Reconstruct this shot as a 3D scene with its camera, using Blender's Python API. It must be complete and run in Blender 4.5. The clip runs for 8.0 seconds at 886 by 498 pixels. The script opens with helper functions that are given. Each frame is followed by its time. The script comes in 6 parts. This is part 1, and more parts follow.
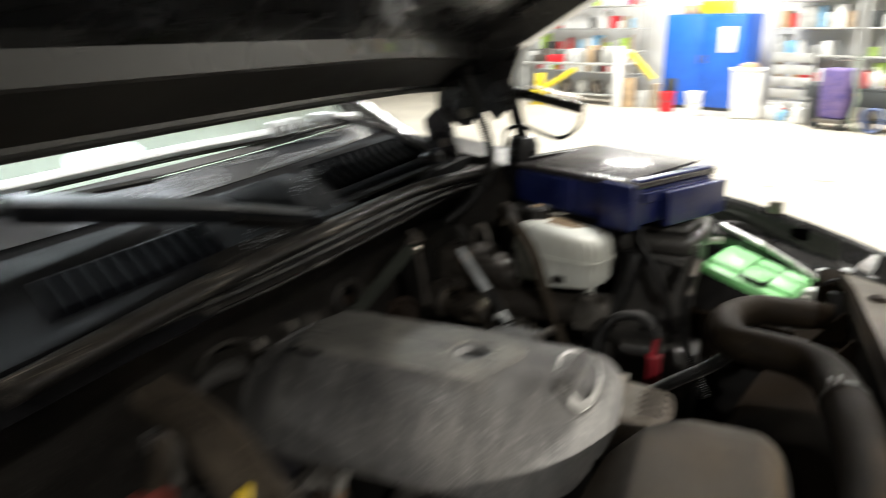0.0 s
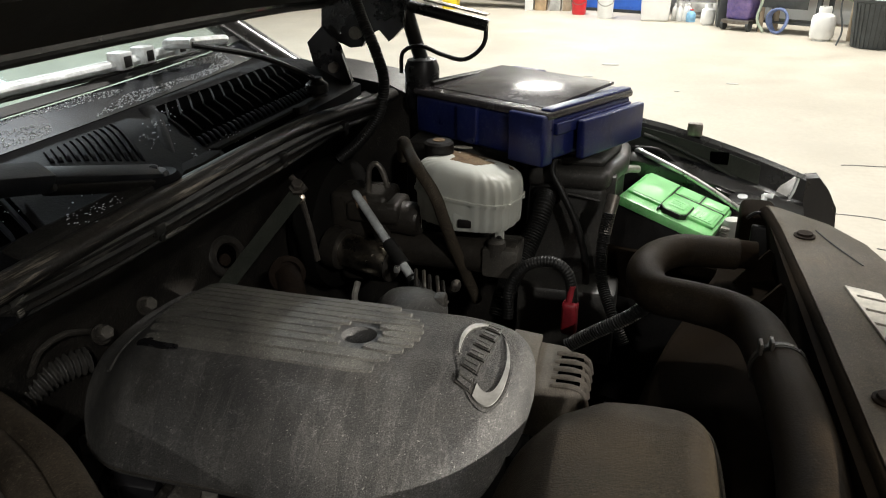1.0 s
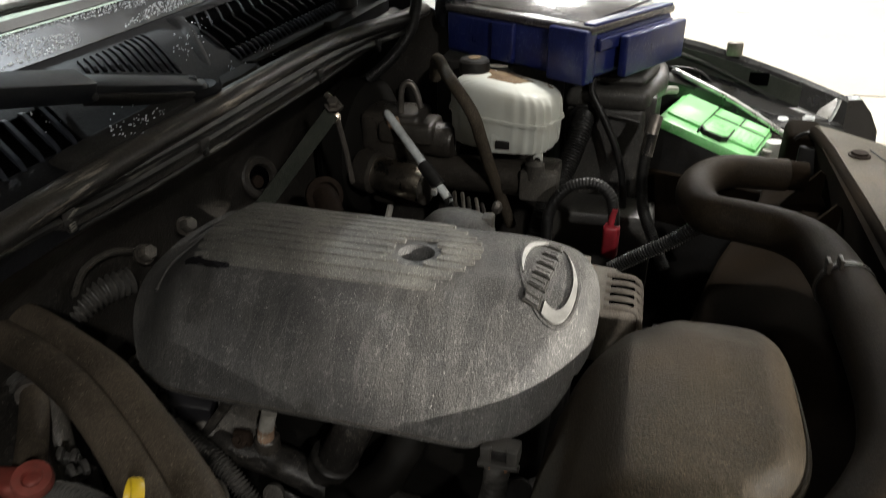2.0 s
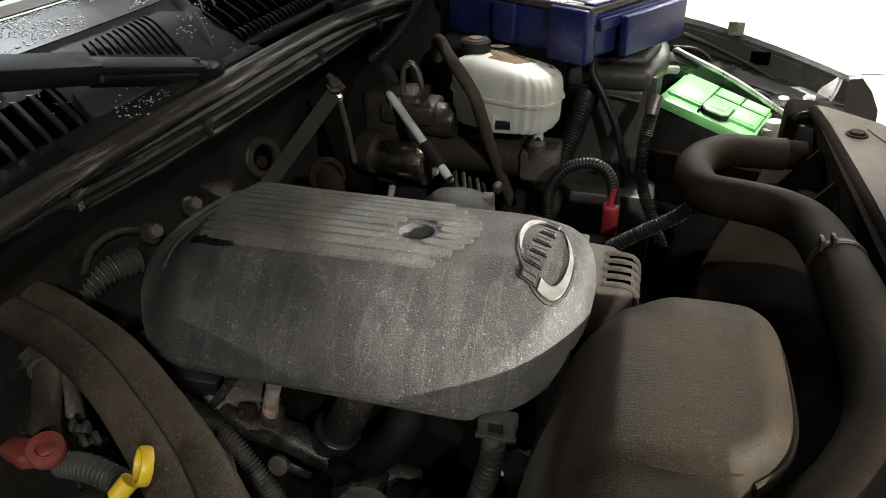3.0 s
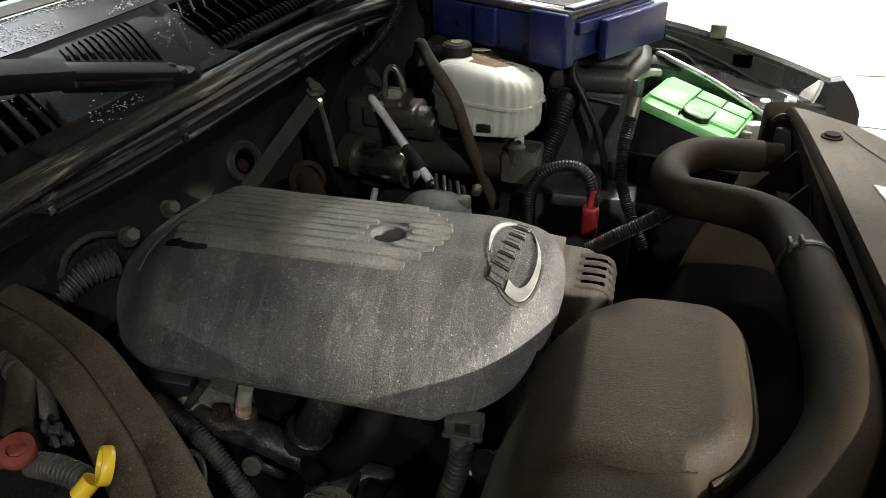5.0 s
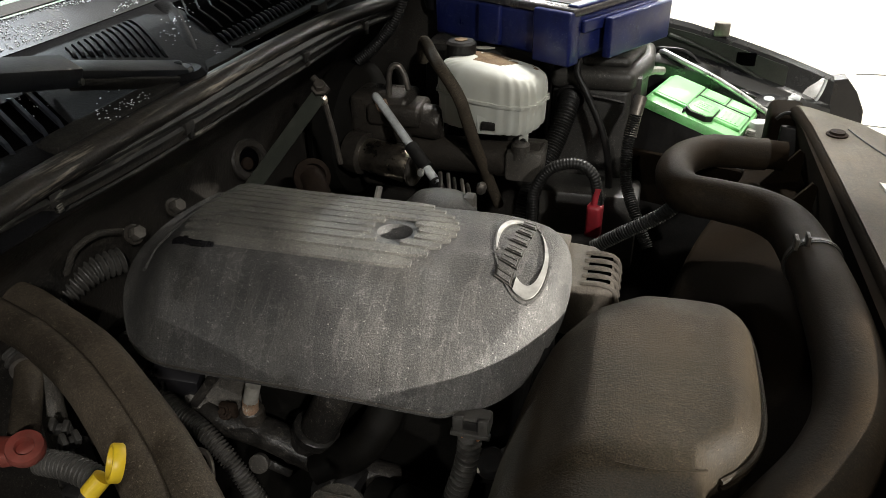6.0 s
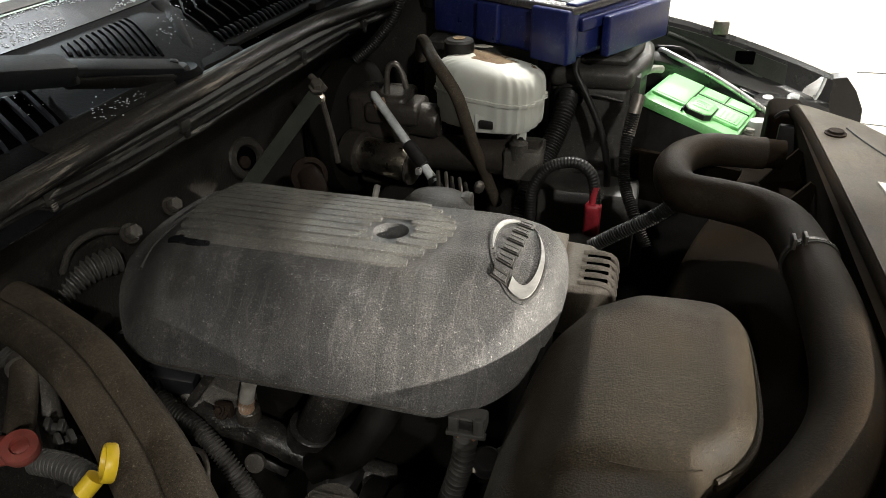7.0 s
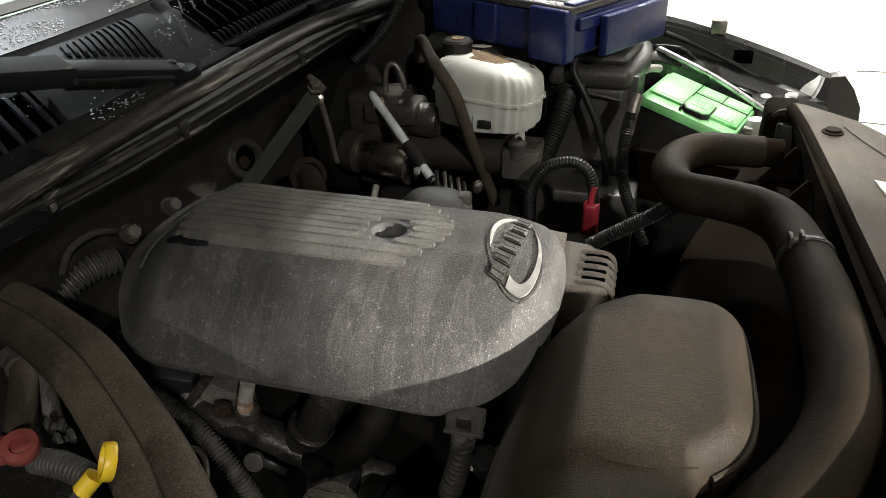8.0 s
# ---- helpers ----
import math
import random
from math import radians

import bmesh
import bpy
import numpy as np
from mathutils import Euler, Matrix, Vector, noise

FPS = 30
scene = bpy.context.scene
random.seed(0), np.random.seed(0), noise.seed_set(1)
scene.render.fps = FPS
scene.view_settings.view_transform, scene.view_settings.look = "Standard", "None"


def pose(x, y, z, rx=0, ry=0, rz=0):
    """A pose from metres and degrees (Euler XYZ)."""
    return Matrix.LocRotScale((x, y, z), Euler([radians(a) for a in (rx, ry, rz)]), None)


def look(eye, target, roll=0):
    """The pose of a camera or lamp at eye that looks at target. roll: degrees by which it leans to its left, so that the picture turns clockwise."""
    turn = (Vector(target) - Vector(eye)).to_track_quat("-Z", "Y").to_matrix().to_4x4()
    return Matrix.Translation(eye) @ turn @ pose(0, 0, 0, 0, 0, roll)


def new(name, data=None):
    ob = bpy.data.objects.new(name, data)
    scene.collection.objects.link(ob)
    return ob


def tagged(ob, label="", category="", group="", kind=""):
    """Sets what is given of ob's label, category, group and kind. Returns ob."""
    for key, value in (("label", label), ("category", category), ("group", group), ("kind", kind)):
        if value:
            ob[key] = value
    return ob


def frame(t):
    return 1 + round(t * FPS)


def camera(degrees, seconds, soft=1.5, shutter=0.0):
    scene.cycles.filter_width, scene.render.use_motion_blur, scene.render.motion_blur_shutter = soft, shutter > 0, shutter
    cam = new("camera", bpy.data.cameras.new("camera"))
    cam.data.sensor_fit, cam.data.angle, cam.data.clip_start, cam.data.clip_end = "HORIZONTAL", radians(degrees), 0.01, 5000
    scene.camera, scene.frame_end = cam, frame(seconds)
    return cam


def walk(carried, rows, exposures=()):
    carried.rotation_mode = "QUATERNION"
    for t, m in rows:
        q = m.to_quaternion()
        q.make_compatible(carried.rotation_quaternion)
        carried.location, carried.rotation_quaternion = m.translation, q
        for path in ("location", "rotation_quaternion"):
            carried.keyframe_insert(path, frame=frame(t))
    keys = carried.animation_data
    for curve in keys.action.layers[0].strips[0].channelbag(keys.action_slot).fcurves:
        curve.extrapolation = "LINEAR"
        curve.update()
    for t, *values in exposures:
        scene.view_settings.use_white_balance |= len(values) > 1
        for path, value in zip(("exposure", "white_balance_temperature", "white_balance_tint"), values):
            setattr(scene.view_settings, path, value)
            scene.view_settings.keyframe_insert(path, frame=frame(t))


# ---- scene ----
cam = camera(62.3, 8.0, soft=0.8, shutter=0.9)
PATH = [
    (0, (0.009, -0.064, 1.495), (-0.709, 1.712, 0.918), -0.3),
    (0.2, (0.018, 0.03, 1.495), (-0.587, 1.85, 0.925), -0.8),
    (0.3, (0.030, 0.068, 1.505), (-0.541, 1.887, 0.900), -0.7),
    (0.5, (0.016, 0.114, 1.503), (-0.5, 1.927, 0.834), 0.0),
    (0.7, (0.007, 0.107, 1.498), (-0.492, 1.892, 0.745), -0.4),
    (1, (-0.008, 0.107, 1.502), (-0.496, 1.871, 0.695), -0.6),
    (1.5, (-0.026, 0.113, 1.489), (-0.503, 1.859, 0.639), -0.6),
    (2, (-0.078, 0.108, 1.47), (-0.537, 1.8, 0.506), -0.5),
    (2.2, (-0.063, 0.092, 1.476), (-0.526, 1.771, 0.493), -0.8),
    (3.3, (-0.069, 0.095, 1.476), (-0.536, 1.756, 0.466), -0.8),
    (3.5, (-0.063, 0.094, 1.475), (-0.529, 1.76, 0.471), -0.8),
    (4, (-0.054, 0.093, 1.479), (-0.521, 1.757, 0.472), -0.8),
    (4.5, (-0.033, 0.096, 1.48), (-0.502, 1.761, 0.477), -1.0),
    (6, (-0.043, 0.093, 1.479), (-0.51, 1.757, 0.472), -1.0),
    (6.5, (-0.04, 0.094, 1.48), (-0.508, 1.756, 0.47), -1.0),
    (7, (-0.039, 0.096, 1.479), (-0.507, 1.757, 0.468), -1.0),
    (7.5, (-0.035, 0.093, 1.482), (-0.504, 1.754, 0.471), -1.1),
    (8, (-0.035, 0.094, 1.48), (-0.505, 1.754, 0.469), -1.2),
]
walk(cam, [(t, look(eye, target, roll)) for t, eye, target, roll in PATH],
     [(0, -0.3), (0.3, -0.45), (0.5, -0.7), (1.0, -0.8), (1.5, -0.6), (2.0, -0.3), (2.2, -0.15), (3.3, 0.0), (8.0, 0.0)])

# ---------- world, lights ----------
world = bpy.data.worlds.new("shop_world")
scene.world = world
world.use_nodes = True
world.node_tree.nodes["Background"].inputs[0].default_value = (0.8, 0.9, 1.0, 1)
world.node_tree.nodes["Background"].inputs[1].default_value = 0.0


# adds an unseen light under the ceiling, placed for its effect below
def added_light(x, y, z, watts, size=0.35, color=(1.0, 0.97, 0.91)):
    data = bpy.data.lights.new("unseen_overhead_light", "AREA")
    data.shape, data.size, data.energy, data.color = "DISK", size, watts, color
    ob = new("unseen_overhead_light", data)
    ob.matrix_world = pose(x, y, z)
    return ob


# unseen lights set by effect, among them near-side fill and case-lid glare
for lx, ly, watts, size in ((3.6, 1.6, 60, 0.5), (0.3, 3.9, 560, 0.5), (-1.8, 13.5, 1000, 1.5), (2.2, 11.0, 650, 0.5), (6.5, 8.0, 300, 0.5), (4.5, -5.6, 720, 0.5), (-1.6, -9.5, 700, 0.5)):
    added_light(lx, ly, 5.7, watts, size)
# added cool light that brightens the view through the windshield
added_light(-6.5, 6.5, 5.7, 1050, 0.6, (0.84, 0.95, 1.0))
# added broad light whose reflection gives the frit its sheen
added_light(-1.3, 4.8, 5.7, 46, 1.4, (0.84, 0.92, 1.0))


def work_lamp(eye, target, watts, degrees):
    data = bpy.data.lights.new("work_lamp", "SPOT")
    data.energy, data.spot_size, data.spot_blend, data.shadow_soft_size, data.color = watts, radians(degrees), 0.10, 0.024, (1.0, 0.95, 0.86)
    ob = new("work_lamp", data)
    ob.matrix_world = look(eye, target)
    return ob


# low work lamp standing in front of the bay
work_lamp((3.78, -0.563, 2.261), (-0.0268, 0.674, 1.0508), 3500, 4.0)


# ---------- materials ----------
def mat(name, base, rough=0.6, metal=0.0, dust=None, dust_amt=0.0, scale=18.0, vary=0.35, bump=0.15, fine=180.0,
        spec=0.5, streak=None, coat=0.0, trans=0.0, up=0.0, specks=None, run=(9.0, 0.9, 0.9), drips=None, grain=0.0):
    m = bpy.data.materials.new(name)
    m.use_nodes = True
    nt = m.node_tree
    N, L = nt.nodes, nt.links
    b = N["Principled BSDF"]
    b.inputs["Roughness"].default_value = rough
    b.inputs["Metallic"].default_value = metal
    b.inputs["Specular IOR Level"].default_value = spec
    b.inputs["Coat Weight"].default_value = coat
    b.inputs["Transmission Weight"].default_value = trans
    geo = N.new("ShaderNodeNewGeometry")

    def noise_at(s, detail=6.0, stretch=None):
        n = N.new("ShaderNodeTexNoise")
        n.inputs["Scale"].default_value = s
        n.inputs["Detail"].default_value = detail
        n.inputs["Roughness"].default_value = 0.62
        if stretch:
            mp = N.new("ShaderNodeMapping")
            mp.inputs["Scale"].default_value = stretch
            L.new(geo.outputs["Position"], mp.inputs["Vector"])
            L.new(mp.outputs[0], n.inputs["Vector"])
        else:
            L.new(geo.outputs["Position"], n.inputs["Vector"])
        return n

    def ramp(src, lo, hi, a=0.0, bb=1.0):
        r = N.new("ShaderNodeMapRange")
        r.inputs["From Min"].default_value, r.inputs["From Max"].default_value = lo, hi
        r.inputs["To Min"].default_value, r.inputs["To Max"].default_value = a, bb
        L.new(src, r.inputs["Value"])
        return r.outputs["Result"]

    def mix(fac, a, bcol):
        x = N.new("ShaderNodeMix")
        x.data_type = "RGBA"
        if isinstance(fac, float):
            x.inputs[0].default_value = fac
        else:
            L.new(fac, x.inputs[0])
        for i, v in ((6, a), (7, bcol)):
            if isinstance(v, tuple):
                x.inputs[i].default_value = (*v, 1) if len(v) == 3 else v
            else:
                L.new(v, x.inputs[i])
        return x.outputs[2]

    def times(a, bv):
        x = N.new("ShaderNodeMath")
        x.operation = "MULTIPLY"
        for i, v in ((0, a), (1, bv)):
            if isinstance(v, float):
                x.inputs[i].default_value = v
            else:
                L.new(v, x.inputs[i])
        return x.outputs[0]

    big = noise_at(scale)
    small = noise_at(fine, 3.0)
    dark = tuple(c * (1 - vary) for c in base)
    lite = tuple(min(1, c * (1 + vary)) for c in base)
    col = mix(ramp(big.outputs[0], 0.3, 0.7), dark, lite)
    if dust:
        speck = ramp(small.outputs[0], 0.38, 0.68)
        patch = ramp(noise_at(scale * 0.6, 8.0).outputs[0], 0.32, 0.68)
        fac = times(times(speck, dust_amt * 0.55), 1.0)
        add = N.new("ShaderNodeMath")
        add.operation = "ADD"
        add.use_clamp = True
        L.new(fac, add.inputs[0])
        L.new(times(patch, dust_amt), add.inputs[1])
        fac = add.outputs[0]
        if up:
            sep = N.new("ShaderNodeSeparateXYZ")
            L.new(geo.outputs["Normal"], sep.inputs[0])
            fac = times(fac, ramp(sep.outputs[2], -0.1, 0.8, 1 - up, 1.0))
        col = mix(fac, col, dust)
    if streak:
        st = noise_at(9.0, 6.0, run)
        patchy = noise_at(7.0, 4.0)
        col = mix(times(ramp(st.outputs[0], 0.54, 0.66), ramp(patchy.outputs[0], 0.40, 0.62, 0.0, 0.75)), col, streak)
    if specks:
        for s_scale, lo, hi, amt in ((760.0, 0.64, 0.70, 0.55), (330.0, 0.67, 0.71, 0.75)):
            sp = noise_at(s_scale, 2.0)
            col = mix(times(ramp(sp.outputs[0], lo, hi), amt), col, specks)
        # short curled scratches where flakes of dirt have dried
        flake = noise_at(120.0, 4.0)
        near = noise_at(26.0, 3.0)
        line = times(ramp(flake.outputs[0], 0.555, 0.575), ramp(flake.outputs[0], 0.590, 0.610, 1.0, 0.0))
        col = mix(times(times(line, ramp(near.outputs[0], 0.50, 0.60)), 0.28), col, specks)
    if drips:
        # outlines of dried water runs down the slope, and a paler film inside them
        st = noise_at(7.0, 1.5, (7.0, 1.3, 1.3))
        where = noise_at(5.0, 3.0)
        edge = times(ramp(st.outputs[0], 0.505, 0.525), ramp(st.outputs[0], 0.535, 0.555, 1.0, 0.0))
        zone = ramp(where.outputs[0], 0.42, 0.54)
        col = mix(times(times(ramp(st.outputs[0], 0.54, 0.60), zone), 0.08), col, drips)
        col = mix(times(times(edge, zone), 0.15), col, drips)
    if grain:
        gr = noise_at(950.0, 1.0)
        mul = N.new("ShaderNodeMix")
        mul.data_type, mul.blend_type = "RGBA", "MULTIPLY"
        mul.inputs[0].default_value = 1.0
        mul.clamp_result = False
        L.new(col, mul.inputs[6])
        L.new(ramp(gr.outputs[0], 0.30, 0.70, 1.0 - grain, 1.0 + grain), mul.inputs[7])
        col = mul.outputs[2]
    L.new(col, b.inputs["Base Color"])
    L.new(ramp(big.outputs[0], 0.25, 0.75, max(0.02, rough - 0.10), min(1, rough + 0.12)), b.inputs["Roughness"])
    if bump:
        bp = N.new("ShaderNodeBump")
        bp.inputs["Strength"].default_value = bump
        bp.inputs["Distance"].default_value = 0.002
        L.new(small.outputs[0], bp.inputs["Height"])
        L.new(bp.outputs[0], b.inputs["Normal"])
    return m


DUST = (0.17, 0.145, 0.115)
M_COVER = mat("dusty_grey_plastic", (0.033755, 0.033755, 0.035631), 0.5, dust=(0.13127, 0.12377, 0.1097), dust_amt=0.34, scale=13, fine=520, bump=0.65, specks=(0.25, 0.245, 0.225), spec=0.3, drips=(0.23754, 0.22504, 0.20628), grain=0.50)
M_RIB = mat("ribbed_grey_plastic", (0.04875, 0.047813, 0.046875), 0.6, dust=(0.1875, 0.17812, 0.15463), dust_amt=0.40, scale=30, fine=500, bump=0.6, specks=(0.31875, 0.30475, 0.27187), spec=0.3, grain=0.52)
M_RESON = mat("dusty_brown_plastic", (0.013012, 0.010782, 0.0076837), 0.55, dust=(0.03594, 0.025777, 0.01512), dust_amt=0.55, scale=14, fine=520, bump=0.45, specks=(0.076837, 0.061965, 0.042136), spec=0.13, grain=0.60)
M_HOSE = mat("dusty_rubber_hose", (0.00527, 0.00425, 0.003145), 0.6, dust=(0.02295, 0.01513, 0.008075), dust_amt=0.6, scale=14, fine=420, bump=0.25, up=0.5, specks=(0.0408, 0.0306, 0.0204), spec=0.08, grain=0.40)
# dusty hose rubber in a paler copy, raised to offset shade there
M_HEATER = mat("dusty_hose_lifted_tone", (0.0266, 0.0222, 0.0175), 0.6, dust=(0.108, 0.087, 0.064), dust_amt=0.55, scale=14, fine=420, bump=0.2, specks=(0.17, 0.144, 0.112), spec=0.10, grain=0.35)
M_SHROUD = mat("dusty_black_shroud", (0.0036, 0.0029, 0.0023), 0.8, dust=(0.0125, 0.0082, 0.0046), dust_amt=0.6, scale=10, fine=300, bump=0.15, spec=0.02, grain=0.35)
M_BLACK = mat("black_plastic", (0.008, 0.008, 0.0085), 0.42, dust=DUST, dust_amt=0.05, scale=20, bump=0.25, spec=0.28, grain=0.3)
M_BLACKG = mat("glossy_black_plastic", (0.008, 0.008, 0.010), 0.28, dust=DUST, dust_amt=0.03, scale=20, bump=0.1)
M_SEAL = mat("weathered_hood_seal", (0.009, 0.008, 0.0075), 0.42, dust=(0.10, 0.088, 0.072), dust_amt=0.20, scale=10, fine=240, bump=0.25, up=0.9, streak=(0.42, 0.37, 0.31), run=(12.0, 0.7, 12.0), spec=0.15, grain=0.35)
M_FUSE = mat("dusty_black_fuse_box", (0.013, 0.013, 0.013), 0.45, dust=(0.12, 0.11, 0.095), dust_amt=0.28, scale=16, fine=200, bump=0.15, specks=(0.2, 0.19, 0.17))
M_RUBBER = mat("weathered_rubber", (0.010, 0.010, 0.010), 0.5, dust=(0.16, 0.15, 0.14), dust_amt=0.12, scale=11, fine=120, bump=0.2, up=0.8)
M_PAINT = mat("black_car_paint", (0.006, 0.007, 0.009), 0.25, dust=DUST, dust_amt=0.05, scale=8, coat=0.6, bump=0.03)
M_GRIME = mat("oily_grimed_casting", (0.0208, 0.01872, 0.01664), 0.32, 0.2, dust=(0.0832, 0.07072, 0.0572), dust_amt=0.35, scale=28, fine=260, bump=0.5, specks=(0.088, 0.076, 0.064), grain=0.45)
M_BAY = mat("grimy_bay_metal", (0.0084375, 0.0084375, 0.0084375), 0.36, dust=(0.135, 0.1125, 0.09), dust_amt=0.10, scale=15, fine=240, bump=0.45, specks=(0.1575, 0.14062, 0.11813), spec=0.38, grain=0.45)
M_TAN = mat("dusty_tan_panel", (0.024306, 0.020659, 0.015189), 0.55, dust=(0.087516, 0.070477, 0.048605), dust_amt=0.75, scale=9, fine=400, bump=0.15, streak=(0.036445, 0.030379, 0.021872), specks=(0.14579, 0.12152, 0.091166), spec=0.15, grain=0.35)
M_WHITEPL = mat("aged_white_plastic", (0.58, 0.60, 0.56), 0.46, dust=(0.48, 0.40, 0.27), dust_amt=0.18, scale=16, fine=90, bump=0.05, vary=0.08)
M_RUSTTOP = mat("stained_reservoir_top", (0.20, 0.145, 0.085), 0.7, dust=(0.10, 0.058, 0.030), dust_amt=0.7, scale=60, fine=240, bump=0.3, spec=0.15, grain=0.4)
M_BLUE = mat("scuffed_blue_plastic", (0.00576, 0.012096, 0.09504), 0.34, dust=(0.02304, 0.0288, 0.09216), dust_amt=0.2, scale=22, fine=260, bump=0.1, specks=(0.1728, 0.19584, 0.288), grain=0.25)
M_BLUETOP = mat("worn_blue_lid", (0.026, 0.025, 0.034), 0.20, dust=(0.11, 0.098, 0.085), dust_amt=0.45, scale=8, fine=160, bump=0.05, specks=(0.22, 0.21, 0.2))
M_GREEN = mat("green_battery_plastic", (0.15, 0.66, 0.16), 0.35, dust=(0.48, 0.74, 0.45), dust_amt=0.40, scale=25, bump=0.05, specks=(0.60, 0.80, 0.55))
M_LABEL = mat("pale_green_label", (0.36, 0.80, 0.36), 0.35, scale=30, vary=0.08, bump=0.0)
M_RED = mat("red_rubber_boot", (0.24, 0.008, 0.018), 0.4, dust=DUST, dust_amt=0.10, scale=40, bump=0.1)
M_REDD = mat("faded_red_cap", (0.224, 0.042, 0.0315), 0.5, dust=DUST, dust_amt=0.18, scale=40, bump=0.1)
M_YELLOW = mat("yellow_plastic", (0.72, 0.50, 0.02), 0.4, dust=DUST, dust_amt=0.10, scale=40, bump=0.1, vary=0.12)
M_CHROME = mat("dull_chrome", (0.72, 0.66, 0.57), 0.30, 1.0, dust=(0.16, 0.11, 0.06), dust_amt=0.45, scale=30, bump=0.15)
M_STEEL = mat("grimy_steel", (0.25, 0.23, 0.21), 0.42, 0.8, dust=(0.10, 0.08, 0.06), dust_amt=0.5, scale=35, bump=0.3)
M_ALLOY = mat("dusty_cast_alloy", (0.044, 0.0416, 0.0384), 0.5, 0.2, dust=(0.112, 0.1, 0.084), dust_amt=0.5, scale=25, fine=340, bump=0.4, specks=(0.256, 0.232, 0.2), grain=0.4)
# pale alloy, its tone raised further for lamp light the hose blocks
M_VENT = mat("dusty_pale_alloy_lifted", (0.22483, 0.19914, 0.17344), 0.6, 0.1, dust=(0.3533, 0.30512, 0.25052), dust_amt=0.5, scale=25, fine=260, bump=0.4, spec=0.15, grain=0.3)
M_RUST = mat("rusty_pale_pipe", (0.30, 0.235, 0.17), 0.75, 0.1, dust=(0.24, 0.10, 0.045), dust_amt=0.55, scale=60, bump=0.4, grain=0.3)
M_BRACE = mat("grey_green_painted_bar", (0.020, 0.023, 0.019), 0.75, 0.0, dust=(0.060, 0.062, 0.050), dust_amt=0.3, scale=30, fine=420, bump=0.25, spec=0.08, grain=0.5)
M_SILVER = mat("badge_silver", (0.29734, 0.29255, 0.2781), 0.4, 0.2, dust=(0.16786, 0.15818, 0.14394), dust_amt=0.15, scale=60, bump=0.05)
M_LOOM = mat("corrugated_loom", (0.004836, 0.004836, 0.004836), 0.45, dust=(0.03348, 0.03162, 0.029016), dust_amt=0.30, scale=30, bump=0.1, spec=0.3, grain=0.3)
M_COWL = mat("weathered_cowl_plastic", (0.0036, 0.0038, 0.0048), 0.6, dust=(0.045, 0.042, 0.040), dust_amt=0.08, scale=14, fine=300, bump=0.3, spec=0.06, grain=0.4)
M_EDGE = mat("worn_black_edge", (0.006, 0.006, 0.006), 0.4, dust=(0.08, 0.072, 0.06), dust_amt=0.06, scale=20, streak=(0.34, 0.32, 0.28), run=(12.0, 1.6, 12.0), spec=0.2, bump=0.2, grain=0.3)
# darker copy of the bay metal, painting in the shade low in the bay
M_BAY_SHADE = mat("shade_dark_bay_metal", (0.0045, 0.0043, 0.004), 0.6, dust=(0.03, 0.026, 0.02), dust_amt=0.12, scale=20, spec=0.08, bump=0.2)
M_WIPER = mat("satin_black_wiper_paint", (0.0088, 0.01, 0.0136), 0.42, dust=(0.036, 0.04, 0.0496), dust_amt=0.15, scale=20, fine=300, spec=0.22, bump=0.12, grain=0.2)
# even near-black that paints in the shade inside holes and openings
M_HOLE_SHADE = mat("painted_hole_shade", (0.0012, 0.0012, 0.0013), 0.9, spec=0.0, bump=0.0)
M_PLUG = mat("grimy_grey_plug", (0.033, 0.0319, 0.03025), 0.5, dust=(0.0605, 0.055, 0.04675), dust_amt=0.35, scale=60, bump=0.1, grain=0.3)
M_FRIT = mat("black_wet_glass_band", (0.012, 0.014, 0.019), 0.20, spec=0.55, scale=12, vary=0.3, bump=0.04, fine=60)
# opaque near-white drops, the sparkle of water put into their colour
M_WATER_GLINT = mat("white_glint_drops", (0.86, 0.90, 0.95), 0.06, spec=1.0, bump=0.0, vary=0.0)
M_STICKER = mat("faded_white_sticker", (0.62, 0.58, 0.50), 0.5, dust=DUST, dust_amt=0.35, scale=30, bump=0.05)
M_BARE = mat("bare_bright_steel", (0.85, 0.84, 0.80), 0.30, 0.75, dust=(0.40, 0.36, 0.30), dust_amt=0.15, scale=40, bump=0.08)
M_BROWN = mat("brown_scaled_iron", (0.012, 0.0081, 0.006), 0.75, 0.0, dust=(0.027, 0.018, 0.0126), dust_amt=0.4, scale=45, bump=0.5, spec=0.08, grain=0.4)
M_LOOMG = mat("dusty_grey_loom", (0.0264, 0.0258, 0.024), 0.5, dust=(0.102, 0.0936, 0.084), dust_amt=0.40, scale=30, bump=0.1, grain=0.35)
# pale tone paints in the bright reflections on bare metal pieces
M_BLADE = mat("pale_metal_sheen", (0.70, 0.73, 0.74), 0.35, 0.2, dust=(0.45, 0.45, 0.44), dust_amt=0.15, scale=40, bump=0.05)
M_LEDGE = mat("dusty_flat_cowl_plastic", (0.010, 0.0098, 0.0096), 0.8, dust=(0.040, 0.037, 0.033), dust_amt=0.35, scale=16, fine=300, bump=0.3, spec=0.04, grain=0.4)
M_COPPER = mat("copper_wire", (0.40, 0.20, 0.10), 0.4, 0.6, scale=60, bump=0.0)
M_PALE = mat("pale_grey_plug", (0.36, 0.35, 0.32), 0.5, dust=DUST, dust_amt=0.3, scale=60, bump=0.1)
M_CONC = mat("worn_concrete_floor", (0.49, 0.45, 0.375), 0.5, dust=(0.35, 0.31, 0.25), dust_amt=0.40, scale=1.3, fine=25, bump=0.1, vary=0.16, streak=(0.40, 0.36, 0.30), run=(0.25, 0.12, 1.0))
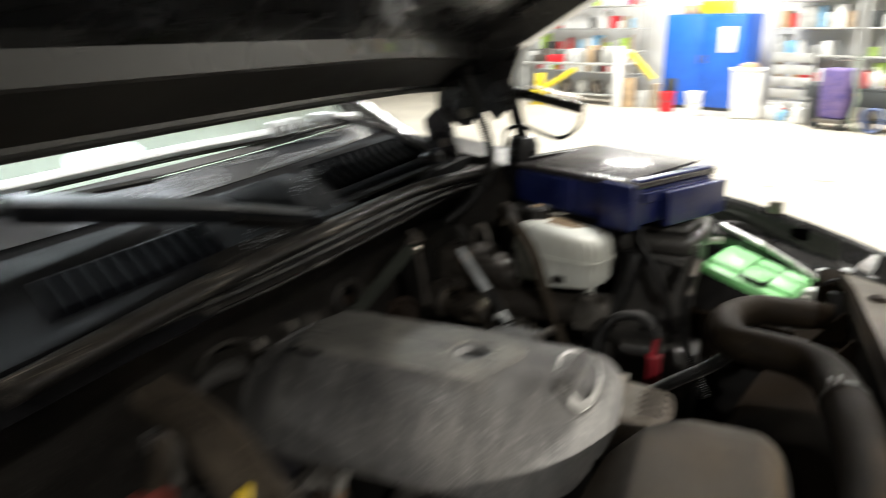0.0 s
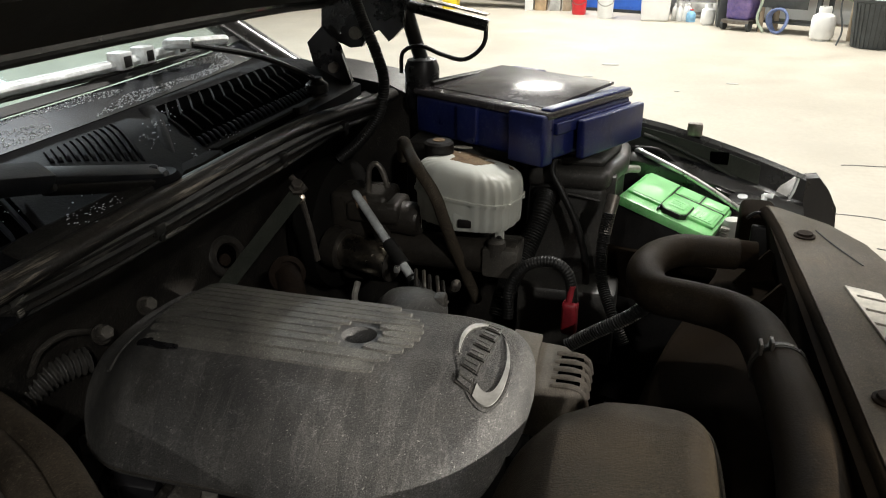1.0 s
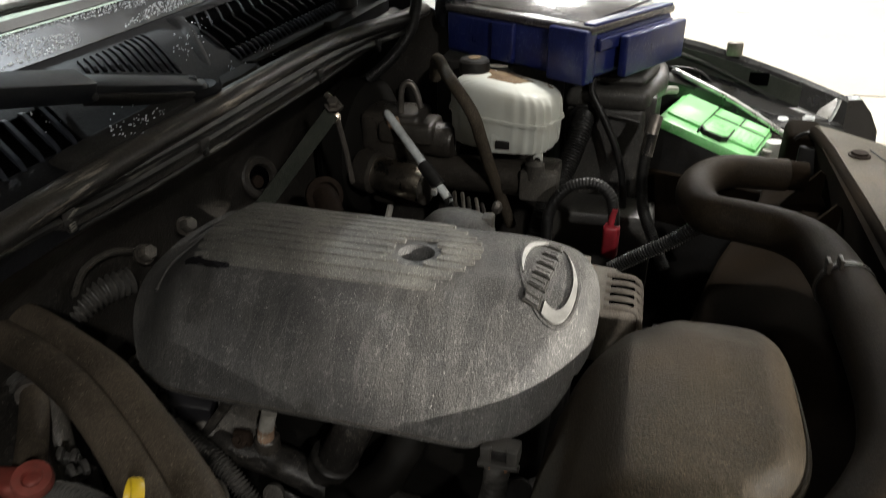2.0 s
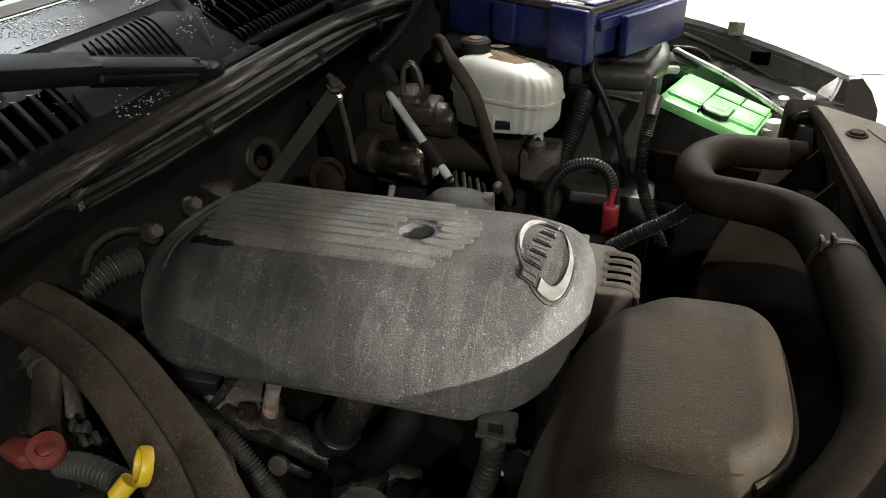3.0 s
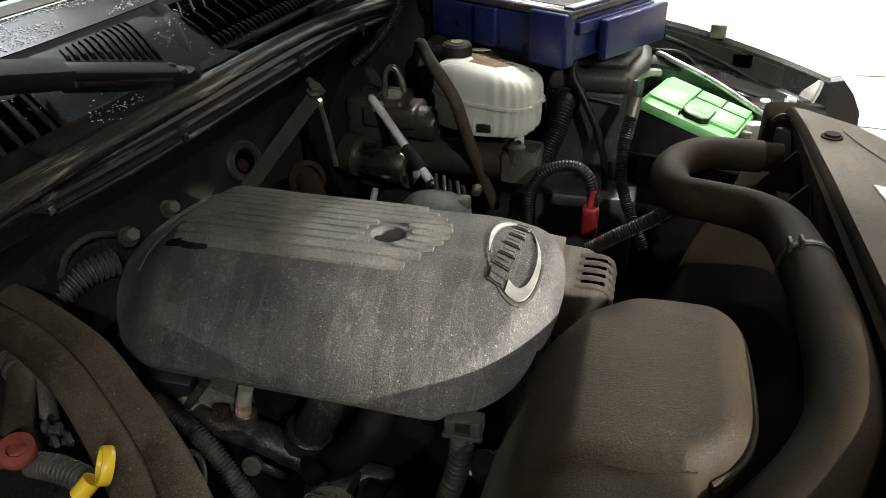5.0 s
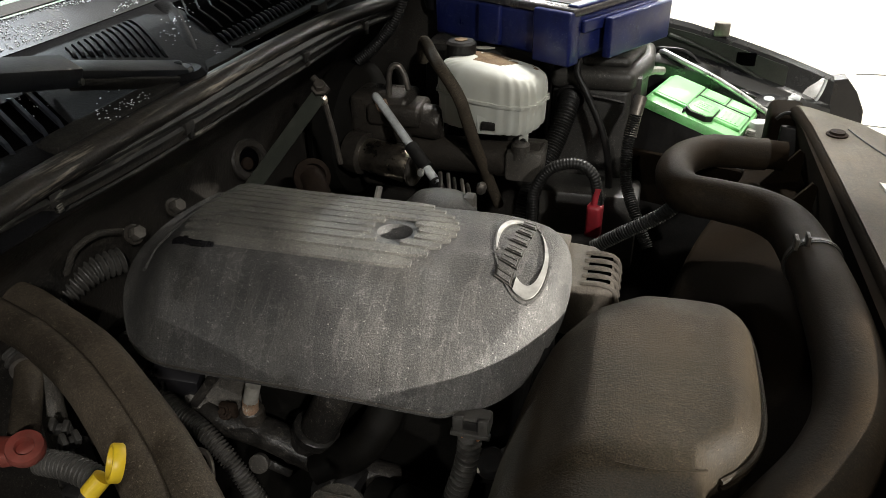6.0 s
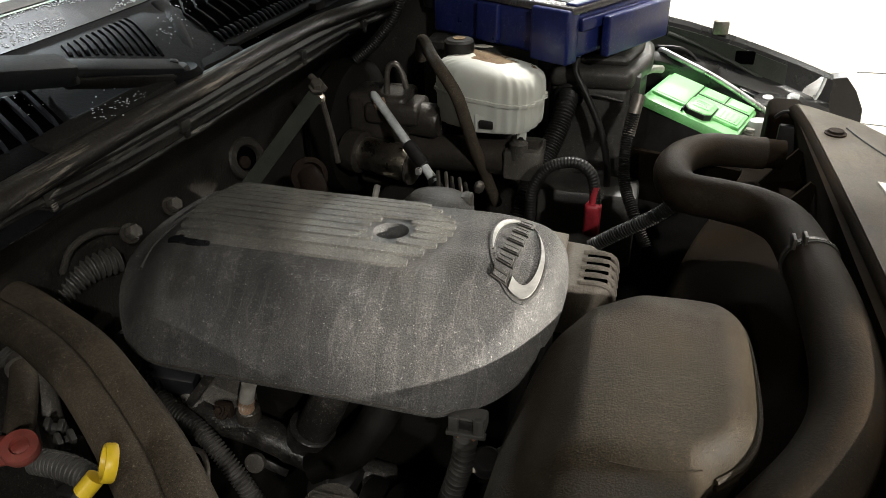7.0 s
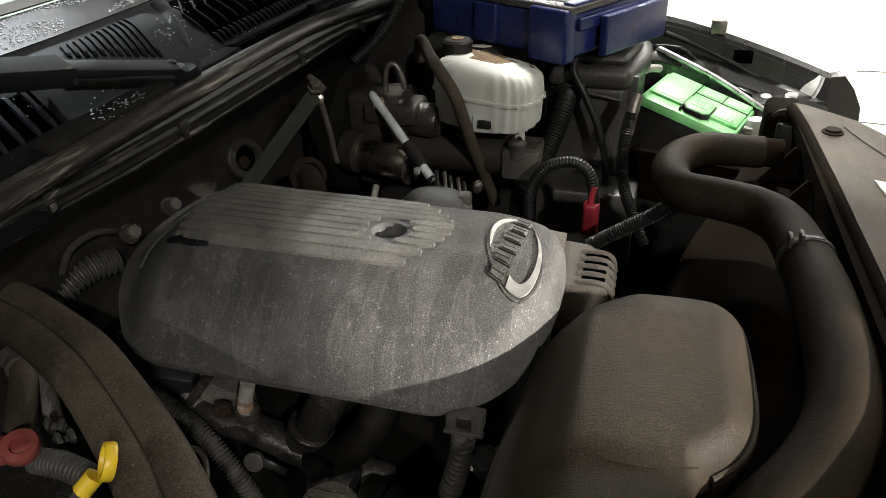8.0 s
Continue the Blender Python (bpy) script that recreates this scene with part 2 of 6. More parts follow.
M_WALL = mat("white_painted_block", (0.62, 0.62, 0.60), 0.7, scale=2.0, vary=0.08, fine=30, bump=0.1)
# green tint paints in the battery's reflection on the inner fender
M_FENDIN = mat("green_tinted_inner_metal", (0.020, 0.024, 0.020), 0.55, dust=(0.07, 0.072, 0.060), dust_amt=0.25, scale=18, fine=200, bump=0.2, spec=0.2, grain=0.3)
# darker copy of the wall colour for unseen walls, to cut bounce
M_DIM = mat("dim_unseen_wall", (0.20, 0.20, 0.195), 0.7, scale=2.0, vary=0.08, fine=30, bump=0.1)
M_CEIL = mat("grey_ceiling_sheet", (0.40, 0.41, 0.42), 0.6, scale=1.0, vary=0.06, fine=20, bump=0.05)


def glass_mat():
    m = bpy.data.materials.new("tinted_glass")
    m.use_nodes = True
    b = m.node_tree.nodes["Principled BSDF"]
    b.inputs["Base Color"].default_value = (0.68, 0.83, 0.83, 1)
    b.inputs["Roughness"].default_value = 0.02
    b.inputs["Transmission Weight"].default_value = 1.0
    b.inputs["IOR"].default_value = 1.45
    return m


M_GLASS = glass_mat()


# ---------- building helpers ----------
def smooth01(t):
    t = max(0.0, min(1.0, t))
    return t * t * (3 - 2 * t)


def finish(name, bm, material, shade=True):
    me = bpy.data.meshes.new(name)
    bmesh.ops.recalc_face_normals(bm, faces=bm.faces)
    bm.to_mesh(me)
    bm.free()
    me.materials.append(material)
    n = len(me.vertices)
    co = np.empty(n * 3)
    me.vertices.foreach_get("co", co)
    co = co.reshape(-1, 3)
    c = Vector((co.min(0) + co.max(0)) / 2)
    c.z = co[:, 2].min()
    me.transform(Matrix.Translation(-c))
    if shade:
        me.polygons.foreach_set("use_smooth", [True] * len(me.polygons))
        me.set_sharp_from_angle(angle=radians(38))
    ob = new(name, me)
    ob.location = c
    return ob


def part(name, bm, material, parent, label="", shade=True):
    ob = finish(name, bm, material, shade)
    at = parent.location.copy()
    up = parent.parent
    while up:
        at += up.location
        up = up.parent
    ob.location -= at
    ob.parent = parent
    if label:
        ob["label"] = label
    return ob


def thing(name, at, label, category, group="", kind=""):
    ob = new(name)
    ob.empty_display_size = 0.05
    ob.location = at
    return tagged(ob, label, category, group, kind)


def solo(name, bm, material, label, category, group="", kind="", shade=True):
    return tagged(finish(name, bm, material, shade), label, category, group, kind)


def joined(*bms):
    out = bmesh.new()
    for b in bms:
        me = bpy.data.meshes.new("tmp")
        b.to_mesh(me)
        b.free()
        out.from_mesh(me)
        bpy.data.meshes.remove(me)
    return out


def box(x0, y0, z0, x1, y1, z1, bevel=0.004, seg=2, m=None, taper=None):
    bm = bmesh.new()
    r = bmesh.ops.create_cube(bm, size=1)
    for v in bm.verts:
        v.co = Vector(((x0 + x1) / 2 + v.co.x * (x1 - x0), (y0 + y1) / 2 + v.co.y * (y1 - y0), (z0 + z1) / 2 + v.co.z * (z1 - z0)))
        if taper and v.co.z < (z0 + z1) / 2:
            v.co.x = (x0 + x1) / 2 + (v.co.x - (x0 + x1) / 2) * taper
            v.co.y = (y0 + y1) / 2 + (v.co.y - (y0 + y1) / 2) * taper
    if bevel:
        bmesh.ops.bevel(bm, geom=bm.edges[:], offset=bevel, segments=seg, affect="EDGES", profile=0.5)
    if m:
        bmesh.ops.transform(bm, matrix=m, verts=bm.verts)
    return bm


def prism(pts, z0, z1, bevel=0.003, seg=2, m=None):
    """An upright prism over an outline in x, y."""
    bm = bmesh.new()
    lo = [bm.verts.new((x, y, z0)) for x, y in pts]
    hi = [bm.verts.new((x, y, z1)) for x, y in pts]
    bm.faces.new(lo[::-1])
    bm.faces.new(hi)
    n = len(pts)
    for i in range(n):
        bm.faces.new((lo[i], lo[(i + 1) % n], hi[(i + 1) % n], hi[i]))
    if bevel:
        bmesh.ops.bevel(bm, geom=[e for e in bm.edges], offset=bevel, segments=seg, affect="EDGES", profile=0.5)
    if m:
        bmesh.ops.transform(bm, matrix=m, verts=bm.verts)
    return bm


def spline(pts, step=0.01):
    """Points along a smooth curve through the given ones."""
    p = [Vector(q) for q in pts]
    p = [p[0] * 2 - p[1]] + p + [p[-1] * 2 - p[-2]]
    out = []
    for i in range(1, len(p) - 2):
        a, b, c, d = p[i - 1:i + 3]
        n = max(2, int((c - b).length / step))
        for k in range(n):
            t = k / n
            out.append(0.5 * (2 * b + (c - a) * t + (2 * a - 5 * b + 4 * c - d) * t * t + (3 * b - a - 3 * c + d) * t ** 3))
    out.append(p[-2])
    return out


def tube(pts, r, sides=14, step=0.01, ridges=0.0, depth=0.14, flat=1.0, curve=True, r_end=None):
    """A round hose along a smooth path; ridges: pitch of its corrugation."""
    path = spline(pts, min(step, ridges / 6) if ridges else step) if curve else [Vector(q) for q in pts]
    bm = bmesh.new()
    rings = []
    side = None
    run = 0.0
    total = sum((path[i + 1] - path[i]).length for i in range(len(path) - 1)) or 1
    for i, q in enumerate(path):
        d = (path[min(i + 1, len(path) - 1)] - path[max(i - 1, 0)]).normalized()
        if side is None:
            side = d.cross(Vector((0, 0, 1)))
            if side.length < 0.1:
                side = d.cross(Vector((1, 0, 0)))
        side = (side - d * side.dot(d)).normalized()
        upv = side.cross(d)
        if i:
            run += (q - path[i - 1]).length
        rr = r if r_end is None else r + (r_end - r) * run / total
        if ridges:
            rr *= 1 + depth * math.copysign(abs(math.sin(math.pi * 2 * run / ridges)) ** 0.5, math.sin(math.pi * 2 * run / ridges)) - depth
        rings.append([bm.verts.new(q + side * (rr * math.cos(2 * math.pi * k / sides)) + upv * (rr * flat * math.sin(2 * math.pi * k / sides))) for k in range(sides)])
    for a, b in zip(rings, rings[1:]):
        for k in range(sides):
            bm.faces.new((a[k], a[(k + 1) % sides], b[(k + 1) % sides], b[k]))
    bm.faces.new(rings[0][::-1])
    bm.faces.new(rings[-1])
    return bm


def lathe(profile, at, axis=(0, 0, 1), sides=28, squash=1.0):
    """A turned form: profile of (radius, height) about an axis through at."""
    bm = bmesh.new()
    turn = Vector(axis).to_track_quat("Z", "Y").to_matrix().to_4x4()
    m = Matrix.Translation(at) @ turn
    rings = []
    for r, h in profile:
        rings.append([bm.verts.new(m @ Vector((r * math.cos(2 * math.pi * k / sides), squash * r * math.sin(2 * math.pi * k / sides), h))) for k in range(sides)])
    for a, b in zip(rings, rings[1:]):
        for k in range(sides):
            bm.faces.new((a[k], a[(k + 1) % sides], b[(k + 1) % sides], b[k]))
    bm.faces.new(rings[0][::-1])
    bm.faces.new(rings[-1])
    return bm


def slab_y(profile, y0, y1, n=2, shift=None):
    """A closed section in x, z carried along y, with end caps."""
    bm = bmesh.new()
    rows = []
    for i in range(n):
        y = y0 + (y1 - y0) * i / (n - 1)
        dx, dz = shift(y) if shift else (0, 0)
        rows.append([bm.verts.new((x + dx, y, z + dz)) for x, z in profile])
    m = len(profile)
    for a, b in zip(rows, rows[1:]):
        for k in range(m):
            bm.faces.new((a[k], a[(k + 1) % m], b[(k + 1) % m], b[k]))
    bm.faces.new(rows[0][::-1])
    bm.faces.new(rows[-1])
    return bm


def slab_x(profile, x0, x1, n=2, shift=None):
    """A closed section in y, z carried along x, with end caps."""
    bm = slab_y([(a, b) for a, b in profile], x0, x1, n, shift)
    for v in bm.verts:
        v.co = Vector((v.co.y, v.co.x, v.co.z))
    return bm


def shell(outline, centre, height, low, inner=None, rings=22, per=7):
    """A domed moulding over a star-shaped outline: height(x, y) on top, low(x, y) at its rim; inner: (rx, ry, depth) of a well in it."""
    pts = []
    n = len(outline)
    for i in range(n):
        a, b, c, d = (Vector(outline[(i + k - 1) % n]) for k in range(4))
        for k in range(per):
            t = k / per
            pts.append(0.5 * (2 * b + (c - a) * t + (2 * a - 5 * b + 4 * c - d) * t * t + (3 * b - a - 3 * c + d) * t ** 3))
    bm = bmesh.new()
    cx, cy = centre
    c = Vector(centre)
    levels = []
    rx, ry, dep = inner if inner else (0.004, 0.004, 0.0)

    def hole(p):
        g = math.atan2(p.y - cy, p.x - cx)
        return Vector((cx + rx * math.cos(g), cy + ry * math.sin(g)))

    if inner:
        for f, drop in ((0.55, dep), (0.8, dep), (0.93, dep * 0.5), (0.985, 0.004)):
            levels.append([bm.verts.new(((q := c + (hole(p) - c) * f).x, q.y, height(cx, cy) - drop)) for p in pts])
    for i in range(rings + 1):
        f = 1 - (1 - i / rings) ** 1.7
        row = []
        for p in pts:
            q = hole(p) + (p - hole(p)) * f
            far = (p - q).length
            z = height(q.x, q.y)
            edge = low(p.x, p.y)
            t = min(1.0, far / 0.022)
            z = edge + (z - edge) * math.sqrt(max(0.0, 1 - (1 - t) ** 2))
            row.append(bm.verts.new((q.x, q.y, z)))
        levels.append(row)
    levels.append([bm.verts.new((p.x, p.y, low(p.x, p.y) - 0.005)) for p in pts])
    levels.append([bm.verts.new(((q := c + (p - c) * 0.985).x, q.y, low(p.x, p.y) - 0.005)) for p in pts])
    levels.append([bm.verts.new(((q := c + (p - c) * 0.97).x, q.y, low(p.x, p.y) - 0.002)) for p in pts])
    m = len(pts)
    for a, b in zip(levels, levels[1:]):
        for k in range(m):
            bm.faces.new((a[k], a[(k + 1) % m], b[(k + 1) % m], b[k]))
    bm.faces.new(levels[0][::-1])
    return bm


def plate(outline, height, thick, flare=0.0):
    """A thin raised plate that follows a surface height(x, y)."""
    bm = bmesh.new()
    top = [bm.verts.new((x, y, height(x, y) + thick)) for x, y in outline]
    low = [bm.verts.new((x, y, height(x, y) - 0.004)) for x, y in outline]
    n = len(outline)
    f = bm.faces.new(top)
    for i in range(n):
        bm.faces.new((top[i], low[i], low[(i + 1) % n], top[(i + 1) % n]))
    bmesh.ops.triangulate(bm, faces=[f])
    return bm


def band(left, right, height, thick):
    """A thin raised strip between two lines of equal count, following a surface."""
    bm = bmesh.new()
    rows = [[bm.verts.new((x, y, height(x, y) + dz)) for (x, y), dz in ((a, -0.004), (a, thick), (b, thick), (b, -0.004))] for a, b in zip(left, right)]
    for a, b in zip(rows, rows[1:]):
        for k in range(3):
            bm.faces.new((a[k], a[k + 1], b[k + 1], b[k]))
    bm.faces.new(rows[0])
    bm.faces.new(rows[-1][::-1])
    return bm


def bolt(at, r=0.008, h=0.008, axis=(0, 0, 1)):
    return lathe([(r * 1.5, 0), (r * 1.5, h * 0.25), (r, h * 0.3), (r, h * 0.9), (r * 0.85, h)], at, axis, 6)


def beam(a, b, width, thick, facing=(0, 0, 1), bevel=0.003):
    """A flat bar from a to b, its broad face turned towards facing."""
    a, b = Vector(a), Vector(b)
    d = (b - a).normalized()
    f = Vector(facing)
    f = (f - d * f.dot(d)).normalized()
    side = d.cross(f)
    m = Matrix((side, d, f)).transposed().to_4x4()
    m.translation = (a + b) / 2
    n = (b - a).length / 2
    return box(-width / 2, -n, -thick / 2, width / 2, n, thick / 2, bevel, m=m)


# ---------- the shop ----------
def make_shop():
    bm = bmesh.new()
    bmesh.ops.create_grid(bm, x_segments=60, y_segments=60, size=18)
    for v in bm.verts:
        v.co.z = 0.006 * noise.noise(v.co * 0.35)
        v.co += Vector((0, 4, 0))
    fl = solo("floor", bm, M_CONC, "worn pale concrete workshop floor with stains and cracks", "floor", kind="structure")
    w = pose(-0.2, 15.6, 0, 0, 0, -33)
    bm = box(-16, 0, -0.1, 16, 0.3, 6.2, 0, m=w)
    solo("wall_back", bm, M_WALL, "white painted block wall behind the workshop clutter", "wall", kind="structure")
    # unseen near and front walls, greyed to hold down bounced light
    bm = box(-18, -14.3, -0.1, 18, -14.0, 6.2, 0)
    solo("wall_near", bm, M_DIM, "unseen workshop wall, greyed to cut bounced light", "wall", kind="structure")
    # rear wall made white to brighten what shows through the windshield
    bm = box(-18.3, -14, -0.1, -18, 26, 6.2, 0)
    solo("wall_rear", bm, M_WALL, "added workshop wall, white to brighten the view through the windshield", "wall", kind="structure")
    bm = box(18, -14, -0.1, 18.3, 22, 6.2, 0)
    solo("wall_front", bm, M_DIM, "unseen workshop wall, greyed to cut bounced light", "wall", kind="structure")
    # unseen ceiling, its grey set for bounce and glass reflections
    bm = box(-18.3, -14.3, 6.2, 18.3, 26, 6.4, 0)
    solo("ceiling", bm, M_CEIL, "unseen workshop ceiling, its grey set for bounced light", "ceiling", kind="structure")
    return fl


make_shop()


# ---------- the vehicle's body ----------
car = thing("car", (0, 0.75, 0), "black truck body with its hood open over the engine bay", "car")


def cowl_shift(y):
    """The cowl and the firewall's flange bow a little towards the rear at the near end."""
    return (-0.026 * ((0.85 - y) / 0.33) ** 2 if 0.4 < y < 0.85 else (-0.048 if y <= 0.4 else 0.008 * smooth01((y - 0.85) / 0.2)), 0.0)


def make_firewall():
    prof = [(-0.556, 1.200), (-0.532, 1.190), (-0.526, 1.184), (-0.528, 1.176), (-0.548, 1.166), (-0.606, 1.112), (-0.636, 1.06), (-0.638, 0.9), (-0.60, 0.5), (-0.68, 0.5), (-0.70, 0.9), (-0.70, 1.16)]
    part("firewall", slab_y(prof, -0.12, 1.62, 60, cowl_shift), M_BAY, car, "grimy black firewall")
    # worn edge of the flange, and a folded seam under it
    part("seam", tube([(-0.532 + cowl_shift(y)[0], y, 1.171) for y in (0.3, 0.5, 0.65, 0.8, 0.95, 1.1, 1.25)], 0.0036, 8, 0.03), M_EDGE, car, "worn bright edge of the flange")
    part("seam", tube([(-0.578 + cowl_shift(y)[0], y, 1.141) for y in (0.3, 0.6, 0.9, 1.2, 1.42)], 0.0035, 8, 0.03), M_BAY, car)
    strip = part("weather_strip", tube([(-0.520, 0.30, 1.213), (-0.531, 0.45, 1.213), (-0.538, 0.55, 1.213), (-0.5405, 0.66, 1.213), (-0.539, 0.80, 1.213), (-0.538, 0.95, 1.213), (-0.532, 1.09, 1.213), (-0.516, 1.20, 1.213), (-0.478, 1.336, 1.213), (-0.462, 1.40, 1.216)], 0.0165, 16, 0.02, flat=0.72), M_SEAL, car, "weathered rubber hood seal")
    lip = [(-0.552, 0.45, 1.19), (-0.549, 0.54, 1.19), (-0.538, 0.614, 1.19), (-0.5284, 0.756, 1.19), (-0.5235, 0.894, 1.19), (-0.5175, 1.067, 1.19), (-0.505, 1.22, 1.19), (-0.470, 1.36, 1.19)]
    part("lip", tube(lip, 0.0058, 8, 0.02), M_EDGE, strip)
    part("web", tube([(x - 0.008, y, z + 0.010) for x, y, z in lip], 0.009, 8, 0.02), M_BLACK, strip)
    for x, y in ((-0.546, 0.575), (-0.5275, 0.765), (-0.517, 1.055), (-0.498, 1.25)):
        part("clip", box(x - 0.006, y - 0.009, 1.183, x + 0.007, y + 0.009, 1.197, 0.002), M_BLACK, strip)
        part("clip_tongue", box(x + 0.003, y - 0.004, 1.176, x + 0.008, y + 0.004, 1.185, 0.0015), M_EDGE, strip)


make_firewall()


def cowl_z(x):
    """Height of the cowl panel over x."""
    return 1.2186 + 0.046 * smooth01((-0.533 - x) / 0.138)


def make_cowl():
    xs = [-0.546, -0.56, -0.575, -0.60, -0.63, -0.66, -0.69, -0.720, -0.785]
    prof = [(x, cowl_z(x)) for x in xs] + [(-0.785, 1.17), (-0.546, 1.17)]
    cowl = part("cowl_panel", slab_y(prof, 0.10, 1.46, 30), M_COWL, car, "black plastic cowl panel")

    def rib(a, b, w, tall, material=M_COWL, knee=None, n=8):
        """A rounded rib along the panel from a to b, bent at knee."""
        pts = [Vector(a), Vector(knee), Vector(b)] if knee else [Vector(a), Vector(b)]
        line = []
        for p, q in zip(pts, pts[1:]):
            line += [p.lerp(q, k / n) for k in range(n)]
        line.append(pts[-1])
        bm = bmesh.new()
        rows = []
        for k, p in enumerate(line):
            d = (line[min(k + 1, len(line) - 1)] - line[max(k - 1, 0)]).normalized()
            side = Vector((-d.y, d.x))
            end = 0.35 if k in (0, len(line) - 1) else 1.0
            rows.append([bm.verts.new((*(p + side * (w * f)), cowl_z(p.x) + (tall * end if up else -0.004))) for f, up in ((-1, 0), (-0.7, 1), (0.7, 1), (1, 0))])
        for r0, r1 in zip(rows, rows[1:]):
            for k in range(3):
                bm.faces.new((r0[k], r0[k + 1], r1[k + 1], r1[k]))
        bm.faces.new(rows[0][::-1])
        bm.faces.new(rows[-1])
        part("slat", bm, material, cowl, shade=False)

    def shade_sheet(corners, label="black sheet painted for the shade under the slats"):
        """A black sheet laid on a four-cornered stretch of the panel, painting in an opening's shade."""
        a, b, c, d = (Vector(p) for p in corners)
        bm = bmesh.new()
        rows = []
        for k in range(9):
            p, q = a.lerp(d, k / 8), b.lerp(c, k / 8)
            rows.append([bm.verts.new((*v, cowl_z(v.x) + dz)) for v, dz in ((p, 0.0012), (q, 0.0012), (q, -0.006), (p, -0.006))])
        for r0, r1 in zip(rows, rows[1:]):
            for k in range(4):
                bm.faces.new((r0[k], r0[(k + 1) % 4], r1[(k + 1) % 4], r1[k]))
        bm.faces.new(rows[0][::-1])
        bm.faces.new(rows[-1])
        part("shade_sheet", bm, M_HOLE_SHADE, cowl, label)

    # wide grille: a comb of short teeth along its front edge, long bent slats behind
    shade_sheet([(-0.580, 0.955), (-0.576, 1.34), (-0.692, 1.40), (-0.690, 1.005)])
    for i in range(28):
        y = 0.960 + i * 0.0136
        rib((-0.5765, y), (-0.596, y + 0.008), 0.0015, 0.0055, M_WIPER, n=3)
    for i in range(13):
        y = 0.962 + i * 0.0295
        rib((-0.602, y), (-0.688, y + 0.075), 0.0018, 0.0034, M_COWL, (-0.640, y + 0.012), 5)
    # fan of rounded ribs behind the wiper arm
    for i in range(12):
        u = i / 11
        rib((-0.6472 + 0.0500 * u, 0.762 + 0.090 * u), (-0.6730 - 0.0150 * u, 0.781 + 0.134 * u), 0.0027, 0.0032)
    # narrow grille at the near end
    shade_sheet([(-0.577, 0.40), (-0.577, 0.652), (-0.626, 0.672), (-0.626, 0.42)])
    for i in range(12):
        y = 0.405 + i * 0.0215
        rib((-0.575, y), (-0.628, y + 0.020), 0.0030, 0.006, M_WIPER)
    # moulded divider, flat corner plate, and a sunk channel's shade painted along the seal
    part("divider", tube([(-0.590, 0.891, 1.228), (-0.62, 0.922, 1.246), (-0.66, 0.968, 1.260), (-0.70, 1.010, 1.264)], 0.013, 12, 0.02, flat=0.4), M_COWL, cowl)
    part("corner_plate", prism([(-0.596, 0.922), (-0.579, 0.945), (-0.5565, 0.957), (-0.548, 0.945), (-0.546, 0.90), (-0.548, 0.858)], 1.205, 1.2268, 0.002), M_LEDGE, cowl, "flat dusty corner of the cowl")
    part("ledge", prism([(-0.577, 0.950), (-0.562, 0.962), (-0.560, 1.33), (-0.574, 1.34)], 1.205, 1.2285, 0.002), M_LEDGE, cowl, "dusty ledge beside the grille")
    shade_sheet([(-0.5475, 0.958), (-0.5475, 1.20), (-0.5605, 1.20), (-0.5600, 0.968)], "black sheet painted for the shade in the sunk channel")
    part("cross_rib", prism([(-0.548, 1.19), (-0.562, 1.19), (-0.562, 1.235), (-0.548, 1.225)], 1.205, 1.233, 0.003), M_LEDGE, cowl)
    part("ledge", prism([(-0.5465, 0.60), (-0.5465, 0.80), (-0.566, 0.80), (-0.606, 0.715), (-0.590, 0.672), (-0.579, 0.655), (-0.574, 0.60)], 1.205, 1.2300, 0.004), M_LEDGE, cowl, "dusty flat ledge beneath the wiper arm")


make_cowl()


def make_windshield():
    g0 = (-0.715, 1.266)
    slope = (-0.685, 0.442)

    def at(f):
        return (g0[0] + slope[0] * f, g0[1] + slope[1] * f)

    def sh(y):
        return (-0.05 * ((y - 0.75) / 0.7) ** 2, 0.0)
    a, b, c = at(0), at(0.058), at(1.0)
    nx, nz = 0.003, 0.005
    w = part("windshield", slab_y([b, c, (c[0] - nx, c[1] - nz), (b[0] - nx, b[1] - nz)], 0.02, 1.47, 16, sh), M_GLASS, car, "clear windshield with a pale green tint")
    w.visible_shadow = False
    fr = part("frit", slab_y([a, b, (b[0] - nx, b[1] - nz), (a[0] - nx, a[1] - nz)], 0.02, 1.47, 16, sh), M_FRIT, car, "wet black lower edge of the windshield")
    part("moulding", slab_y([(b[0], b[1] + 0.002), (b[0] - 0.012, b[1] + 0.0105), (b[0] - 0.010, b[1] + 0.012), (b[0] + 0.002, b[1] + 0.004)], 0.02, 1.47, 16, sh), M_BLACK, w)
    rng = random.Random(4)
    bm = bmesh.new()
    for i in range(4200):
        y = rng.uniform(0.58, 1.36)
        f = rng.uniform(0.006, 0.056)
        if noise.noise((y * 7, f * 40, 3.0)) < 0.0:
            continue
        x, z = at(f)
        x += sh(y)[0]
        r = rng.uniform(0.0004, 0.0013)
        bmesh.ops.create_icosphere(bm, subdivisions=1, radius=r, matrix=Matrix.Translation((x, y, z + 0.0005)) @ Matrix.Diagonal((1, 1, 0.55, 1)))
    ob = part("beaded_water", bm, M_WATER_GLINT, fr, "water drops painted near-white for their glints")
    ob["kind"] = "stuff"
    bm = bmesh.new()
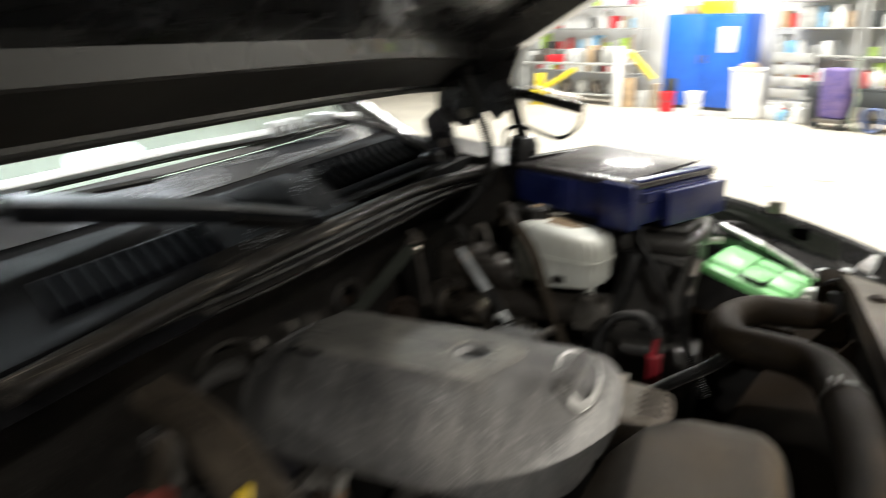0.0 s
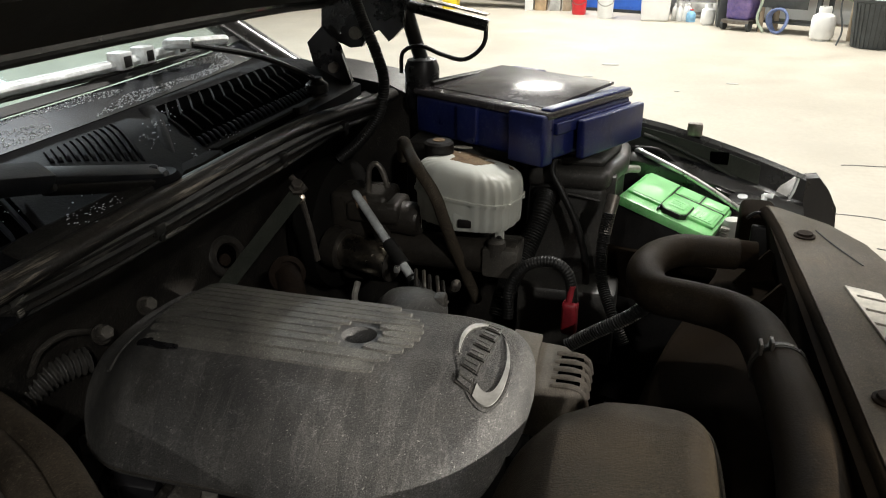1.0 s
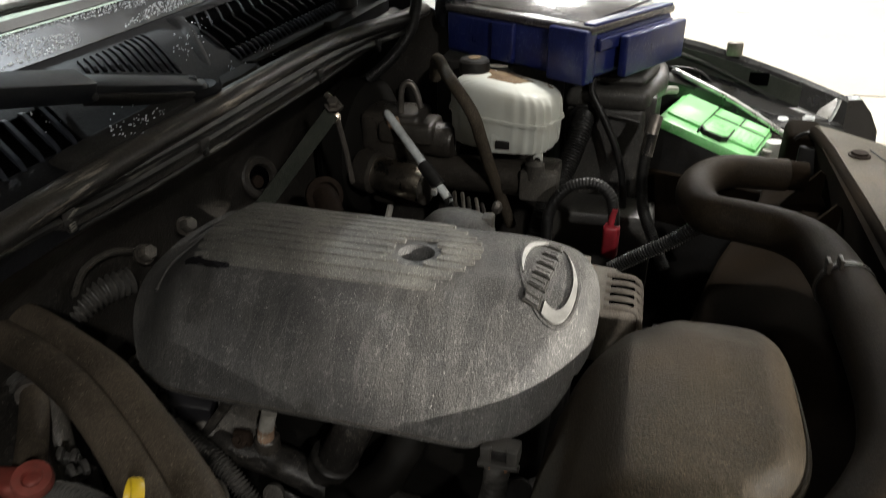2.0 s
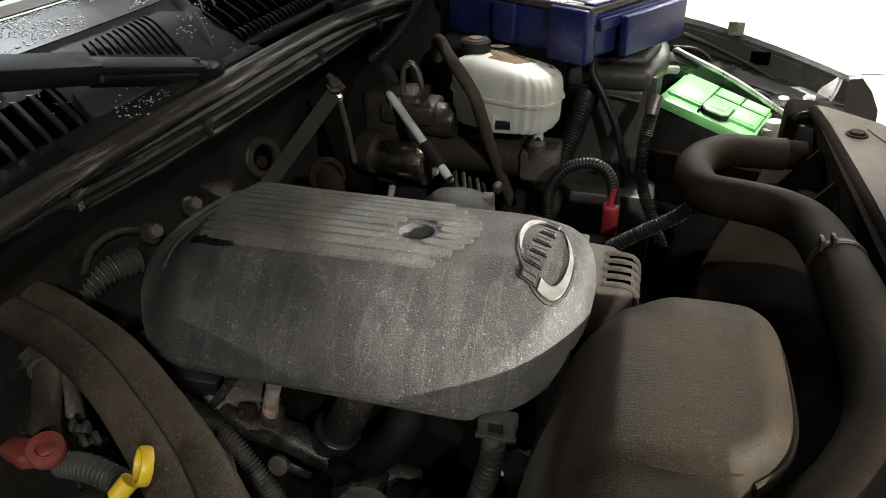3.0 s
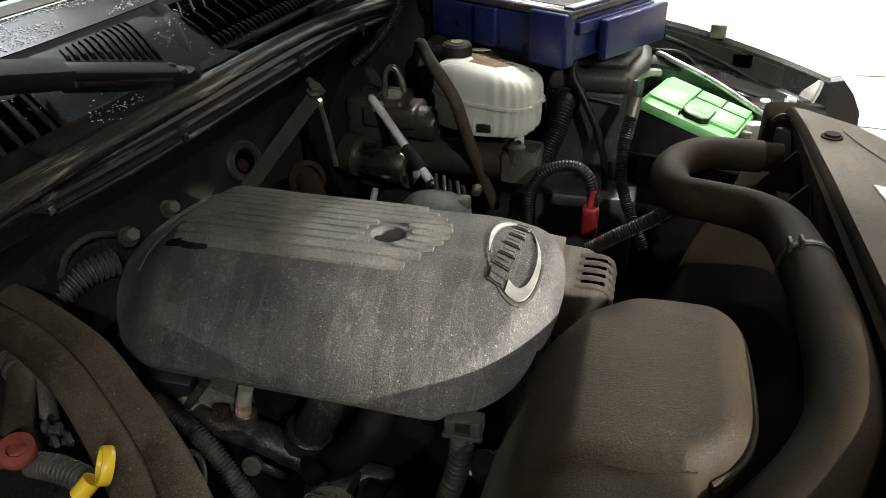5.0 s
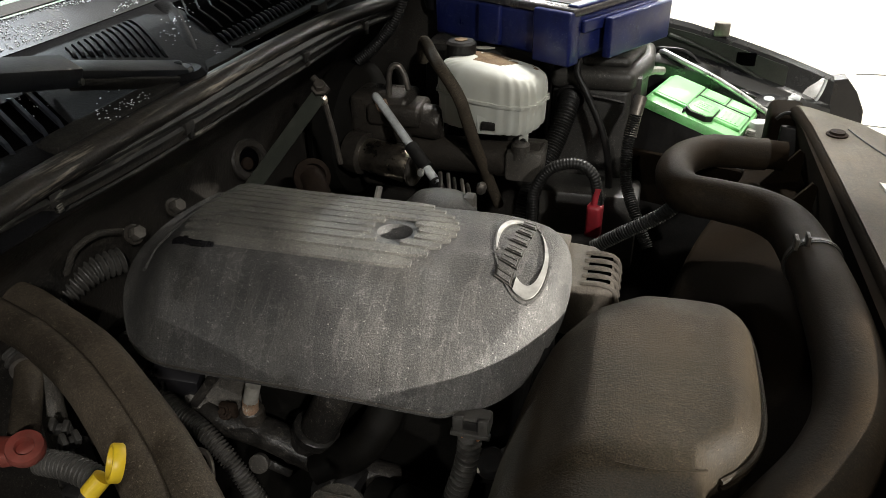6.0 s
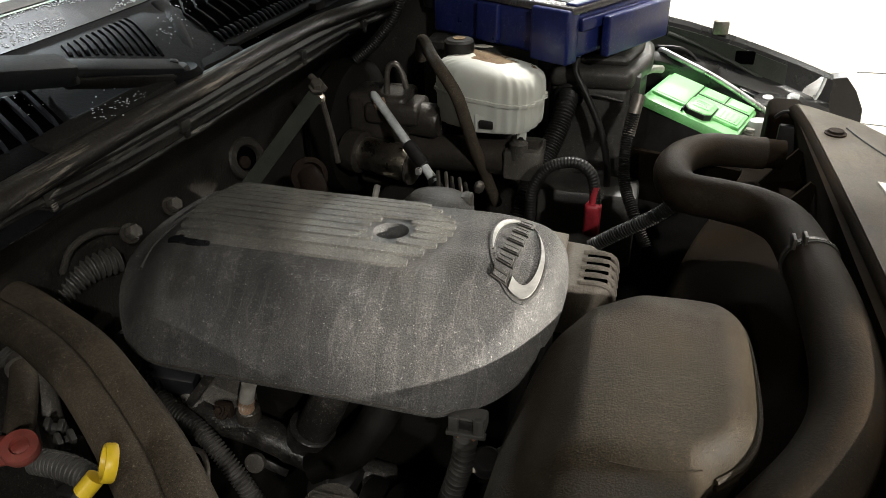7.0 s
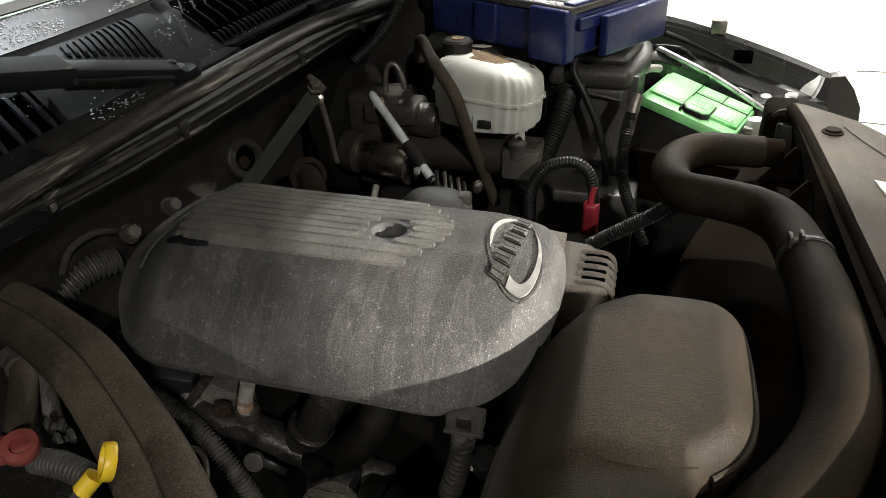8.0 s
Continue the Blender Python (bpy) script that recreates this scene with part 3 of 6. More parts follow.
    for cx, cy, n in ((-0.556, 0.735, 24), (-0.560, 0.690, 26), (-0.566, 0.93, 14), (-0.62, 0.90, 20), (-0.64, 0.945, 22), (-0.61, 0.64, 16), (-0.57, 1.02, 16), (-0.66, 1.0, 18), (-0.59, 0.74, 18)):
        for i in range(n):
            x, y = rng.gauss(cx, 0.010), rng.gauss(cy, 0.014)
            z = max(cowl_z(x) + 0.001, 1.2300 if x > -0.59 and y < 0.80 else 0.0)
            bmesh.ops.create_icosphere(bm, subdivisions=1, radius=rng.uniform(0.0005, 0.0012), matrix=Matrix.Translation((x, y, z)) @ Matrix.Diagonal((1, 1, 0.6, 1)))
    ob = part("beaded_water", bm, M_WATER_GLINT, car, "water drops painted near-white for their glints")
    ob["kind"] = "stuff"
    # pillar and dash
    part("pillar", tube([(-0.60, 1.50, 1.17), (-0.78, 1.50, 1.275), (-1.10, 1.46, 1.48), (-1.45, 1.40, 1.71)], 0.030, 10, 0.05), M_PAINT, car, "black windshield pillar")
    part("pillar", tube([(-0.60, -0.02, 1.17), (-0.78, -0.02, 1.275), (-1.10, 0.02, 1.48), (-1.45, 0.08, 1.71)], 0.030, 10, 0.05), M_PAINT, car, "black windshield pillar")


make_windshield()


def make_fenders():
    # far fender: inner flange falling towards the front, with a rolled top edge
    def drop(x):
        return 1.1324 - 0.23 * max(0.0, x) - 0.11 * max(0.0, x) ** 2 * 2.2
    bm = bmesh.new()
    xs = [-0.66 + i * 0.05 for i in range(20)] + [0.325]
    rows = []
    for x in xs:
        z = drop(x)
        sec = [(1.600, z - 0.16), (1.608, z - 0.075), (1.625, z - 0.062), (1.650, z - 0.052), (1.660, z - 0.008), (1.670, z), (1.684, z - 0.010), (1.712, z - 0.06), (1.74, z - 0.14), (1.76, z - 0.30), (1.77, 0.62), (1.75, 0.62), (1.74, z - 0.30), (1.60, z - 0.20)]
        rows.append([bm.verts.new((x, y, h)) for y, h in sec])
    m = len(rows[0])
    for a, b in zip(rows, rows[1:]):
        for k in range(m):
            bm.faces.new((a[k], a[(k + 1) % m], b[(k + 1) % m], b[k]))
    bm.faces.new(rows[0][::-1])
    bm.faces.new(rows[-1])
    f = part("fender", bm, M_PAINT, car, "glossy black fender with a folded inner flange")
    part("tab", box(0.085, 1.655, drop(0.10) - 0.006, 0.115, 1.672, drop(0.10) + 0.022, 0.004), M_STEEL, f)
    # black block on the wall paints in the slot's shade
    part("slot_shade", box(0.135, 1.6485, drop(0.15) - 0.044, 0.172, 1.6545, drop(0.15) - 0.018, 0.002), M_HOLE_SHADE, f)
    part("clip", box(-0.03, 1.655, drop(0) - 0.004, -0.012, 1.672, drop(0) + 0.008, 0.002), M_STEEL, f)
    # bare metal corner where the flange turns up, and a pressed ridge along the inner wall
    low = [(0.236, 1.640, 0.972), (0.255, 1.640, 0.968), (0.272, 1.641, 0.969), (0.292, 1.645, 0.980), (0.304, 1.650, 1.005), (0.309, 1.655, 1.029)]
    top = [(0.244, 1.652, 0.992), (0.258, 1.652, 0.999), (0.272, 1.652, 1.007), (0.285, 1.654, 1.017), (0.294, 1.656, 1.024), (0.302, 1.658, 1.031)]
    bm = bmesh.new()
    rows = [[bm.verts.new(p) for p in (a, b, (b[0], b[1] + 0.003, b[2] - 0.002), (a[0], a[1] + 0.003, a[2] - 0.003))] for a, b in zip(low, top)]
    for r0, r1 in zip(rows, rows[1:]):
        for k in range(4):
            bm.faces.new((r0[k], r0[(k + 1) % 4], r1[(k + 1) % 4], r1[k]))
    bm.faces.new(rows[0][::-1])
    bm.faces.new(rows[-1])
    part("bare_corner", bm, M_BARE, f, "bright bare metal corner of the flange")
    part("edge_bead", tube(low[2:], 0.0035, 8, 0.01), M_BLADE, f)
    part("pressed_ridge", tube([(0.0, 1.650, drop(0.0) - 0.030), (0.062, 1.650, drop(0.06) - 0.036), (0.144, 1.650, drop(0.14) - 0.050), (0.205, 1.650, drop(0.2) - 0.062)], 0.008, 10, 0.02, flat=0.6), M_FENDIN, f)
    part("inner_wall", slab_x([(1.6435, 1.02), (1.6520, 1.10), (1.6545, 1.10), (1.6460, 1.02)], -0.30, 0.235, 12, lambda x: (0.0, drop(x) - 1.115)), M_FENDIN, f, "dull grey-green inner wall of the fender")
    part("harness", tube([(-0.05, 1.634, drop(-0.05) - 0.055), (0.03, 1.632, drop(0.03) - 0.048), (0.07, 1.628, drop(0.07) - 0.066), (0.10, 1.620, drop(0.10) - 0.095)], 0.0035, 8, 0.01), M_LOOM, f)
    # bracket at the front corner
    hb = [(0.325, 1.026), (0.350, 1.030), (0.372, 1.005), (0.392, 0.968), (0.398, 0.915), (0.36, 0.86), (0.30, 0.88), (0.30, 0.96)]
    part("headlamp_bracket", slab_y(hb, 1.665, 1.70, 2), M_BLACKG, car, "black headlamp bracket at the front corner")
    # near fender, below and behind the view
    sec = [(-0.10, 0.95), (-0.12, 1.10), (-0.16, 1.13), (-0.25, 1.10), (-0.31, 0.9), (-0.31, 0.62), (-0.29, 0.62), (-0.29, 0.9), (-0.14, 0.9)]
    part("fender", slab_x(sec, -0.60, 0.40, 6), M_PAINT, car, "glossy black fender")
    part("cowl_side", slab_y([(-0.70, 1.238), (-0.64, 1.234), (-0.50, 1.212), (-0.43, 1.18), (-0.43, 0.7), (-0.70, 0.7)], 1.50, 1.655, 2), M_BAY, car, "dark cowl side panel under the hinge")
    # inner wells and pan
    part("inner_fender", slab_x([(1.47, 0.60), (1.49, 0.80), (1.61, 0.90), (1.615, 0.93), (1.63, 0.93), (1.63, 0.60)], -0.64, 0.30, 8), M_BAY, car, "grimy inner fender")
    part("inner_fender", slab_x([(0.02, 0.60), (0.0, 0.80), (-0.09, 0.95), (-0.11, 1.06), (-0.14, 1.06), (-0.14, 0.60)], -0.64, 0.36, 8), M_BAY, car, "grimy inner fender")
    # added pan that hides the bright floor under the bay
    part("bay_pan", box(-0.68, -0.12, 0.56, 0.42, 1.62, 0.60, 0.004), M_BAY_SHADE, car, "dark pan added to close the engine bay from below")
    for y in (1.66, -0.16):
        for x in (0.02,):
            w = part("wheel", lathe([(0.20, -0.1), (0.36, -0.1), (0.385, -0.06), (0.385, 0.06), (0.36, 0.1), (0.20, 0.1)], (x, y, 0.385), (0, 1, 0), 36), M_RUBBER, car, "black tyre")
            part("rim", lathe([(0.02, -0.06), (0.19, -0.07), (0.205, -0.105), (0.215, -0.105), (0.215, 0.105), (0.19, 0.09), (0.02, 0.07)], (x, y, 0.385), (0, 1, 0), 28), M_STEEL, w, "steel rim")


make_fenders()


def make_radiator_support():
    prof_pts = [(0.222, 0.10), (0.222, 0.80), (0.219, 1.05), (0.214, 1.25), (0.203, 1.345), (0.225, 1.335), (0.288, 1.275), (0.322, 1.20), (0.338, 1.14), (0.352, 0.95), (0.36, 0.75), (0.36, 0.10)]
    s = part("radiator_support", prism(prof_pts, 1.058, 1.076, 0.004), M_TAN, car, "dusty tan radiator cover panel")
    part("sticker", prism([(0.262, 1.045), (0.300, 1.03), (0.318, 0.86), (0.280, 0.865)], 1.0765, 1.0790, 0), M_STICKER, s, "faded white warning sticker")
    part("bolt", lathe([(0.015, 0), (0.015, 0.002), (0.0115, 0.003), (0.0105, 0.006), (0.004, 0.0065)], (0.242, 1.213, 1.076)), M_BROWN, s, "round push fastener")
    for k in range(4):
        part("bar", prism([(0.270 + 0.002 * k, 1.020 - 0.035 * k), (0.300 + 0.002 * k, 1.010 - 0.035 * k), (0.3006 + 0.002 * k, 1.004 - 0.035 * k), (0.2706 + 0.002 * k, 1.014 - 0.035 * k)], 1.0788, 1.0794, 0), M_TAN, s)
    part("bolt", lathe([(0.015, 0), (0.015, 0.002), (0.0115, 0.003), (0.0105, 0.006), (0.004, 0.0065)], (0.250, 0.79, 1.076)), M_BROWN, s, "round push fastener")
    part("scratch", tube([(0.262, 1.24, 1.0765), (0.275, 1.19, 1.0768), (0.30, 1.12, 1.0765)], 0.0012, 6, 0.02), M_BLACK, s)
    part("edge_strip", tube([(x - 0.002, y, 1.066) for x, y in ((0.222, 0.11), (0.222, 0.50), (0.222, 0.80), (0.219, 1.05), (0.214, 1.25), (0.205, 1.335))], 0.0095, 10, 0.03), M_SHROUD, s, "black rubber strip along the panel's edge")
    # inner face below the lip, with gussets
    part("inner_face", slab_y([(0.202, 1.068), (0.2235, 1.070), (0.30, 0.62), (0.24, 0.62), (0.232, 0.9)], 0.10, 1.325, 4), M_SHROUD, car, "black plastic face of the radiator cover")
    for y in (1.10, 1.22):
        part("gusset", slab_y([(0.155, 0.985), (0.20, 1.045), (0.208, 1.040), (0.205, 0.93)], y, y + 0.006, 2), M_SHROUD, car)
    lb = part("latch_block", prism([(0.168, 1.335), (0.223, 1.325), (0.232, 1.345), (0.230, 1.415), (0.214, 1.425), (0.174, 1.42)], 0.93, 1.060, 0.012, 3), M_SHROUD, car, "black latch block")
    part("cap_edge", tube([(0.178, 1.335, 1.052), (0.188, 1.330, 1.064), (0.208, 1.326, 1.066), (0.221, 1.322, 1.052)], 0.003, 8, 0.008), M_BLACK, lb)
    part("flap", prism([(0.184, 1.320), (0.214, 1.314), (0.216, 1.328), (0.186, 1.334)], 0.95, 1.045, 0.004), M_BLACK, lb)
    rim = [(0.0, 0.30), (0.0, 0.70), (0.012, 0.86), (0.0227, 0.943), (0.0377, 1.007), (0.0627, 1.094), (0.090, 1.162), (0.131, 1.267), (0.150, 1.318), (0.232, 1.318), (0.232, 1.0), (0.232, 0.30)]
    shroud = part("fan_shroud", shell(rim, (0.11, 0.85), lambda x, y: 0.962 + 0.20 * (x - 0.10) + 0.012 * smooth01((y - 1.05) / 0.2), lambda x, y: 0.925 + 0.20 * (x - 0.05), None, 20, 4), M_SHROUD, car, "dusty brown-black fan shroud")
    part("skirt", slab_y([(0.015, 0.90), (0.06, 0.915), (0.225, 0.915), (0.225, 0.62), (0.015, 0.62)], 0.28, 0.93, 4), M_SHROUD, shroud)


make_radiator_support()


def make_hood():
    ang = radians(32)
    hx, hz = -0.60, 1.384
    ux, uz = math.cos(ang), math.sin(ang)

    def pt(u, n):
        return (hx + ux * u - uz * n * -1 * -1, hz + uz * u + ux * n)
    # section along the hood's length, n above its underside
    sec = [pt(0, 0), pt(0.018, -0.003), pt(0.022, 0.004), pt(0.105, 0.014), pt(0.12, 0.040), pt(0.55, 0.05), pt(1.08, 0.04), pt(1.12, -0.01), pt(1.18, -0.012), pt(1.19, 0.03), pt(0.9, 0.075), pt(0.4, 0.085), pt(0.05, 0.05), pt(-0.01, 0.02)]

    def bow(y):
        f = ((y - 0.75) / 0.75)
        return (0.0, -0.022 * max(0.0, f) ** 2.5)
    hood = part("hood", slab_y(sec, 0.0, 1.50, 18, bow), M_PAINT, car, "raised black hood seen from beneath")
    side = [pt(0.05, -0.012), pt(1.12, -0.012), pt(1.12, 0.05), pt(0.05, 0.05)]
    for y0 in (0.0, 1.44):
        part("side_rail", slab_y(side, y0, y0 + 0.06, 2, bow), M_PAINT, hood)
    # lighter grey band along the rear of the hood's underside
    part("inner_panel", slab_y([pt(0.023, 0.001), pt(0.104, 0.0105), pt(0.104, 0.016), pt(0.023, 0.007)], 0.05, 1.36, 12, bow), mat("lighter_grey_panel", (0.016, 0.015, 0.0145), 0.5, scale=10, dust=DUST, dust_amt=0.08), hood, "grey reinforcing panel of the hood")
    part("seal", tube([(pt(0.012, -0.004)[0], y, pt(0.012, -0.004)[1] + bow(y)[1]) for y in (0.05, 0.4, 0.8, 1.2, 1.40)], 0.005, 8, 0.05), M_RUBBER, hood)
    return pt


hood_pt = make_hood()


def make_hinge():
    h = part("hinge", slab_y([(-0.615, 1.41), (-0.622, 1.325), (-0.592, 1.300), (-0.564, 1.288), (-0.540, 1.291), (-0.528, 1.312), (-0.504, 1.323), (-0.486, 1.302), (-0.477, 1.308), (-0.456, 1.329), (-0.448, 1.40), (-0.42, 1.48), (-0.50, 1.46)], 1.462, 1.475, 2), M_BLACKG, car, "black hinge plate of the hood")
    part("lower_plate", slab_y([(-0.642, 1.300), (-0.632, 1.258), (-0.588, 1.215), (-0.565, 1.205), (-0.556, 1.228), (-0.578, 1.296), (-0.61, 1.33)], 1.436, 1.448, 2), M_BLACKG, h)
    part("pin", lathe([(0.012, -0.02), (0.012, 0.02)], (-0.548, 1.466, 1.318), (0, 1, 0), 14), M_STEEL, h)
    part("pin", lathe([(0.010, -0.02), (0.010, 0.02)], (-0.588, 1.445, 1.255), (0, 1, 0), 14), M_STEEL, h)
    part("post", tube([(-0.425, 1.50, 1.245), (-0.445, 1.50, 1.30), (-0.470, 1.49, 1.40)], 0.014, 10, 0.02), M_BLACK, h)
    # gas strut reaching forward, its end sleeve and cable
    part("strut", tube([(-0.50, 1.49, 1.375), (-0.40, 1.495, 1.352), (-0.302, 1.50, 1.330)], 0.011, 12, 0.02), M_BLACKG, h, "black strut with a bright stripe on top")
    part("strut_plate", box(-0.425, 1.488, 1.361, -0.300, 1.512, 1.365, 0.001, m=Matrix.Translation((-0.3625, 0, 1.363)) @ pose(0, 0, 0, 0, 12, 0) @ Matrix.Translation((0.3625, 0, -1.363))), M_CHROME, h)
    part("cable", tube([(-0.305, 1.50, 1.330), (-0.310, 1.50, 1.295), (-0.345, 1.495, 1.268), (-0.39, 1.49, 1.277), (-0.43, 1.485, 1.292), (-0.465, 1.485, 1.28), (-0.470, 1.485, 1.24)], 0.0042, 8, 0.01), M_BLACK, h)
    part("spring", lathe([(0.030, 0), (0.034, 0.012), (0.034, 0.08), (0.028, 0.095), (0.012, 0.10)], (-0.432, 1.50, 1.170), (0, 0, 1), 24), M_BLACKG, h, "black round spring housing")


make_hinge()


def make_wipers():
    w = thing("wiper", (-0.565, 0.82, 1.225), "black wiper arm parked on the cowl", "wiper", "wipers")
    part("pivot_disc", lathe([(0.030, 0), (0.031, 0.002), (0.031, 0.008), (0.026, 0.014), (0.022, 0.012)], (-0.570, 0.832, 1.219), (0, 0, 1), 36), M_COWL, w)
    part("hub", lathe([(0.0195, 0), (0.0195, 0.010), (0.017, 0.014), (0.011, 0.015)], (-0.570, 0.828, 1.222)), M_WIPER, w)
    part("nut", lathe([(0.0090, 0), (0.0090, 0.007), (0.006, 0.009)], (-0.570, 0.828, 1.234), (0, 0, 1), 6), M_WIPER, w)
    part("arm", beam((-0.564, 0.828, 1.232), (-0.605, 0.690, 1.268), 0.026, 0.016, (0.2, -0.3, 0.9), 0.002), M_WIPER, w)
    part("arm_flank", beam((-0.556, 0.815, 1.224), (-0.598, 0.690, 1.257), 0.008, 0.014, (0.2, -0.3, 0.9), 0.002), M_BLACK, w)
    part("arm_sleeve", beam((-0.602, 0.702, 1.266), (-0.662, 0.43, 1.326), 0.035, 0.022, (0.2, -0.3, 0.9), 0.003), M_WIPER, w)
    part("spring_pin", lathe([(0.004, -0.018), (0.004, 0.018)], (-0.604, 0.692, 1.258), (1, 0.2, 0), 10), M_BLACK, w)
    part("blade", tube([(-0.699, 0.10, 1.307), (-0.705, 0.467, 1.312), (-0.708, 0.688, 1.305)], 0.006, 8, 0.03), M_BLACK, w)
    w = thing("wiper", (-0.556, 1.314, 1.24), "black wiper arm with a bright metal blade frame on the glass", "wiper", "wipers")
    part("hub", lathe([(0.020, 0), (0.020, 0.014), (0.012, 0.02), (0.010, 0.026)], (-0.572, 1.314, 1.233)), M_BLACKG, w)
    part("arm", tube([(-0.575, 1.305, 1.259), (-0.63, 1.231, 1.305), (-0.699, 1.141, 1.335)], 0.0085, 10, 0.03, flat=0.6), M_BLACK, w)
    part("blade_arm", tube([(-0.699, 1.144, 1.337), (-0.742, 1.150, 1.335), (-0.770, 1.185, 1.327), (-0.768, 1.255, 1.322), (-0.760, 1.335, 1.316)], 0.0085, 8, 0.02), M_BLADE, w, "bright metal blade frame")
    for x, y in ((-0.766, 1.053), (-0.768, 1.110), (-0.770, 1.20)):
        part("joint", box(x - 0.012, y - 0.014, 1.310, x + 0.014, y + 0.014, 1.336, 0.003), M_BLADE, w)
        part("joint_pin", box(x + 0.012, y - 0.008, 1.314, x + 0.0155, y + 0.008, 1.330, 0.001), M_BLACK, w)
    part("blade", tube([(-0.778, 0.42, 1.320), (-0.778, 0.790, 1.320), (-0.776, 0.894, 1.319), (-0.772, 1.032, 1.317), (-0.772, 1.190, 1.317), (-0.768, 1.350, 1.314)], 0.0105, 10, 0.04, flat=0.8), M_BLADE, w, "bright metal wiper blade")
    part("rubber", tube([(-0.776, 0.42, 1.309), (-0.776, 0.790, 1.309), (-0.770, 1.032, 1.306), (-0.766, 1.350, 1.303)], 0.003, 6, 0.04), M_BLACK, w)


make_wipers()


# ---------- the engine ----------
def cover_z(x, y):
    """Top of the engine cover: a flat crown, a long front slope and softer ends."""
    t = max(0.0, min(1.0, (0.72 - y) / 0.132))
    return 1.100 - 0.097 * t ** 1.6 - 0.010 * smooth01((y - 0.76) / 0.09) - 0.055 * smooth01((-0.50 - x) / 0.09) - 0.004 * smooth01((x + 0.19) / 0.10)


def make_cover():
    # edge of the cover, with its height, going round from the rear corner
    edge = [(-0.552, 0.840, 1.070), (-0.590, 0.806, 1.052), (-0.602, 0.758, 1.043), (-0.600, 0.718, 1.035), (-0.587, 0.678, 1.027), (-0.565, 0.641, 1.017), (-0.539, 0.611, 1.006), (-0.516, 0.598, 1.001),
            (-0.487, 0.590, 1.0), (-0.429, 0.5885, 1.0), (-0.300, 0.588, 1.0), (-0.225, 0.5865, 1.0), (-0.188, 0.587, 1.0), (-0.172, 0.595, 1.002), (-0.153, 0.605, 1.003), (-0.137, 0.620, 1.004), (-0.119, 0.641, 1.010),
            (-0.100, 0.675, 1.034), (-0.092, 0.694, 1.046), (-0.0885, 0.717, 1.055), (-0.088, 0.751, 1.062), (-0.094, 0.786, 1.066), (-0.109, 0.815, 1.070), (-0.128, 0.827, 1.072), (-0.15, 0.834, 1.074), (-0.181, 0.838, 1.075),
            (-0.25, 0.840, 1.076), (-0.33, 0.841, 1.076), (-0.434, 0.842, 1.076), (-0.51, 0.844, 1.074)]

    def rim(x, y):
        """Height of the edge by its two nearest marks."""
        near = sorted(((x - a) ** 2 + (y - b) ** 2, z) for a, b, z in edge)[:2]
        w0, w1 = (1 / (math.sqrt(d) + 1e-5) for d, _ in near)
        return (near[0][1] * w0 + near[1][1] * w1) / (w0 + w1)
    c = thing("engine_cover", (-0.33, 0.73, 0.98), "dusty dark grey plastic engine cover with ribs and oval badge", "engine cover")
    part("shell", shell([(x, y) for x, y, _ in edge], (-0.2785, 0.743), cover_z, rim, (0.0195, 0.0175, 0.020), 30, 5), M_COVER, c)
    part("bolt_hole", lathe([(0.002, 0), (0.0075, 0.0), (0.0078, 0.0012), (0.003, 0.0014)], (-0.2765, 0.7375, 1.0795), (0, 0, 1), 20, 0.8), M_HOLE_SHADE, c, "black disc painted for the shade in the bolt hole")
    # flat-topped ribs with narrow grooves between, rounded off along an arc at the badge end
    for i in range(10):
        y = 0.6930 + i * 0.0139
        xl = -0.508 - 0.0022 * i
        xr = -0.2115 - ((y - 0.755) / 0.071) ** 2 * (0.056 if y > 0.755 else 0.044)
        spans = [(xl, xr)]
        if abs(y - 0.743) < 0.0225:
            half = 0.0245 * math.sqrt(max(0.05, 1 - ((abs(y - 0.743) - 0.003) / 0.0225) ** 2)) + 0.001
            spans = [(xl, -0.2785 - half), (-0.2785 + half, xr)]
        for a, b in spans:
            n = max(4, int((b - a) / 0.02))
            line = [a + (b - a) * k / n for k in range(n + 1)]
            wide = [0.0053 * (0.55 if k in (0, n) else 1.0) for k in range(n + 1)]
            part("rib", band([(x, y - w) for x, w in zip(line, wide)], [(x, y + w) for x, w in zip(line, wide)], cover_z, 0.0036), M_RIB, c)
    # raised black strip paints in the dark of a shallow recess
    part("slot_shade", band([(-0.518 + 0.0052 * k, 0.6885 - 0.0002 * k - 0.0048 * math.sin(math.pi * (0.06 + 0.88 * k / 10)) ** 0.6) for k in range(11)], [(-0.518 + 0.0052 * k, 0.6885 - 0.0002 * k + 0.0032 * math.sin(math.pi * (0.06 + 0.88 * k / 10)) ** 0.6) for k in range(11)], cover_z, 0.0030), M_BLACKG, c)
    # moulded shoulder line along the end slope
    part("shoulder", tube([(x, y, cover_z(x, y) + 0.0002) for x, y in ((-0.535, 0.832), (-0.548, 0.80), (-0.556, 0.76), (-0.560, 0.72), (-0.556, 0.68))], 0.0030, 8, 0.01), M_COVER, c)
    part("edge_lip", tube([(x, y - 0.0006, z - 0.0005) for x, y, z in edge[6:14]], 0.0013, 8, 0.01), M_ALLOY, c, "thin pale line along the lower edge")
    make_badge(c)


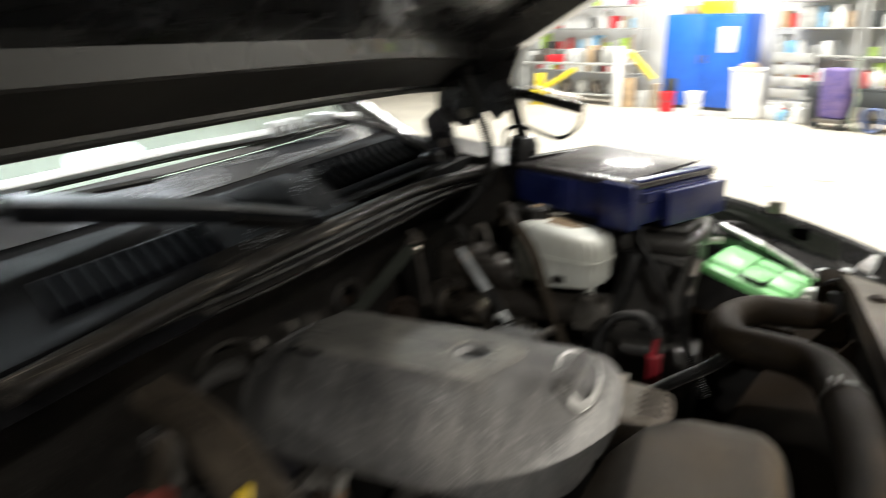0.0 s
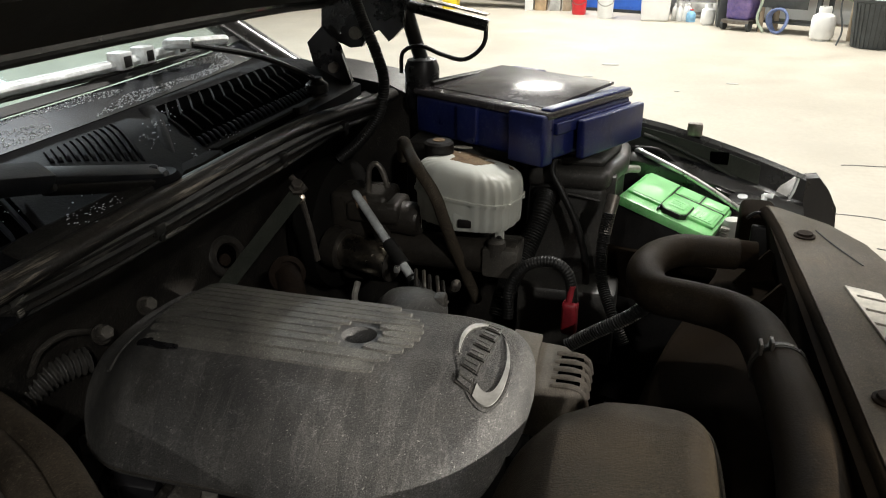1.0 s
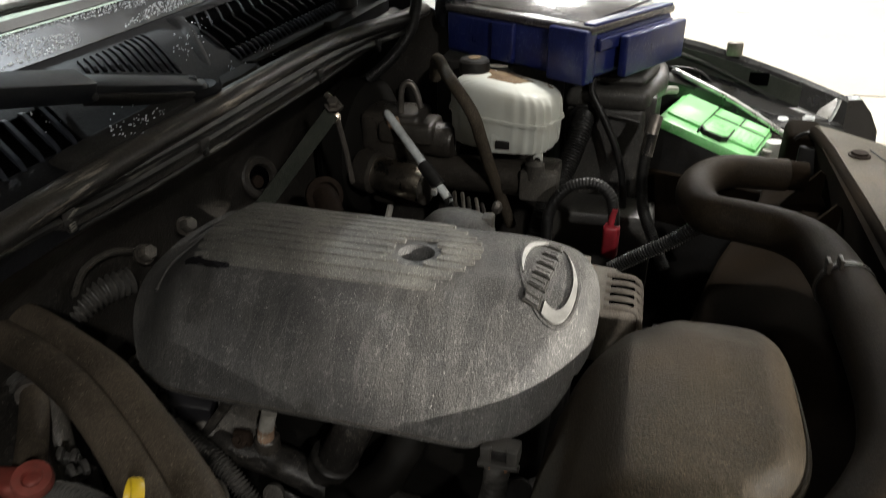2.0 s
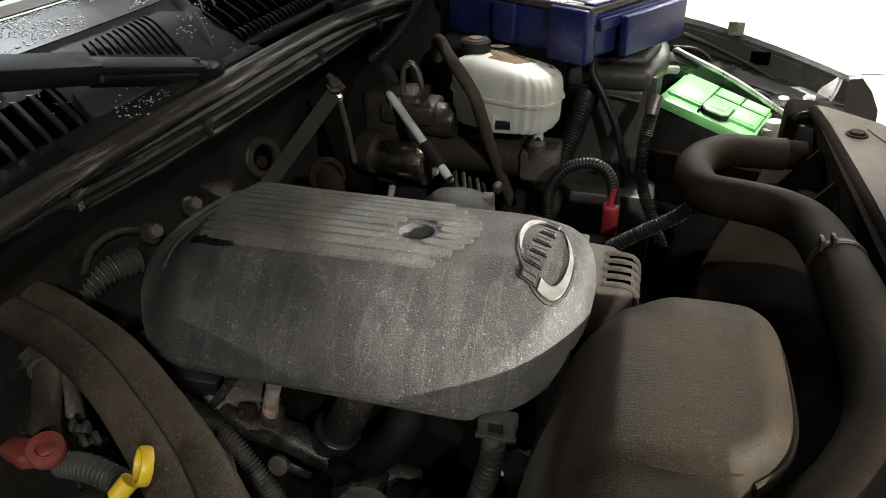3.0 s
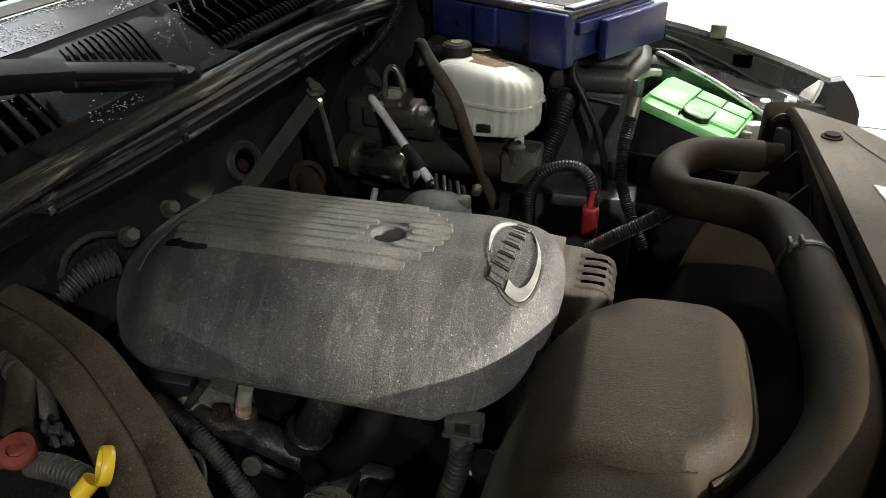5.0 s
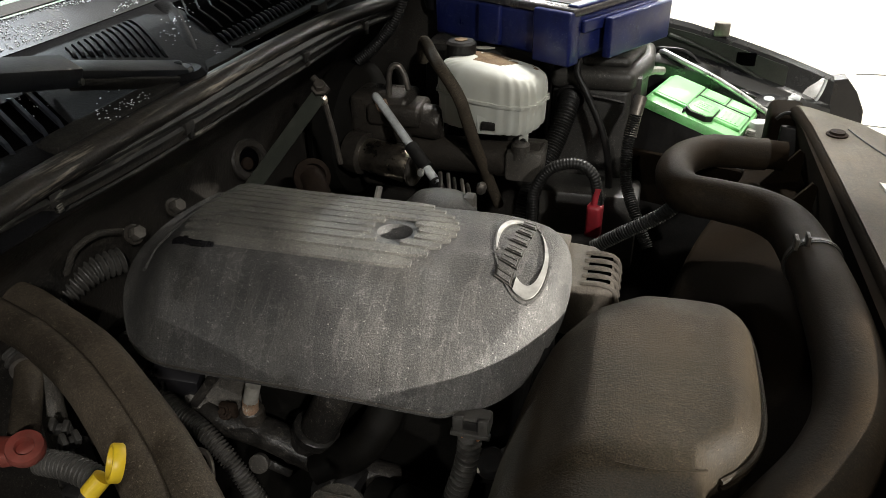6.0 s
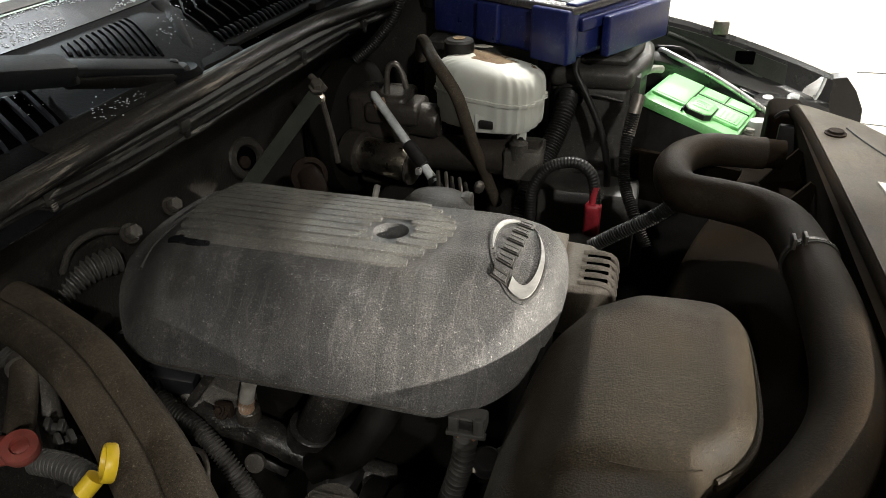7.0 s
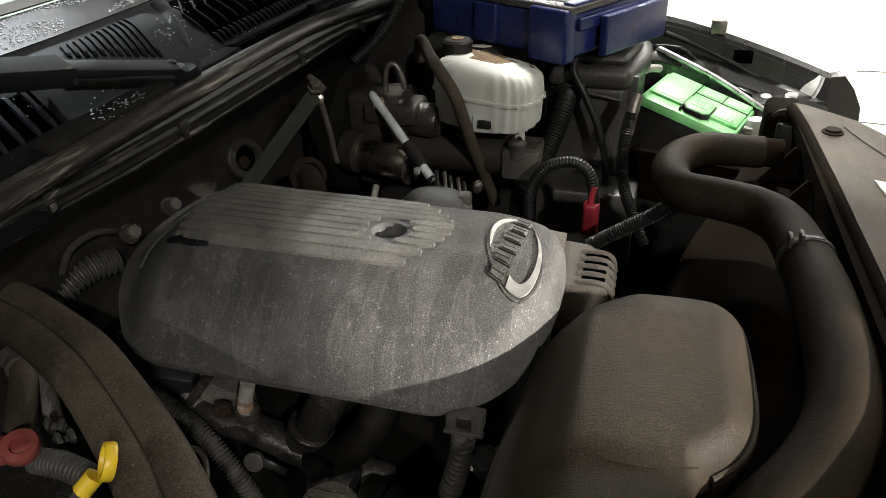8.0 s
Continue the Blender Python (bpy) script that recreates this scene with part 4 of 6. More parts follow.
def make_badge(c):
    mid = Vector((-0.1405, 0.7410))
    lng = Vector((0.035, -0.135)).normalized()
    wide = Vector((-lng.y, lng.x))

    def q(a, b):
        v = mid + lng * a + wide * b
        return (v.x, v.y)

    def arc(g0, g1, ra, rb, n=26):
        return [q(ra * math.cos(g0 + (g1 - g0) * k / n), rb * math.sin(g0 + (g1 - g0) * k / n)) for k in range(n + 1)]
    badge = part("badge", band(arc(0, 2 * math.pi, 0.0715, 0.0295, 48), arc(0, 2 * math.pi, 0.0690, 0.0275, 48), cover_z, 0.0012), M_COVER, c, "raised oval badge with silver crescents")
    for g0, g1, w, lean in ((-0.55, 2.05, 0.0145, 1.0), (2.75, 4.75, 0.0085, 0.0)):
        n = 30
        o = arc(g0, g1, 0.0672, 0.0262, n)
        inn, rim_o, rim_i = [], [], []
        for k in range(n + 1):
            g = g0 + (g1 - g0) * k / n
            t = k / n
            th = w * max(0.06, (1 - t) ** 0.75 if lean else math.sin(math.pi * (0.15 + 0.85 * t)) ** 0.7)
            inn.append(q((0.0672 - th) * math.cos(g), (0.0262 - th * 0.62) * math.sin(g)))
            rim_o.append(q(0.0690 * math.cos(g), 0.0276 * math.sin(g)))
            rim_i.append(q((0.0660 - th) * math.cos(g), (0.0252 - th * 0.62) * math.sin(g)))
        part("crescent_edge", band(rim_o, rim_i, cover_z, 0.0012), M_FUSE, badge)
        part("crescent", band(o, inn, cover_z, 0.0026), M_SILVER, badge, "pale silver crescent")
    # slanting row of plain raised blocks in place of the maker's word
    along = Vector((0.085, 0.996)).normalized()
    across = Vector((0.90, -0.43)).normalized()
    start = Vector((-0.1500, 0.6960))
    for i in range(6):
        o = start + along * (0.0205 * i)
        tall = 0.0112 - 0.0005 * abs(i - 2.5)
        for wid, material, lift in ((0.0074, M_FUSE, 0.0020), (0.0058, M_COVER, 0.0034)):
            h = tall - (0.0 if material is M_FUSE else 0.0022)
            a = [tuple(o + along * wid + across * (h * k / 3)) for k in range(-3, 4)]
            b = [tuple(o - along * wid + across * (h * k / 3)) for k in range(-3, 4)]
            part("block", band(a, b, cover_z, lift), material, badge)
        slit = o + along * 0.001
        part("slit", band([tuple(slit + along * 0.0010 + across * (0.008 * k)) for k in (-1, 0, 1)], [tuple(slit - along * 0.0010 + across * (0.008 * k)) for k in (-1, 0, 1)], cover_z, 0.0040), M_FUSE, badge)


make_cover()


def make_engine():
    e = thing("engine", (-0.33, 0.75, 0.60), "grimy dark engine block with dusty pipes under its cover", "engine")
    # block and intake wear the darkened metal for the shade under the cover
    part("block", box(-0.60, 0.50, 0.60, -0.12, 1.00, 0.86, 0.03, 3), M_BAY_SHADE, e)
    part("intake", box(-0.55, 0.63, 0.85, -0.13, 0.86, 1.02, 0.03, 3), M_BAY_SHADE, e)
    part("filler_neck", lathe([(0.050, 0), (0.052, 0.05), (0.048, 0.085), (0.036, 0.098), (0.015, 0.103)], (-0.285, 0.925, 0.952), (0.05, 0.12, 1), 28), M_COVER, e, "dusty rounded housing behind the cover")
    part("neck_tab", box(-0.252, 0.935, 1.025, -0.236, 0.955, 1.052, 0.004), M_ALLOY, e)
    # coolant pipe with rusty riser
    part("pipe", tube([(-0.50, 0.605, 0.925), (-0.44, 0.603, 0.922), (-0.38, 0.600, 0.915), (-0.31, 0.597, 0.893), (-0.25, 0.62, 0.86)], 0.0175, 14, 0.02), M_BAY, e, "dusty alloy pipe")
    part("pipe", tube([(-0.46, 0.60, 0.92), (-0.49, 0.64, 0.97), (-0.50, 0.67, 1.0)], 0.016, 12, 0.02), M_ALLOY, e)
    part("riser", tube([(-0.398, 0.600, 0.93), (-0.397, 0.597, 0.955), (-0.390, 0.600, 0.983)], 0.0080, 12, 0.02), M_PALE, e, "pale weathered riser pipe")
    part("rust_sleeve", tube([(-0.398, 0.600, 0.935), (-0.397, 0.5975, 0.953), (-0.3955, 0.598, 0.962)], 0.0086, 12, 0.01), M_RUST, e, "rusty foot of the riser pipe")
    part("collar", lathe([(0.0118, 0), (0.0128, 0.003), (0.0128, 0.014), (0.0100, 0.017)], (-0.398, 0.601, 0.932)), M_GRIME, e)
    part("bracket", box(-0.430, 0.588, 0.940, -0.410, 0.597, 0.957, 0.003), M_BROWN, e, "rusty bracket")
    part("bolt", bolt((-0.420, 0.588, 0.952), 0.0038, 0.004, (0.2, -0.7, 0.7)), M_BROWN, e)
    part("pipe", tube([(-0.32, 0.585, 0.895), (-0.27, 0.60, 0.93), (-0.25, 0.64, 0.97)], 0.02, 12, 0.02), M_BAY_SHADE, e)
    part("sensor", lathe([(0.022, 0), (0.022, 0.03), (0.026, 0.032), (0.026, 0.05), (0.018, 0.055)], (-0.26, 0.585, 0.87), (0.9, -0.3, 0.1), 18), M_BAY_SHADE, e)
    part("sensor", lathe([(0.016, 0), (0.016, 0.04), (0.02, 0.042), (0.02, 0.06)], (-0.22, 0.56, 0.87), (0.9, -0.2, 0.3), 18), M_BAY_SHADE, e)
    # oil cap near the lower edge of view
    cap = part("oil_cap", lathe([(0.024, 0), (0.026, 0.006), (0.026, 0.018), (0.022, 0.024), (0.010, 0.025)], (-0.250, 0.478, 0.960), (0, 0, 1), 24), M_ALLOY, e, "dusty grey filler cap")
    part("grip", box(-0.268, 0.474, 0.988, -0.232, 0.482, 0.991, 0.003), M_ALLOY, cap)
    part("neck", lathe([(0.02, 0), (0.02, 0.12)], (-0.250, 0.478, 0.85), (0, 0, 1), 18), M_BAY, e)


make_engine()


def make_brake_lines():
    b = thing("brake_lines", (-0.30, 1.09, 0.9), "bundle of thin steel brake lines behind the engine", "pipe")
    for k in range(5):
        x, y = -0.322 + 0.011 * k, 1.085 + 0.006 * (k % 2)
        part("line", tube([(x - 0.01, y + 0.03, 1.000 - 0.004 * k), (x, y, 0.985), (x + 0.004, y - 0.006, 0.955), (x - 0.004, y, 0.90)], 0.0032, 8, 0.01), M_STEEL if k % 2 else M_GRIME, b)
    for z in (0.965, 0.94):
        part("bracket", tube([(-0.330, 1.082, z), (-0.30, 1.078, z + 0.008), (-0.270, 1.082, z)], 0.0035, 8, 0.01), M_STEEL, b)
    part("end_fitting", lathe([(0.006, 0), (0.008, 0.003), (0.008, 0.014), (0.005, 0.018)], (-0.262, 1.09, 0.985), (0.3, -0.2, 1), 6), M_STEEL, b)


make_brake_lines()


def make_coil_box():
    c = thing("alternator_housing", (-0.09, 0.93, 0.86), "pale dusty alloy housing with cooling slots", "alternator")
    part("body", prism([(-0.150, 0.995), (-0.075, 0.985), (-0.048, 0.955), (-0.043, 0.880), (-0.090, 0.868), (-0.150, 0.875)], 0.90, 0.976, 0.008, 3), M_VENT, c)
    part("plate", prism([(-0.150, 1.000), (-0.110, 0.993), (-0.108, 0.870), (-0.150, 0.872)], 0.975, 0.983, 0.002), M_VENT, c)
    for i in range(5):
        y = 0.882 + i * 0.019
        part("fin", tube([(-0.086, y, 0.977), (-0.060, y, 0.978), (-0.045, y + 0.001, 0.971), (-0.040, y + 0.002, 0.950)], 0.0037, 8, 0.006), M_VENT, c)
    # raised black blocks paint in the shade between the fins
    for i in range(4):
        y = 0.8915 + i * 0.019
        part("opening", prism([(-0.080, y - 0.0058), (-0.050, y - 0.0058), (-0.050, y + 0.0058), (-0.080, y + 0.0058)], 0.950, 0.9775, 0.002), M_HOLE_SHADE, c)
    part("pulley", lathe([(0.05, 0), (0.05, 0.05), (0.03, 0.06)], (-0.02, 0.93, 0.87), (1, 0, 0), 24), M_BAY, c)


make_coil_box()


def make_resonator():
    def top(x, y):
        # flat lid, folding over a soft crease into the sloping flank and down to the neck behind
        f = max(0.0, -0.052 - x)
        z = 1.066 - 0.006 * smooth01((x + 0.045) / 0.10) - 1.02 * (math.sqrt(f * f + 0.00012) - 0.011 if f > 0 else 0.0)
        z -= 0.012 * smooth01((y - 0.715) / 0.06) + 0.010 * smooth01((x - 0.060) / 0.035)
        z -= 0.030 * smooth01((y - 0.67) / 0.08) * smooth01((-0.005 - x) / 0.09)
        z -= 0.006 * smooth01((0.527 - y + 0.25 * x) / 0.018)
        return z
    out = [(-0.130, 0.36), (-0.129, 0.46), (-0.1265, 0.555), (-0.1215, 0.610), (-0.1130, 0.662), (-0.098, 0.707), (-0.080, 0.731), (-0.060, 0.741), (-0.040, 0.751), (-0.012, 0.766), (0.028, 0.777), (0.062, 0.777), (0.0845, 0.764),
           (0.0915, 0.738), (0.0945, 0.6875), (0.0935, 0.6214), (0.0865, 0.5856), (0.0725, 0.5599), (0.054, 0.540), (0.042, 0.520), (0.036, 0.46), (0.034, 0.36)]
    r = thing("air_resonator", (0.0, 0.6, 0.9), "dusty brown-black plastic intake resonator box", "air intake")

    def rim(x, y):
        return 0.968 + 0.058 * smooth01((x + 0.125) / 0.12)
    part("shell", shell(out, (-0.01, 0.60), top, rim, None, 30, 6), M_RESON, r)
    lip = [(0.010, 0.774), (0.050, 0.7785), (0.073, 0.7735), (0.088, 0.758), (0.0935, 0.735), (0.0962, 0.6875), (0.0952, 0.6214), (0.088, 0.584), (0.074, 0.5575), (0.055, 0.5375)]
    part("seam", tube([(x, y, 1.0215) for x, y in lip], 0.0026, 8, 0.01), M_SHROUD, r, "dark seam around the lid")
    part("lid_lip", tube([(x * 0.992, 0.66 + (y - 0.66) * 0.992, 1.0285) for x, y in lip], 0.0030, 8, 0.01), M_RESON, r)
    part("front_bead", tube([(x, y, top(x, y) + 0.0004) for x, y in ((0.040, 0.5215), (0.025, 0.5160), (0.0, 0.5095), (-0.028, 0.507))], 0.0009, 8, 0.01), M_RESON, r)
    low = [(0.97 * x, 0.6 + 0.97 * (y - 0.6)) for x, y in out]
    part("lower_half", prism(low, 0.86, 0.94, 0.006), M_RESON, r)
    part("outer_wall", prism([(-0.02, 0.755), (0.02, 0.768), (0.060, 0.770), (0.081, 0.758), (0.088, 0.735), (0.0912, 0.6875), (0.0902, 0.6214), (0.0832, 0.587), (0.070, 0.562), (0.05, 0.54), (-0.02, 0.54)], 0.88, 1.024, 0.004), M_RESON, r)
    part("stay", tube([(-0.030, 0.845, 0.86), (-0.012, 0.83, 0.94), (-0.010, 0.80, 0.985)], 0.003, 6, 0.02), M_CHROME, r, "thin bright metal stay")


make_resonator()


def make_radiator_hose():
    h = thing("radiator_hose", (0.1, 0.9, 0.9), "thick dusty black rubber radiator hose in an S bend", "hose")
    pts = [(0.155, 1.228, 1.031), (0.1347, 1.2252, 1.032), (0.100, 1.220, 1.034), (0.0675, 1.2085, 1.036), (0.033, 1.165, 1.038), (0.0185, 1.105, 1.04), (0.0318, 1.045, 1.04), (0.0769, 1.0285, 1.04), (0.1247, 1.010, 1.04), (0.1532, 0.9692, 1.042), (0.1647, 0.8988, 1.044),
           (0.1715, 0.8223, 1.044), (0.1750, 0.7479, 1.04), (0.1735, 0.6835, 1.036), (0.1634, 0.625, 1.03), (0.1390, 0.575, 1.02), (0.105, 0.53, 1.008), (0.06, 0.48, 0.985)]
    part("hose", tube(pts, 0.0245, 24, 0.010, r_end=0.0345), M_HOSE, h)
    clamp = part("clamp", tube([(0.1665, 0.884, 1.044), (0.1676, 0.873, 1.044)], 0.0315, 28, 0.01), M_BLACK, h, "spring hose clamp")
    part("clamp_band", tube([(0.1668, 0.881, 1.044), (0.1673, 0.876, 1.044)], 0.0322, 28, 0.01), M_GRIME, clamp)
    for k in (0, 1):
        part("ear", box(0.142 + 0.011 * k, 0.866, 1.064 + 0.004 * k, 0.146 + 0.011 * k, 0.882, 1.078 + 0.004 * k, 0.001), M_GRIME, clamp)
    part("neck", tube([(0.182, 1.230, 1.030), (0.168, 1.229, 1.031), (0.150, 1.227, 1.032)], 0.0225, 18, 0.02), M_SHROUD, h, "black plastic hose neck")


make_radiator_hose()


def make_reservoir():
    r = thing("brake_fluid_reservoir", (-0.285, 1.27, 0.95), "translucent white plastic brake fluid reservoir with brown stained top", "reservoir")
    cx, cy, a, b = -0.285, 1.285, 0.090, 0.062
    ang = radians(-14)

    def ring(f, k, n):
        g = 2 * math.pi * k / n
        e = 3.2
        x = a * f * math.copysign(abs(math.cos(g)) ** (2 / e), math.cos(g))
        y = b * f * math.copysign(abs(math.sin(g)) ** (2 / e), math.sin(g))
        fl = 1 + 0.016 * math.cos(g * 24)
        return (cx + (x * math.cos(ang) - y * math.sin(ang)) * fl, cy + (x * math.sin(ang) + y * math.cos(ang)) * fl)

    def layers(levels, n=120):
        bm = bmesh.new()
        rows = [[bm.verts.new((*ring(f, k, n), z - tilt * (ring(f, k, n)[0] - cx))) for k in range(n)] for f, z, tilt in levels]
        for p, q in zip(rows, rows[1:]):
            for k in range(n):
                bm.faces.new((p[k], p[(k + 1) % n], q[(k + 1) % n], q[k]))
        bm.faces.new(rows[0][::-1])
        bm.faces.new(rows[-1])
        return bm
    part("upper_half", layers([(1.0, 1.080, 0.05), (1.0, 1.098, 0.06), (0.985, 1.110, 0.07), (0.945, 1.119, 0.08), (0.86, 1.126, 0.09), (0.70, 1.130, 0.10), (0.40, 1.132, 0.10)]), M_WHITEPL, r)
    part("seam", layers([(1.0, 1.077, 0.05), (1.040, 1.078, 0.05), (1.040, 1.083, 0.05), (1.0, 1.084, 0.05)]), M_WHITEPL, r)
    part("lower_half", layers([(0.88, 1.028, 0), (0.94, 1.030, 0), (0.972, 1.038, 0.01), (0.982, 1.052, 0.03), (0.988, 1.079, 0.05)]), M_WHITEPL, r)
    rows = []
    bm = bmesh.new()
    for f, z in ((1.0, 1.1262), (0.97, 1.1288), (0.5, 1.1322), (0.1, 1.1330)):
        row = []
        for k in range(60):
            g = 2 * math.pi * k / 60
            w = f * (0.72 + 0.07 * math.sin(3 * g + 1.0) + 0.05 * math.sin(5 * g) + 0.03 * math.sin(11 * g))
            x, y = ring(w, k, 60)
            row.append(bm.verts.new((x - 0.002, y + 0.010, z - 0.10 * (x - cx))))
        rows.append(row)
    for p, q in zip(rows, rows[1:]):
        for k in range(60):
            bm.faces.new((p[k], p[(k + 1) % 60], q[(k + 1) % 60], q[k]))
    bm.faces.new(rows[-1])
    part("stained_top", bm, M_RUSTTOP, r, "brown stained patch on the top")
    cap = part("cap", lathe([(0.025, 0), (0.026, 0.004), (0.026, 0.020), (0.022, 0.024), (0.008, 0.025)], (-0.348, 1.318, 1.132), (0, 0, 1), 24), M_BLACK, r, "black screw cap with a dull ring")
    part("ring", lathe([(0.0085, 0), (0.011, 0.0), (0.011, 0.001), (0.0085, 0.001)], (-0.348, 1.318, 1.157), (0, 0, 1), 20), M_RUSTTOP, cap)
    for x, y in ((-0.374, 1.262), (-0.222, 1.243)):
        t = part("foot", prism([(x - 0.008, y - 0.003), (x + 0.008, y - 0.003), (x + 0.008, y + 0.003), (x - 0.008, y + 0.003)], 1.010, 1.04, 0.0025), M_WHITEPL, r)
        part("pin", lathe([(0.005, 0), (0.005, 0.003)], (x, y - 0.0042, 1.015), (0, -1, 0), 12), M_BLACK, t)
    part("clip", box(-0.300, 1.222, 1.026, -0.252, 1.240, 1.060, 0.005), M_WHITEPL, r)
    # black block on the clip paints in the pocket's shade
    part("notch_shade", box(-0.290, 1.217, 1.036, -0.266, 1.226, 1.050, 0.002), M_BLACK, r)
    m = thing("brake_master_cylinder", (-0.33, 1.25, 0.85), "grimy cast master cylinder on the brake booster", "brake part")
    part("body", tube([(-0.56, 1.29, 0.96), (-0.40, 1.275, 0.965), (-0.19, 1.255, 0.975)], 0.032, 18, 0.03), M_GRIME, m)
    part("end_block", box(-0.250, 1.222, 0.945, -0.185, 1.30, 1.000, 0.008), M_ALLOY, m)
    part("boss", lathe([(0.016, 0), (0.016, 0.025), (0.010, 0.03)], (-0.225, 1.235, 0.985)), M_ALLOY, m)
    part("booster", lathe([(0.05, 0), (0.11, 0.012), (0.125, 0.03), (0.125, 0.07), (0.10, 0.09), (0.05, 0.10), (0.04, 0.13)], (-0.615, 1.34, 0.975), (1, -0.1, 0), 36), M_BAY_SHADE, m, "round black brake booster")


make_reservoir()


def make_valve_block():
    v = thing("valve_block", (-0.46, 1.25, 0.9), "grimy black hydraulic valve block on the firewall", "valve block")
    part("body", box(-0.535, 1.245, 0.985, -0.425, 1.33, 1.070, 0.012, 3), M_GRIME, v)
    part("body", box(-0.50, 1.235, 1.02, -0.40, 1.31, 1.058, 0.010, 3), M_GRIME, v)
    part("head", lathe([(0.030, 0), (0.030, 0.05), (0.024, 0.06)], (-0.425, 1.275, 1.025), (1, -0.2, 0), 20), M_GRIME, v)
    part("fitting", lathe([(0.012, 0), (0.012, 0.012), (0.008, 0.016)], (-0.470, 1.245, 1.052), (0, -0.6, 0.8), 6), M_RUST, v, "rusty brass fitting")
    part("pipe", tube([(-0.4635, 1.262, 1.068), (-0.4625, 1.262, 1.094), (-0.4600, 1.262, 1.113), (-0.4525, 1.263, 1.122), (-0.4430, 1.264, 1.120), (-0.4350, 1.265, 1.105), (-0.4290, 1.266, 1.08)], 0.0052, 10, 0.008), M_STEEL, v, "bent steel pipe")
    part("lower_body", box(-0.52, 1.24, 0.90, -0.42, 1.34, 0.985, 0.014, 3), M_GRIME, v)
    c = thing("solenoid", (-0.45, 1.18, 0.93), "dull chrome cylinder with peeling brown label", "solenoid")
    part("can", lathe([(0.0285, 0), (0.030, 0.004), (0.030, 0.062), (0.030, 0.095), (0.027, 0.099), (0.012, 0.1005)], (-0.497, 1.222, 0.972), (1, -0.22, -0.08), 30), M_CHROME, c)
    part("rim", lathe([(0.031, 0), (0.0325, 0.001), (0.0325, 0.006), (0.031, 0.007)], (-0.405, 1.2015, 0.9645), (1, -0.22, -0.08), 30), M_STEEL, c)
    part("collar", lathe([(0.036, 0), (0.038, 0.006), (0.038, 0.03), (0.032, 0.034)], (-0.53, 1.229, 0.974), (1, -0.22, -0.08), 26), M_GRIME, c)
    part("lead", tube([(-0.465, 1.19, 0.925), (-0.46, 1.16, 0.905), (-0.43, 1.14, 0.895), (-0.40, 1.12, 0.89)], 0.006, 8, 0.01), M_PALE, c)


make_valve_block()


def make_rods():
    w = thing("shift_rod", (-0.42, 1.2, 0.97), "bare metal rod with a black rubber sleeve and chrome end", "rod")
    p = [Vector((-0.4805, 1.246, 1.068)), Vector((-0.405, 1.175, 1.026)), Vector((-0.362, 1.142, 1.0)), Vector((-0.343, 1.125, 0.98))]
    # rod and tip wear the pale tone in place of reflected light
    part("rod", tube([p[0] + Vector((-0.006, 0.012, -0.004)), p[0], p[0].lerp(p[3], 0.3), p[0].lerp(p[3], 0.62)], 0.0075, 12, 0.01), M_BLADE, w)
    part("sleeve", tube([p[0].lerp(p[3], 0.60), p[0].lerp(p[3], 0.86)], 0.0115, 14, curve=False), M_RUBBER, w, "black rubber sleeve")
    part("tip", tube([p[0].lerp(p[3], 0.86), p[0].lerp(p[3], 1.04)], 0.0075, 12, curve=False), M_BLADE, w)
    part("key", box(-0.372, 1.118, 0.987, -0.362, 1.128, 0.999, 0.003), M_BARE, w)
    part("boot", tube([p[3] + Vector((-0.002, 0.002, 0.0)), p[3] + Vector((0.018, -0.015, -0.02)), p[3] + Vector((0.04, -0.03, -0.06))], 0.0095, 12, 0.01), M_RUBBER, w)
    b = thing("brace", (-0.53, 1.0, 1.0), "grey-green flat steel brace bolted to the cowl", "brace")
    a, c = Vector((-0.506, 1.080, 1.130)), Vector((-0.586, 0.925, 1.000))
    part("bar", beam(a, c, 0.023, 0.004, (0.45, -0.8, 0.45), 0.001), M_BRACE, b)
    part("bolt", bolt(a + Vector((0, -0.004, 0.006)), 0.009, 0.014, (0.2, -0.5, 0.8)), M_STEEL, b)
    part("stud", tube([a + Vector((-0.012, 0.0, 0.022)), a + Vector((0.014, -0.006, 0.004))], 0.005, 8, curve=False), M_STEEL, b)
    part("hook", lathe([(0.004, 0), (0.009, 0.002), (0.009, 0.006), (0.004, 0.008)], a + Vector((0, 0, -0.012)), (0.3, -0.9, 0.3), 14), M_CHROME, b)
    part("clip_rod", tube([(-0.505, 1.085, 1.112), (-0.497, 1.09, 1.06), (-0.490, 1.09, 1.01)], 0.0045, 8, 0.02), M_STEEL, b)
    g = thing("firewall_grommet", (-0.637, 1.037, 1.0), "black rubber grommet in the firewall", "grommet")
    gm = ((-0.616, 1.030, 1.030), (0.88, -0.38, 0.28))
    part("ring", lathe([(0.0185, -0.004), (0.0195, 0.003), (0.0215, 0.005), (0.030, 0.005), (0.033, 0.002), (0.034, -0.010)], *gm, 34), M_BAY, g)
    part("cavity", lathe([(0.0188, -0.003), (0.0186, -0.0022), (0.004, -0.002)], *gm, 28), M_HOLE_SHADE, g, "black disc painted for the shade in the grommet")
    part("plug", lathe([(0.010, -0.003), (0.0095, 0.001), (0.005, 0.002), (0.002, 0.003)], (-0.616, 1.024, 1.026), gm[1], 20), M_BROWN, g)
    m = thing("engine_mount_bracket", (-0.52, 1.0, 0.9), "rusty brown exhaust bracket behind the engine", "bracket")
